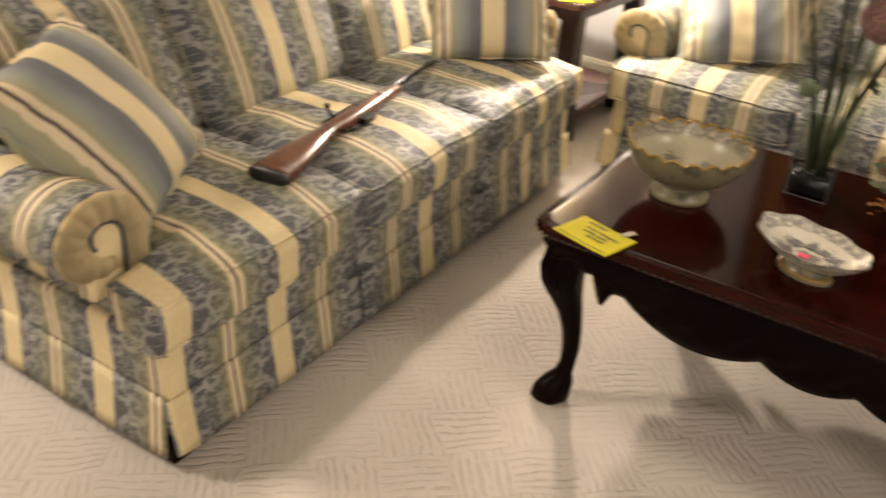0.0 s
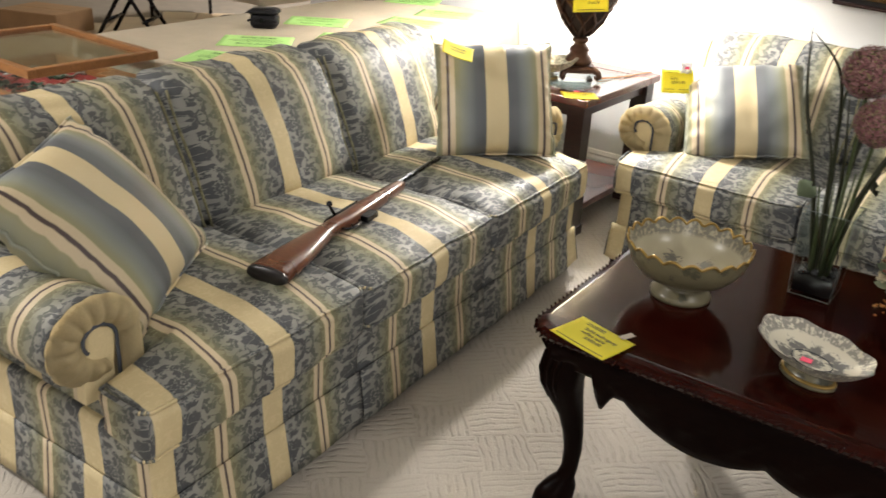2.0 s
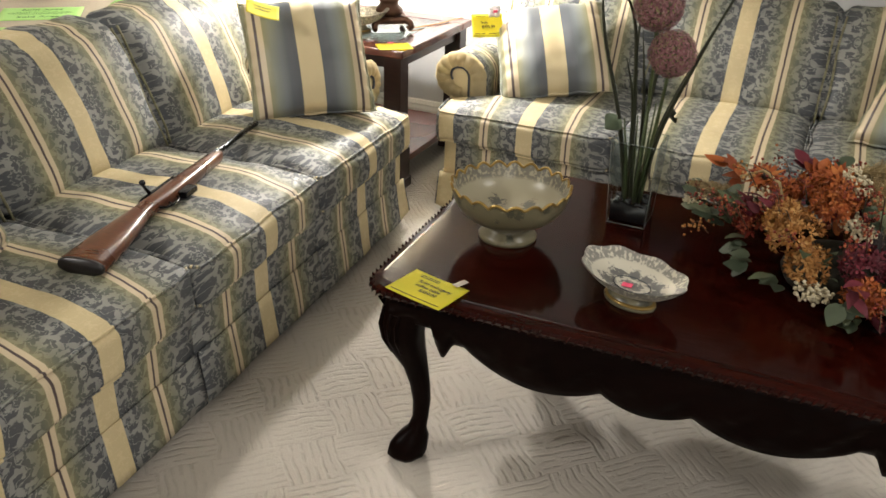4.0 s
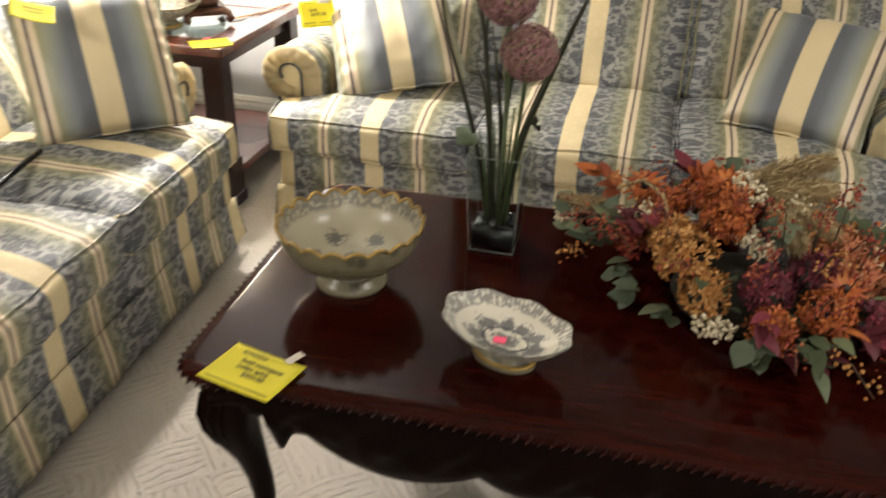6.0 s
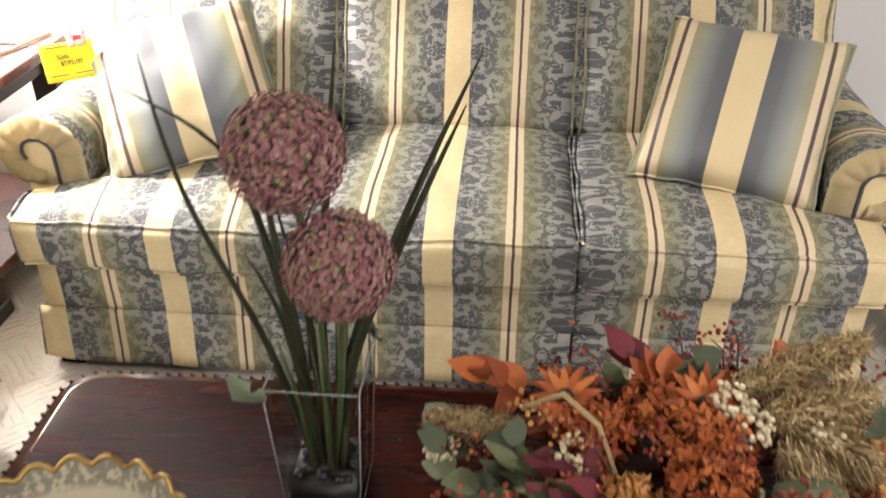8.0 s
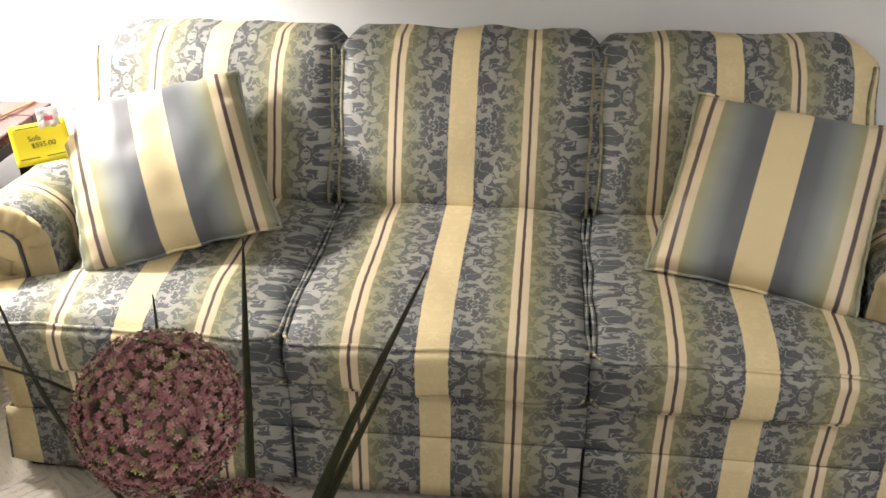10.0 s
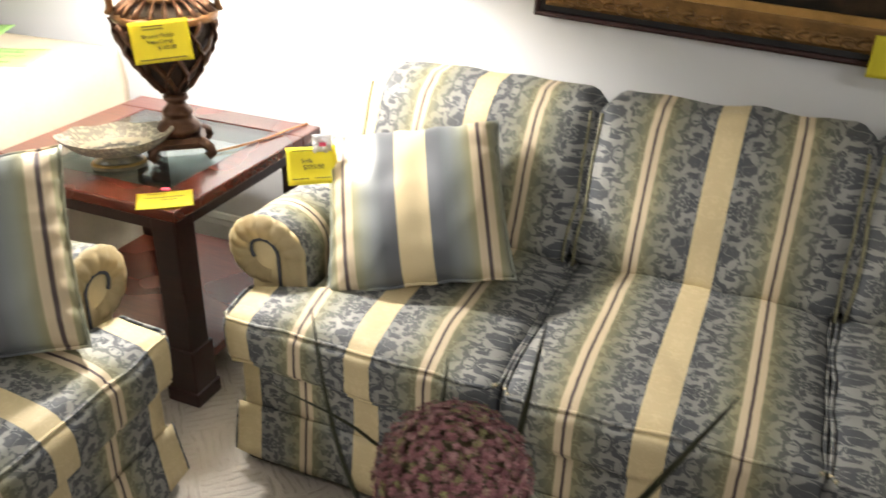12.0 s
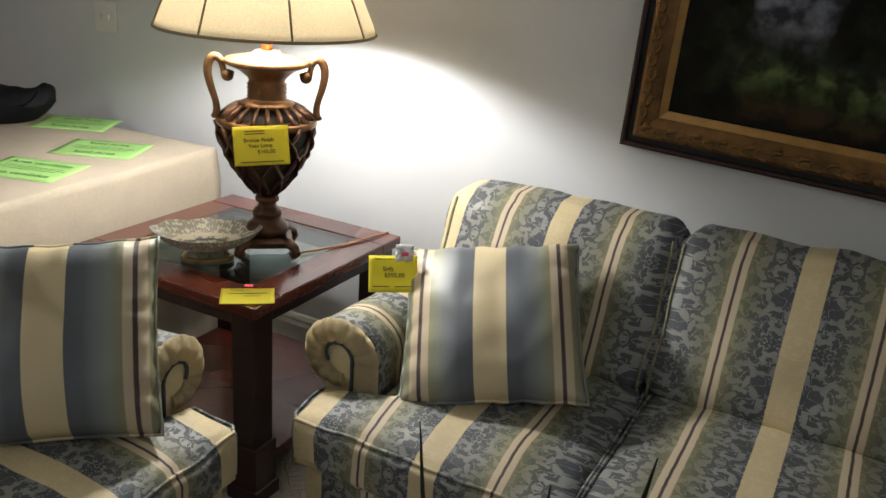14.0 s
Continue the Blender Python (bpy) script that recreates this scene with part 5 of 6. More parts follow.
def vase():
    vx, vy = VASE
    root = thing("vase", pose(vx, vy, TABLE_Z), "square clear glass vase with black pebbles, alliums and grass", "vase")
    out, top = 0.050, 0.060
    wall = 0.006
    bm = stack([(rounded_rect(out, out, 0.005, 2), 0.0), (rounded_rect((out + top) / 2, (out + top) / 2, 0.005, 2), 0.11), (rounded_rect(top, top, 0.005, 2), 0.222),
                (rounded_rect(top - wall, top - wall, 0.004, 2), 0.222), (rounded_rect((out + top) / 2 - wall, (out + top) / 2 - wall, 0.004, 2), 0.11), (rounded_rect(out - wall, out - wall, 0.004, 2), 0.012)])
    glass = part("glass_body", bm, GLASS, root, "clear square glass", smooth=False)
    glass.visible_shadow = False
    # pale opaque rods paint in the highlights along the glass edges
    for sx in (-1, 1):
        for sy in (-1, 1):
            part("edge_glint", tube([(sx * (out - 0.002), sy * (out - 0.002), 0.002), (sx * (top - 0.002), sy * (top - 0.002), 0.222)], 0.0011, 6), EDGE_GLINT, glass, "pale rod drawn as an edge highlight")
    for a, b in (((-1, -1), (1, -1)), ((1, -1), (1, 1)), ((1, 1), (-1, 1)), ((-1, 1), (-1, -1))):
        part("edge_glint", tube([(a[0] * (top - 0.003), a[1] * (top - 0.003), 0.2215), (b[0] * (top - 0.003), b[1] * (top - 0.003), 0.2215)], 0.0011, 6), EDGE_GLINT, glass)
        part("edge_glint", tube([(a[0] * (out - 0.003), a[1] * (out - 0.003), 0.004), (b[0] * (out - 0.003), b[1] * (out - 0.003), 0.004)], 0.0012, 6), EDGE_GLINT, glass)
    rng = random.Random(4)
    pebbles = bmesh.new()
    for i in range(90):
        made = bmesh.ops.create_icosphere(pebbles, subdivisions=1, radius=0.0075)["verts"]
        at = Vector((rng.uniform(-0.039, 0.039), rng.uniform(-0.039, 0.039), 0.016 + rng.random() * 0.048))
        for v in made:
            v.co = Vector((v.co.x * 1.25, v.co.y, v.co.z * 0.8)) + at
    box(-0.0435, 0.0435, -0.0435, 0.0435, 0.0125, 0.052, bm=pebbles)
    tagged(part("pebbles", pebbles, STONES, root, "black pebbles"), kind="stuff")
    for centre, seed, r in (((-0.051 - vx, -1.916 - vy, 1.079 - TABLE_Z), 21, 0.057), ((-0.001 - vx, -1.955 - vy, 0.991 - TABLE_Z), 22, 0.053)):
        c = Vector(centre)
        foot = Vector((rng.uniform(-0.01, 0.01), rng.uniform(-0.012, 0.0), 0.05))
        mid = foot.lerp(c, 0.5) + Vector((0.0, 0.035, 0.0))
        part("flower_stem", tube([foot, foot.lerp(mid, 0.5) + Vector((0, 0.012, 0)), mid, mid.lerp(c, 0.5) + Vector((0, 0.008, 0)), c], 0.0042, 7), STEM_GREEN, root, "green flower stem")
        allium(root, c, r, seed)
    for k in range(9):
        a = rng.uniform(0, 6.28)
        part("flower_stem", tube([(0.02 * math.cos(a), 0.02 * math.sin(a), 0.05), (0.03 * math.cos(a), 0.03 * math.sin(a), 0.16), (0.045 * math.cos(a), 0.045 * math.sin(a) - 0.01, 0.24 + 0.10 * rng.random())], [0.004, 0.0035, 0.002], 6), STEM_GREEN, root)
    blades = [((-0.02, 0, 0.05), (-0.050, -0.03, 0.26), (-0.105, -0.065, 0.48), (-0.125, -0.07, 0.63)), ((-0.01, -0.01, 0.05), (-0.018, -0.05, 0.32), (-0.035, -0.11, 0.54), (-0.095, -0.17, 0.635)),
              ((0.01, 0.0, 0.05), (0.045, -0.02, 0.26), (0.115, -0.045, 0.46), (0.190, -0.06, 0.640)), ((0.015, 0.01, 0.05), (0.05, -0.04, 0.26), (0.115, -0.09, 0.45), (0.180, -0.14, 0.620)),
              ((0.0, 0.015, 0.05), (0.004, 0.012, 0.28), (0.026, 0.0, 0.48), (0.046, -0.012, 0.63)), ((-0.015, 0.01, 0.05), (-0.022, -0.01, 0.28), (-0.036, -0.02, 0.45), (-0.030, -0.02, 0.58)),
              ((0.0, -0.015, 0.05), (-0.012, -0.04, 0.22), (-0.022, -0.07, 0.35), (-0.04, -0.10, 0.44)), ((0.01, 0.0, 0.05), (0.006, -0.02, 0.22), (0.0, -0.05, 0.36), (-0.02, -0.06, 0.50))]
    for pts in blades:
        blade_leaf(root, pts, 0.0058)
    leaf = grid_sheet(6, 6, lambda s, t: ((s - 0.5) * 0.05 * math.sin(math.pi * (0.12 + 0.8 * t)), 0.01 * (2 * s - 1) ** 2, (t - 0.5) * 0.055), thick=0.0008)
    part("leaf", leaf, plain("grey-green leaf", (0.12, 0.16, 0.10), 0.6), root, "round grey-green leaf", at=pose(-0.045, -0.150, 0.295, 30, 40, 0))
    leaf = grid_sheet(6, 6, lambda s, t: ((s - 0.5) * 0.045 * math.sin(math.pi * (0.12 + 0.8 * t)), 0.008 * (2 * s - 1) ** 2, (t - 0.5) * 0.05), thick=0.0008)
    part("leaf", leaf, BLADE, root, "dark rounded leaf", at=pose(0.066, -0.03, 0.30, 60, 70, 0))
    return root


vase()


# ---------------------------------------------------------------- dried flower arrangement
LEAF_GREEN = tinted("dusty eucalyptus leaf", [(0.0, (0.040, 0.055, 0.025)), (0.6, (0.085, 0.105, 0.052)), (1.0, (0.17, 0.175, 0.085))])
RUST = tinted("rust orange petals", [(0.0, (0.20, 0.040, 0.010)), (0.5, (0.40, 0.095, 0.020)), (1.0, (0.52, 0.18, 0.045))])
GOLDEN = tinted("golden brown petals", [(0.0, (0.28, 0.11, 0.025)), (0.6, (0.44, 0.20, 0.05)), (1.0, (0.58, 0.34, 0.12))])
PEACH = tinted("peach orange petals", [(0.0, (0.38, 0.11, 0.045)), (0.6, (0.52, 0.20, 0.09)), (1.0, (0.60, 0.30, 0.17))])
EUCALYPTUS = tinted("grey-green eucalyptus", [(0.0, (0.050, 0.068, 0.038)), (0.6, (0.095, 0.120, 0.075)), (1.0, (0.19, 0.20, 0.10))])
BURGUNDY = tinted("burgundy petals", [(0.0, (0.07, 0.010, 0.016)), (1.0, (0.20, 0.030, 0.045))])
BERRY_RED = tinted("red berries", [(0.0, (0.13, 0.014, 0.010)), (0.6, (0.25, 0.036, 0.018)), (1.0, (0.40, 0.14, 0.05))], 0.4)
BERRY_CREAM = tinted("cream yarrow", [(0.0, (0.50, 0.42, 0.26)), (1.0, (0.72, 0.64, 0.46))])
PLUME = tinted("beige pampas", [(0.0, (0.30, 0.21, 0.10)), (0.6, (0.46, 0.35, 0.18)), (1.0, (0.62, 0.50, 0.29))], 0.9)
TWIG = plain("brown twig", (0.07, 0.04, 0.02), 0.8)


def leaf_blade(bm, p, way, up, length, width, fold=0.25, curl=0.2, thick=0.0006):
    """A veined leaf with two folded halves."""
    way = way.normalized()
    side = way.cross(up).normalized()
    nrm = side.cross(way)
    prev = None
    for k in range(6):
        t = k / 5
        w = width * math.sin(math.pi * (0.08 + 0.90 * t) ** 0.8)
        c = p + way * length * t - nrm * curl * length * t * t
        row = [bm.verts.new(c - side * w + nrm * w * fold), bm.verts.new(c), bm.verts.new(c + side * w + nrm * w * fold)]
        if prev:
            bm.faces.new((prev[0], prev[1], row[1], row[0]))
            bm.faces.new((prev[1], prev[2], row[2], row[1]))
        prev = row
    return bm


def arrangement():
    rng = random.Random(77)
    cx, cy = 0.445, -1.882
    root = thing("flower_arrangement", pose(cx, cy, TABLE_Z), "dried autumn flowers in rust, gold and cream with plumes", "flower arrangement")
    # dark foam base, an unseen support added under the flowers
    base = lathe([(0.13, 0.0), (0.14, 0.02), (0.12, 0.05), (0.07, 0.07), (0.001, 0.075)], 26)
    part("base", base, plain("dark foam base", (0.022, 0.020, 0.012), 0.95, vary=0.5, scale=40, bump=0.8, bump_scale=90), root, "dark foam base, unseen and added")
    ax, ay, az = 0.39, 0.34, 0.185

    def spot(low=0.12, high=1.0, spread=1.0):
        """A place on the domed outline and the way out of it."""
        a, e = rng.uniform(0, 2 * math.pi), math.asin(rng.uniform(low, high))
        d = Vector((math.cos(a) * math.cos(e), math.sin(a) * math.cos(e), math.sin(e)))
        p = Vector((d.x * ax, d.y * ay, 0.035 + d.z * az)) * spread
        # the side towards the dish is cut short
        over = -0.534 * p.x - 0.846 * p.y - 0.165
        if over > 0:
            p += Vector((0.534, 0.846, 0.0)) * over + Vector((0, 0, 0.25)) * over
        return p, d

    def jitter(k):
        return Vector((rng.uniform(-1, 1), rng.uniform(-1, 1), rng.uniform(-1, 1))) * k

    # dark filler leaves low in the mound
    for k in range(44):
        bm = bmesh.new()
        p, d = spot(0.02, 0.8, 0.80 if k < 26 else 0.58)
        for j in range(6):
            w = (d + Vector((rng.uniform(-1, 1), rng.uniform(-1, 1), rng.uniform(-0.5, 0.6))) * 0.7).normalized()
            leaf_blade(bm, p + jitter(0.03), w, Vector((rng.uniform(-0.3, 0.3), rng.uniform(-0.3, 0.3), 1)), rng.uniform(0.035, 0.060), rng.uniform(0.009, 0.016), 0.2, rng.uniform(0, 0.5))
        part("leaf_spray", bm, (LEAF_GREEN, BURGUNDY, LEAF_GREEN, RUST)[k % 4], root, "small dull leaves")
    # broad eucalyptus leaves hanging over the side towards the dish
    for x, y, z in ((-0.343, 0.096, 0.105), (-0.300, 0.040, 0.075), (-0.235, -0.030, 0.050), (-0.195, -0.080, 0.042), (-0.155, -0.130, 0.036), (-0.255, 0.070, 0.125),
                    (0.020, -0.020, 0.180), (0.010, -0.215, 0.045), (0.150, 0.130, 0.130), (-0.060, 0.120, 0.215), (0.235, -0.080, 0.060)):
        bm = bmesh.new()
        out = Vector((x, y, 0.02)).normalized()
        for j in range(5):
            w = (out + jitter(0.75) + Vector((0, 0, -0.25))).normalized()
            leaf_blade(bm, Vector((x, y, z)) + jitter(0.022), w, Vector((rng.uniform(-0.4, 0.2), rng.uniform(-0.7, 0), 1)), rng.uniform(0.032, 0.050), rng.uniform(0.014, 0.022), 0.15, rng.uniform(0, 0.4))
        part("leaf_spray", bm, EUCALYPTUS, root, "broad grey-green eucalyptus leaves")
    # autumn leaves at the rim
    for x, y, z, tone in ((-0.30, 0.15, 0.17, RUST), (-0.27, 0.17, 0.13, RUST), (-0.22, 0.05, 0.12, BURGUNDY), (0.28, 0.05, 0.085, RUST), (0.30, 0.02, 0.07, BURGUNDY), (0.22, -0.20, 0.05, RUST),
                          (-0.13, 0.16, 0.20, BURGUNDY), (-0.10, 0.13, 0.20, RUST), (0.18, -0.18, 0.08, BURGUNDY), (0.10, -0.23, 0.05, BURGUNDY), (0.27, -0.05, 0.07, RUST), (0.06, 0.16, 0.18, RUST)):
        bm = bmesh.new()
        out = Vector((x, y, 0.08)).normalized()
        for j in range(4):
            leaf_blade(bm, Vector((x, y, z)) + jitter(0.012), (out + jitter(0.6)).normalized(), Vector((0.2, -0.3, 1)), rng.uniform(0.042, 0.062), rng.uniform(0.013, 0.020), 0.35, rng.uniform(-0.2, 0.5))
        part("autumn_leaf", bm, tone, root, "curled rust and burgundy leaves")
    # papery flower heads: place, radius, petal tone
    heads = [(-0.126, -0.085, 0.135, 0.058, GOLDEN), (-0.150, -0.030, 0.135, 0.046, GOLDEN), (-0.085, -0.135, 0.085, 0.046, GOLDEN), (-0.055, 0.050, 0.180, 0.055, RUST), (-0.060, -0.010, 0.175, 0.046, RUST),
             (-0.170, 0.085, 0.140, 0.050, RUST), (-0.215, 0.030, 0.095, 0.046, BERRY_RED), (0.160, 0.040, 0.120, 0.050, PEACH), (0.110, -0.045, 0.105, 0.050, BURGUNDY), (0.175, -0.040, 0.110, 0.046, PEACH),
             (0.205, -0.135, 0.070, 0.048, BURGUNDY), (0.120, -0.150, 0.085, 0.048, RUST), (0.020, -0.120, 0.105, 0.046, BURGUNDY), (0.030, -0.185, 0.060, 0.042, RUST), (0.245, -0.010, 0.070, 0.046, PEACH),
             (-0.100, 0.120, 0.165, 0.046, RUST), (0.060, 0.125, 0.150, 0.048, BURGUNDY), (0.000, 0.180, 0.120, 0.050, RUST), (-0.180, 0.165, 0.095, 0.046, BURGUNDY), (0.180, 0.150, 0.085, 0.050, GOLDEN)]
    for x, y, z, r, tone in heads:
        bm = bmesh.new()
        p, d = Vector((x, y, z)), Vector((x, y, 0.22)).normalized()
        for j in range(230):
            e = Vector((rng.gauss(0, 1), rng.gauss(0, 1), rng.gauss(0, 1))).normalized()
            if e.dot(d) < -0.35:
                continue
            floret(bm, p + e * r * rng.uniform(0.65, 1.0), (e + jitter(0.35)).normalized(), rng.uniform(0.009, 0.015), 4, rng)
        part("hydrangea_head", bm, tone, root, "papery hydrangea head", smooth=False)
    # daisies turned up and to the front
    for x, y, z, size in ((-0.215, 0.125, 0.170, 0.044), (-0.060, 0.075, 0.214, 0.046), (0.150, -0.100, 0.118, 0.036)):
        p = Vector((x, y, z))
        d = Vector((x * 0.5, -0.5, 0.8)).normalized()
        bm = bmesh.new()
        side = d.orthogonal().normalized()
        for ring, count, lift in ((1.0, 15, 0.10), (0.75, 12, 0.35)):
            for j in range(count):
                w = side * math.cos(2 * math.pi * j / count + ring) + d.cross(side) * math.sin(2 * math.pi * j / count + ring)
                leaf_blade(bm, p + w * 0.008, (w + d * lift).normalized(), d, size * ring * rng.uniform(0.85, 1.05), size * 0.13, 0.2, 0.12)
        daisy = part("daisy", bm, RUST, root, "orange daisy")
        eye = bmesh.new()
        bmesh.ops.create_icosphere(eye, subdivisions=2, radius=size * 0.22)
        for v in eye.verts:
            v.co = v.co * (1 + 0.2 * noise.noise(v.co * 300)) + p + d * 0.005
        part("daisy_eye", eye, DARK_CORE, daisy, "dark flower eye")
    # a bent pale twig over the top
    part("twig", tube([(-0.27, 0.10, 0.17), (-0.22, 0.10, 0.195), (-0.18, 0.06, 0.185), (-0.16, 0.02, 0.15)], [0.004, 0.0045, 0.004, 0.003], 6), PLUME, root, "bent pale twig")
    # berry sprays
    for k in range(60):
        p, d = spot(0.0, 1.0, 0.82)
        tip = p + (d + Vector((rng.uniform(-0.4, 0.4), rng.uniform(-0.4, 0.4), 0.15))) * rng.uniform(0.05, 0.105)
        bend = p.lerp(tip, 0.5) + Vector((0, 0, 0.02))
        tip.z = max(0.02, tip.z - 0.015)
        spray = part("berry_spray", tube([p, bend, tip], [0.0016, 0.0013, 0.0008], 5), TWIG, root, "twig of small berries")
        bm = bmesh.new()
        for j in range(26):
            t = rng.random()
            c = p.lerp(bend, t * 2) if t < 0.5 else bend.lerp(tip, t * 2 - 1)
            c = c + Vector((rng.uniform(-1, 1), rng.uniform(-1, 1), rng.uniform(-1, 1))) * 0.017
            c.z = max(0.006, c.z)
            made = bmesh.ops.create_icosphere(bm, subdivisions=1, radius=rng.uniform(0.0022, 0.0042))["verts"]
            for v in made:
                v.co += c
        tagged(part("seed_head", bm, BERRY_RED if k % 7 else GOLDEN, spray), kind="stuff")
    # yarrow
    for x, y, z in ((-0.035, 0.065, 0.228), (-0.010, 0.045, 0.212), (-0.205, 0.050, 0.150), (0.070, 0.060, 0.205), (-0.020, -0.030, 0.160), (0.010, -0.050, 0.150), (-0.080, -0.175, 0.050), (-0.050, -0.190, 0.050), (0.260, -0.110, 0.055), (-0.370, 0.105, 0.085)):
        p = Vector((x, y, z))
        bm = bmesh.new()
        for j in range(70):
            e2 = Vector((rng.gauss(0, 1), rng.gauss(0, 1), rng.gauss(0, 0.6))).normalized()
            c = p + e2 * 0.026 * rng.uniform(0.5, 1.0)
            made = bmesh.ops.create_icosphere(bm, subdivisions=1, radius=rng.uniform(0.0030, 0.0050))["verts"]
            for v in made:
                v.co += c
        part("yarrow_head", bm, BERRY_CREAM, root, "cream yarrow cluster")
    # pampas plumes
    for start, end, girth in (((-0.03, 0.09, 0.225), (0.13, 0.15, 0.262), 0.034), ((0.00, 0.05, 0.215), (0.13, 0.10, 0.225), 0.040), ((0.02, 0.03, 0.205), (0.08, -0.02, 0.150), 0.040), ((0.04, 0.06, 0.20), (0.14, 0.04, 0.160), 0.040),
                              ((-0.27, 0.12, 0.12), (-0.385, 0.13, 0.115), 0.027)):
        s, e = Vector(start), Vector(end)
        plume = part("plume_stem", tube([s, s.lerp(e, 0.5), e], [0.002, 0.0016, 0.0008], 5), TWIG, root)
        bm = bmesh.new()
        way = (e - s).normalized()
        for j in range(2600):
            t = rng.random() ** 0.8
            q = s.lerp(e, t)
            out = Vector((rng.gauss(0, 1), rng.gauss(0, 1), rng.gauss(0, 1)))
            out = (out - way * out.dot(way)).normalized()
            g = girth * math.sin(math.pi * (0.12 + 0.80 * t)) ** 0.6 * rng.uniform(0.25, 1.0)
            bend = q + out * g * 0.65 + way * girth * rng.uniform(0.0, 0.2) + Vector((rng.gauss(0, 0.004), rng.gauss(0, 0.004), rng.gauss(0, 0.004)))
            tip = q + out * g * 0.95 + way * girth * rng.uniform(-0.1, 0.5) + Vector((rng.gauss(0, 0.007), rng.gauss(0, 0.007), rng.gauss(0, 0.007) - 0.016 * rng.random()))
            w = (way.cross(out) + out * rng.uniform(-0.5, 0.5)).normalized() * 0.0008
            a, b, c, d2, f = bm.verts.new(q - w), bm.verts.new(q + w), bm.verts.new(bend + w * 1.3), bm.verts.new(bend - w * 1.3), bm.verts.new(tip)
            bm.faces.new((a, b, c, d2))
            bm.faces.new((d2, c, f))
        tagged(part("plume", bm, PLUME, plume, "feathery beige plume", smooth=False), kind="stuff")
    return root



arrangement()


def potted_plant():
    """A dark leafy plant standing on the carpet past the sofa arm."""
    rng = random.Random(51)
    root = thing("potted_plant", pose(1.285, -0.735, 0.0), "dark green leafy plant in a brown pot beside the sofa", "plant")
    pot = lathe([(0.085, 0.0), (0.092, 0.01), (0.118, 0.17), (0.128, 0.175), (0.128, 0.20), (0.116, 0.20), (0.112, 0.178), (0.001, 0.175)], 30)
    part("pot", pot, plain("brown glazed pot", (0.10, 0.05, 0.03), 0.4, vary=0.25, scale=14), root, "brown glazed pot")
    green = tinted("dark glossy leaf", [(0.0, (0.008, 0.014, 0.006)), (0.6, (0.016, 0.028, 0.011)), (1.0, (0.035, 0.055, 0.020))], 0.4)
    for k in range(26):
        a, lift = rng.uniform(0, 2 * math.pi), rng.uniform(0.10, 0.34)
        reach = rng.uniform(0.07, 0.19)
        tip = Vector((math.cos(a) * reach, math.sin(a) * reach, 0.19 + lift))
        stem = part("stem", tube([(0.02 * math.cos(a), 0.02 * math.sin(a), 0.17), (0.4 * tip.x, 0.4 * tip.y, 0.20 + lift * 0.75), tip], [0.003, 0.0025, 0.0015], 5), TWIG, root)
        bm = bmesh.new()
        for j in range(9):
            t = rng.uniform(0.45, 1.0)
            q = Vector((0.4 * tip.x, 0.4 * tip.y, 0.20 + lift * 0.75)).lerp(tip, t)
            w = Vector((math.cos(a) + rng.uniform(-1, 1), math.sin(a) + rng.uniform(-1, 1), rng.uniform(-0.6, 0.5))).normalized()
            leaf_blade(bm, q, w, Vector((0.1, 0.1, 1)), rng.uniform(0.030, 0.050), rng.uniform(0.010, 0.016), 0.2, 0.3)
        part("leaf_spray", bm, green, stem, "small dark green leaves")
    return root


potted_plant()


# ---------------------------------------------------------------- rifle
def loft(sections, steps=14, bm=None):
    """sections: (run, side shift, half height, half width); runs along y, the height lies along x."""
    bm = bm or bmesh.new()
    rings = []
    for y, shift, h, w in sections:
        ring = []
        for k in range(steps):
            a = 2 * math.pi * k / steps
            c, s = math.cos(a), math.sin(a)
            ring.append(bm.verts.new((shift + h * math.copysign(abs(c) ** 0.8, c), y, w * math.copysign(abs(s) ** 0.8, s))))
        rings.append(ring)
    for p, q in zip(rings, rings[1:]):
        for k in range(steps):
            j = (k + 1) % steps
            bm.faces.new((p[k], p[j], q[j], q[k]))
    bm.faces.new(list(reversed(rings[0])))
    bm.faces.new(rings[-1])
    bmesh.ops.recalc_face_normals(bm, faces=bm.faces[:])
    return bm


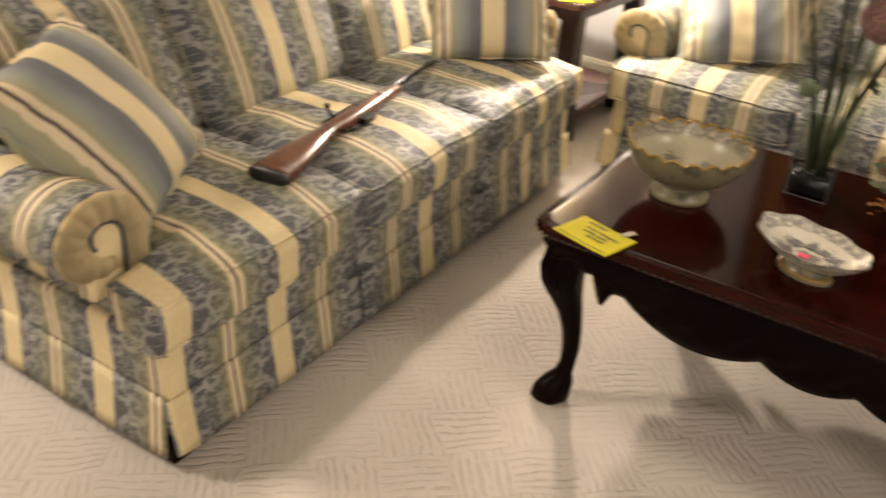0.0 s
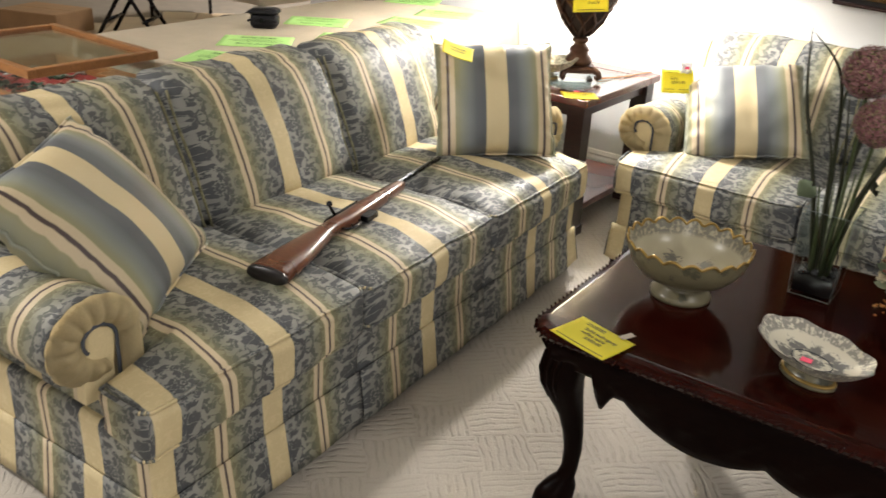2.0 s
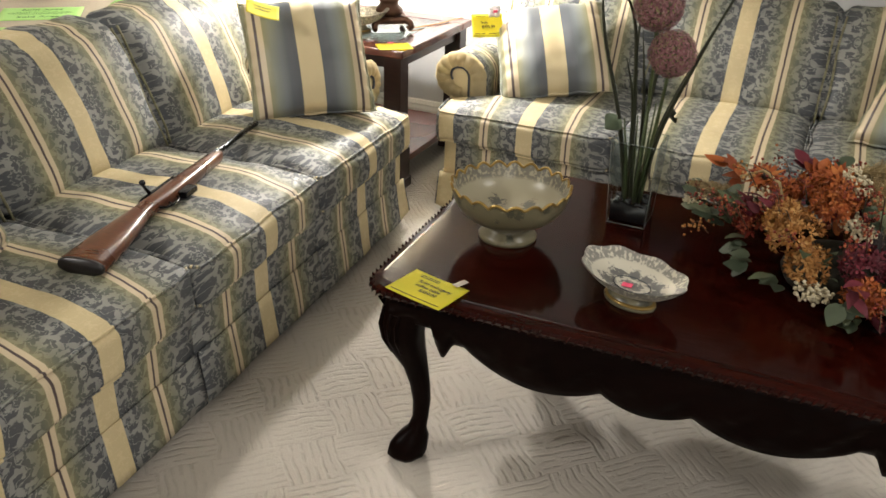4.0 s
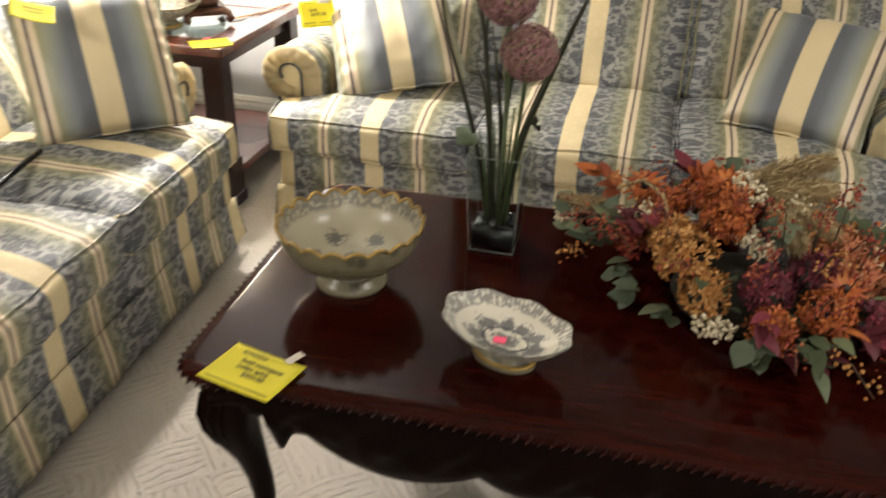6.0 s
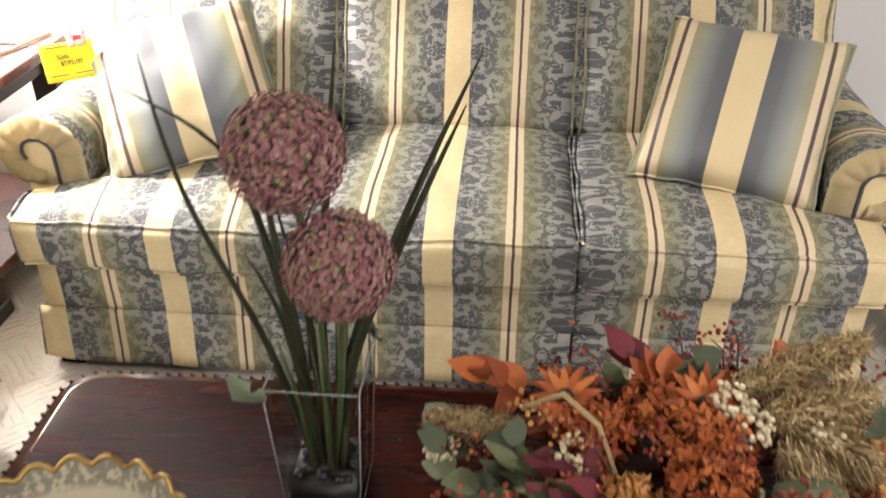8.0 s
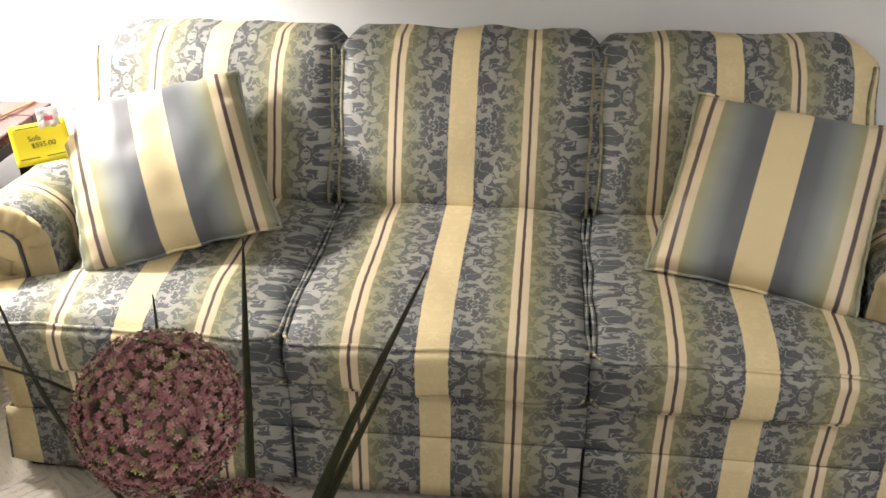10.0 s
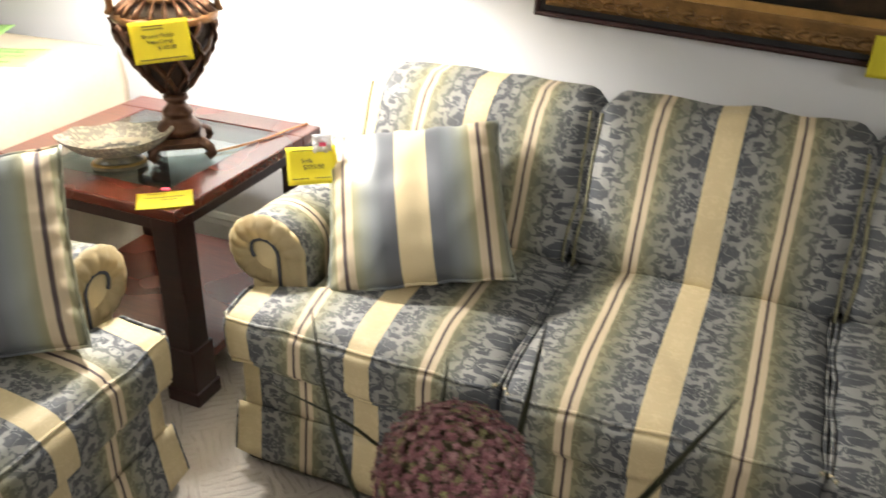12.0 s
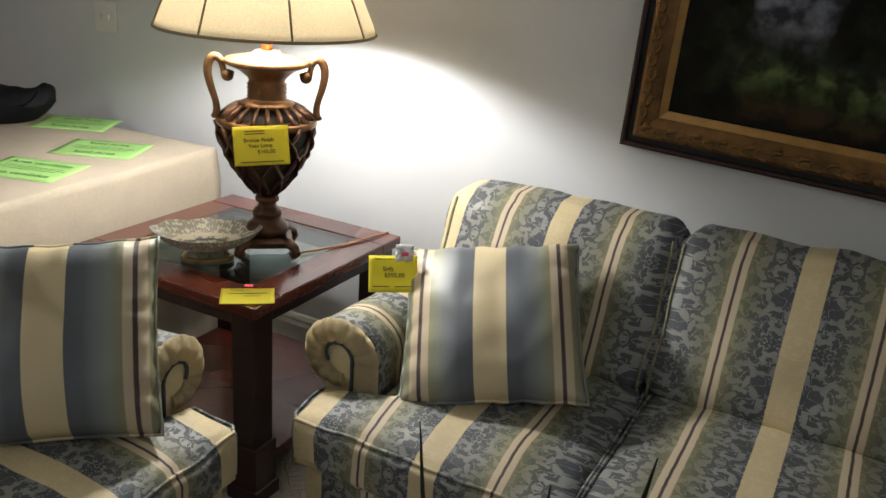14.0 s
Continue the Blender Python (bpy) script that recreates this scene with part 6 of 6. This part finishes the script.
def rifle():
    butt, muzzle = Vector((-1.150, -2.609, 0.500)), Vector((-1.361, -1.600, 0.494))
    way = (muzzle - butt).normalized()
    side = Vector((way.y, -way.x, 0)).normalized()
    m = Matrix((side, way, side.cross(way))).transposed().to_4x4()
    m.translation = butt
    root = thing("rifle", m, "wooden-stocked bolt-action rifle lying across the sofa seat", "rifle")
    part("stock", loft([(0.0, 0.030, 0.058, 0.020), (0.01, 0.030, 0.060, 0.022), (0.12, 0.022, 0.050, 0.023), (0.22, 0.014, 0.036, 0.021), (0.29, 0.006, 0.026, 0.018), (0.34, 0.004, 0.027, 0.018),
                        (0.38, 0.010, 0.030, 0.020), (0.48, 0.008, 0.028, 0.021), (0.62, 0.006, 0.023, 0.019), (0.72, 0.004, 0.018, 0.016), (0.745, 0.003, 0.010, 0.010)], 18), WALNUT, root, "oiled walnut stock")
    part("butt_plate", loft([(-0.008, 0.030, 0.056, 0.019), (0.0005, 0.030, 0.0595, 0.0215)], 18), BLACK_FRAME, root, "black butt plate")
    part("barrel", loft([(0.50, -0.014, 0.0120, 0.0120), (0.62, -0.014, 0.0105, 0.0105), (0.90, -0.014, 0.0085, 0.0085), (1.045, -0.014, 0.0078, 0.0078)], 14), STEEL, root, "blued steel barrel")
    part("receiver", loft([(0.33, -0.014, 0.012, 0.013), (0.345, -0.016, 0.015, 0.0165), (0.51, -0.016, 0.015, 0.0165), (0.52, -0.014, 0.012, 0.012)], 14), STEEL, root, "steel receiver")
    part("bolt_handle", tube([(-0.018, 0.38, 0.014), (-0.028, 0.376, 0.030), (-0.030, 0.370, 0.044)], [0.005, 0.004, 0.0045], 8), STEEL, root)
    knob = bmesh.new()
    bmesh.ops.create_icosphere(knob, subdivisions=2, radius=0.009)
    part("bolt_knob", knob, STEEL, root, at=pose(-0.030, 0.369, 0.048))
    part("rear_sight", box(-0.036, -0.026, 0.50, 0.53, -0.005, 0.005, 0.001), STEEL, root, smooth=False)
    part("front_sight", box(-0.032, -0.020, 1.015, 1.035, -0.0025, 0.0025, 0.0005), STEEL, root, smooth=False)
    guard = [(0.028, 0.335, 0), (0.048, 0.345, 0), (0.056, 0.365, 0), (0.056, 0.395, 0), (0.044, 0.412, 0), (0.030, 0.418, 0)]
    part("trigger_guard", tube(guard, 0.0032, 6), STEEL, root)
    part("trigger", tube([(0.026, 0.372, 0), (0.040, 0.374, 0), (0.047, 0.368, 0)], [0.003, 0.0026, 0.0018], 6), STEEL, root)
    part("magazine", box(0.030, 0.062, 0.425, 0.485, -0.009, 0.009, 0.002), STEEL, root, "flat steel magazine", smooth=False)
    return root


rifle()


# ---------------------------------------------------------------- cloth-covered tables
def draped_table(name, x0, x1, y0, y1, z, label, seed, hem=0.03, turn=0.0):
    root = thing(name, pose((x0 + x1) / 2, (y0 + y1) / 2, 0, 0, 0, turn), label, "table", "cloth-covered display tables")
    hx, hy = (x1 - x0) / 2, (y1 - y0) / 2
    outline = []
    for (ax, ay), (bx, by) in zip([(-hx, -hy), (hx, -hy), (hx, hy), (-hx, hy)], [(hx, -hy), (hx, hy), (-hx, hy), (-hx, -hy)]):
        n = max(10, int(math.dist((ax, ay), (bx, by)) / 0.03))
        outline += [(ax + (bx - ax) * k / n, ay + (by - ay) * k / n) for k in range(n)]
    bm = bmesh.new()
    rings = []
    levels = [(z, 0.0, 0.985), (z - 0.004, 0.004, 1.0), (z - 0.03, 0.010, 1.0)] + [(z - 0.03 - (z - 0.03 - hem) * k / 7, 0.010 + 0.050 * k / 7, 1.0) for k in range(1, 8)]
    for zz, out, shrink in levels:
        ring = []
        run = 0.0
        for i, (x, y) in enumerate(outline):
            run += 0.03
            fold = out * (0.55 + 0.75 * noise.noise(Vector((run * 5.5, seed, zz * 0.6))) + 0.25 * noise.noise(Vector((run * 14, seed + 3, zz))))
            fold += 0.010 * noise.noise(Vector((run * 3.0 + zz * 7, zz * 5, seed + 9))) * min(1.0, (z - zz) * 8)
            dx = (1 if x > 0 else -1) if abs(abs(x) - hx) < 1e-5 else 0
            dy = (1 if y > 0 else -1) if abs(abs(y) - hy) < 1e-5 else 0
            ring.append(bm.verts.new((x * shrink + dx * fold, y * shrink + dy * min(fold * 0.75, 0.060), zz)))
        rings.append(ring)
    for p, q in zip(rings, rings[1:]):
        for i in range(len(p)):
            j = (i + 1) % len(p)
            bm.faces.new((p[j], p[i], q[i], q[j]))
    bm.faces.new(rings[0])
    bmesh.ops.recalc_face_normals(bm, faces=bm.faces[:])
    part("tablecloth", bm, LINEN, root, "beige cloth hanging in folds")
    for sx in (-1, 1):
        for sy in (-1, 1):
            part("leg", lathe([(0.016, 0.0), (0.016, z - 0.03)], 10), STEEL, root, at=pose(sx * (hx - 0.08), sy * (hy - 0.08), 0))
    part("tabletop", box(-hx + 0.015, hx - 0.015, -hy + 0.015, hy - 0.015, z - 0.03, z - 0.006), OAK, root, smooth=False)
    return root


CLOTH_Z = 0.74
draped_table("display_table", -2.848, -1.978, -2.03, -0.13, CLOTH_Z, "long table under a beige cloth against the wall", 1.0, turn=2.6)
draped_table("case_table", -2.86, -2.14, -2.66, -2.12, 0.60, "small table under a tan cloth carrying a display case", 6.0)


def sold_sign(x, y, turn, words):
    card(pose(x, y, CLOTH_Z + 0.001, 0, 0, turn), 0.279, 0.216,
         [(words, 0.036, 0.0, 0.060), (None, 0.20, 0.0, 0.020), (None, 0.22, 0.0, 0.004), (None, 0.18, 0.0, -0.012), (words, 0.036, 0.0, -0.060)],
         "lime green paper sign lying on the beige tablecloth", 0.0, GREEN_INK, "paper_sign", GREEN_PAPER)


for x, y, turn, words in ((-2.257, -0.402, 25, "Sold Area"), (-2.210, -0.716, 18, "Area vendidos"), (-2.622, -0.205, 28, "Sold Area"), (-2.316, -1.568, 40, "Sold Area"), (-2.482, -1.057, 35, "Sold Area"),
                          (-2.115, -1.240, 30, "Area vendidos"), (-2.155, -1.865, 25, "Sold Area")):
    sold_sign(x, y, turn, words)

BLACK_LEATHER = plain("black leather", (0.008, 0.008, 0.010), 0.5, vary=0.4, scale=30, bump=0.3, bump_scale=120, spec=0.2)


def purse(x, y):
    root = thing("purse", pose(x, y, CLOTH_Z + 0.001, 0, 0, 35), "small black leather purse with straps and a buckle", "purse")
    part("body", pad(-0.058, 0.058, -0.045, 0.045, 0.0, 0.062, 0.022, 0.004, 10, 3.0, 0.004), BLACK_LEATHER, root)
    part("lid", pad(-0.061, 0.061, -0.048, 0.048, 0.058, 0.078, 0.009, 0.006, 8, 5.0, 0.003), BLACK_LEATHER, root, "flap")
    part("strap", tube([(0.062 * math.cos(math.pi * k / 14), -0.05, 0.03 + 0.012 * math.sin(math.pi * k / 14)) for k in range(15)], 0.005, 6), BLACK_LEATHER, root)
    part("buckle", box(-0.009, 0.009, -0.056, -0.050, 0.028, 0.046, 0.002), STEEL, root, "steel buckle", smooth=False)


purse(-2.519, -1.339)


def handbag():
    """A slouched black bag with a turned-up end."""
    root = thing("handbag", pose(-2.790, -0.335, CLOTH_Z + 0.001, 0, 0, 50), "slouched black handbag lying on the tablecloth", "handbag")
    keys = [(-0.19, 0.045, 0.020), (-0.17, 0.048, 0.050), (-0.10, 0.052, 0.066), (-0.02, 0.046, 0.060), (0.05, 0.050, 0.052), (0.10, 0.068, 0.046), (0.14, 0.090, 0.036), (0.152, 0.108, 0.020), (0.154, 0.112, 0.004)]
    bm = tube([(x, 0.0, z) for x, z, r in keys], [r for x, z, r in keys], 24)
    bmesh.ops.subdivide_edges(bm, edges=bm.edges[:], cuts=1, use_grid_fill=True)
    for v in bm.verts:
        v.co.z *= 1.2
        v.co.x *= 0.85
        v.co += noise.noise_vector(v.co * 14) * 0.012 + noise.noise_vector(v.co * 38) * 0.006
        v.co.z = max(0.0, v.co.z)
    part("body", bm, BLACK_LEATHER, root)
    part("stitching", tube([(0.02 + 0.02 * k, -0.060 + 0.004 * k, 0.070 + 0.005 * k * k) for k in range(5)], 0.003, 6), STEEL, root, "silver clasp")


handbag()


def display_case():
    x0, x1, y0, y1 = -2.79, -2.165, -2.578, -2.125
    hx, hy = (x1 - x0) / 2, (y1 - y0) / 2
    root = thing("display_case", pose((x0 + x1) / 2, (y0 + y1) / 2, 0.601), "oak display case with a glass lid full of jewellery", "display case")
    bm = bmesh.new()
    t = 0.035
    for a0, a1, b0, b1 in ((-hx, hx, -hy, -hy + t), (-hx, hx, hy - t, hy), (-hx, -hx + t, -hy + t, hy - t), (hx - t, hx, -hy + t, hy - t)):
        box(a0, a1, b0, b1, 0.0, 0.095, 0.004, 2, bm)
    part("tray", bm, OAK, root, "oak tray frame", smooth=False)
    part("tray_floor", box(-hx + t, hx - t, -hy + t, hy - t, 0.0, 0.055), plain("red felt lining", (0.30, 0.035, 0.030), 0.95, vary=0.3, scale=30), root, "red felt lining", smooth=False)
    for sx in (-1, 1):
        g1 = part("glass_side", box(sx * (hx - 0.012) - 0.002, sx * (hx - 0.012) + 0.002, -hy + 0.01, hy - 0.01, 0.095, 0.172), GLASS, root, smooth=False)
        g2 = part("glass_side", box(-hx + 0.015, hx - 0.015, sx * (hy - 0.012) - 0.002, sx * (hy - 0.012) + 0.002, 0.095, 0.172), GLASS, root, smooth=False)
        g1.visible_shadow = g2.visible_shadow = False
    bm = bmesh.new()
    w = 0.030
    for a0, a1, b0, b1 in ((-hx, hx, -hy, -hy + w), (-hx, hx, hy - w, hy), (-hx, -hx + w, -hy + w, hy - w), (hx - w, hx, -hy + w, hy - w)):
        box(a0, a1, b0, b1, 0.172, 0.200, 0.004, 2, bm)
    lid = part("lid", bm, OAK, root, "oak lid frame", smooth=False)
    pane = part("pane", box(-hx + w, hx - w, -hy + w, hy - w, 0.186, 0.190), GLASS, lid, "glass lid pane", smooth=False)
    pane.visible_shadow = False
    rng = random.Random(9)
    tones = [plain("jade beads", (0.03, 0.07, 0.045), 0.35), plain("tarnished silver", (0.35, 0.34, 0.32), 0.35, 0.8), plain("coral beads", (0.35, 0.06, 0.05), 0.4), plain("black beads", (0.015, 0.015, 0.02), 0.3)]
    for k in range(26):
        c = Vector((rng.uniform(-hx + 0.08, hx - 0.08), rng.uniform(-hy + 0.08, hy - 0.08), 0.062))
        r = rng.uniform(0.022, 0.045)
        pts = [c + Vector((r * math.cos(a) * (1 + 0.3 * math.sin(3 * a + k)), r * math.sin(a), 0.004 * math.sin(5 * a))) for a in (2 * math.pi * i / 20 for i in range(20))]
        necklace = tagged(part("necklace", tube(pts, rng.uniform(0.004, 0.007), 6, True), tones[k % 4]), "coiled bead necklace on the red felt", "necklace", "necklaces in the case")
        necklace.matrix_world = root.matrix_world.copy()
    small = thing("jewel_box", pose(-2.25, -2.22, 0.6575, 0, 0, 8), "small pale box with a wood-framed lid", "box")
    part("body", box(-0.07, 0.07, -0.04, 0.04, 0.0, 0.05, 0.003), plain("pale silver card", (0.45, 0.43, 0.40), 0.4), small, smooth=False)
    part("lid", box(-0.072, 0.072, -0.042, 0.042, 0.05, 0.062, 0.003), OAK, small, "wood-framed lid", smooth=False)


display_case()


# ---------------------------------------------------------------- wall switch and the far room
def switch_plate():
    root = thing("wall_switch", pose(-2.660, -0.002, 1.122), "white double switch plate on the grey wall", "switch")
    part("plate", box(-0.060, 0.060, -0.006, 0.0, -0.058, 0.058, 0.003), TRIM_PAINT, root, smooth=False)
    for x in (-0.023, 0.023):
        part("toggle", box(x - 0.005, x + 0.005, -0.016, -0.006, -0.010, 0.012, 0.002), TRIM_PAINT, root, smooth=False)


switch_plate()


def folding_stand(x, y):
    root = thing("folding_stand", pose(x, y, 0, 0, 0, 35), "black folding stand with crossed legs on the tile floor", "stand")
    for py in (-0.18, 0.18):
        part("leg", tube([(-0.24, py, 0.012), (0.24, py, 0.80)], 0.016, 8), STEEL, root)
        part("leg", tube([(0.24, py * 0.9, 0.012), (-0.24, py * 0.9, 0.80)], 0.016, 8), STEEL, root)
    for px, z in ((-0.24, 0.80), (0.24, 0.80), (-0.15, 0.16), (0.15, 0.16)):
        part("crossbar", tube([(px, -0.20, z), (px, 0.20, z)], 0.014, 8), STEEL, root)
    part("tray", box(-0.28, 0.28, -0.22, 0.22, 0.812, 0.835, 0.005), CHERRY_DARK, root, smooth=False)


folding_stand(-5.81, 0.22)
CARD_BROWN = plain("brown cardboard", (0.26, 0.15, 0.07), 0.85, vary=0.15, scale=7)


def carton(x, y, turn, w, d, h):
    root = thing("carton", pose(x, y, 0, 0, 0, turn), "closed brown cardboard carton on the tile floor", "carton")
    part("box_body", box(-w, w, -d, d, 0, h, 0.004), CARD_BROWN, root, smooth=False)
    part("flap", box(-w + 0.004, w - 0.004, -d + 0.004, -0.003, h, h + 0.005), CARD_BROWN, root, smooth=False)
    part("flap", box(-w + 0.004, w - 0.004, 0.003, d - 0.004, h, h + 0.005), CARD_BROWN, root, smooth=False)


carton(-6.48, -0.14, 20, 0.28, 0.22, 0.17)
draped_table("far_table", -6.45, -4.85, 0.70, 1.50, 0.74, "far table under a tan cloth in the next room", 12.0, 0.34)


def floor_bag(x, y):
    root = thing("duffel_bag", pose(x, y, 0, 0, 0, 60), "black duffel bag lying on the tile floor", "bag")
    part("body", pad(-0.32, 0.32, -0.16, 0.16, 0.0, 0.30, 0.10, 0.02, 12, 8.0, 0.02), BLACK_LEATHER, root)
    part("handle", tube([(-0.12 + 0.24 * k / 10, 0, 0.30 + 0.07 * math.sin(math.pi * k / 10)) for k in range(11)], 0.010, 6), BLACK_LEATHER, root)


floor_bag(-4.61, 0.44)


# ---------------------------------------------------------------- floor tiles, laid on the diagonal
def tiles():
    size, gap = 0.33, 0.006
    floor = bpy.data.objects["subfloor"]
    half = (size - gap) / 2
    bm = stack([(rounded_rect(half, half, 0.004, 1), -0.006), (rounded_rect(half, half, 0.004, 1), -0.001), (rounded_rect(half - 0.003, half - 0.003, 0.003, 1), 0.0)])
    mesh = bpy.data.meshes.new("floor_tile")
    bm.normal_update()
    bm.to_mesh(mesh)
    bm.free()
    mesh.materials.append(TILE)
    for i in range(-18, 19):
        for j in range(-18, 19):
            x = -4.6 + (i + j) * size * 0.7071
            y = -1.2 + (i - j) * size * 0.7071
            if -6.6 < x < EDGE + 0.22 and -3.9 < y < 1.4 and not (y > -0.25 and x > -3.85):
                data = mesh
                if x > EDGE - 0.235:
                    cut = bmesh.new()
                    cut.from_mesh(mesh)
                    reach = (EDGE - x) * 0.7071
                    bmesh.ops.bisect_plane(cut, geom=cut.verts[:] + cut.edges[:] + cut.faces[:], plane_co=(reach, -reach, 0), plane_no=(0.7071, -0.7071, 0), clear_outer=True)
                    if not cut.faces:
                        cut.free()
                        continue
                    data = bpy.data.meshes.new("floor_tile")
                    cut.to_mesh(data)
                    data.materials.append(TILE)
                    cut.free()
                ob = new("floor_tile", data)
                ob.parent = floor
                ob.matrix_local = pose(x, y, 0, 0, 0, 45)


tiles()
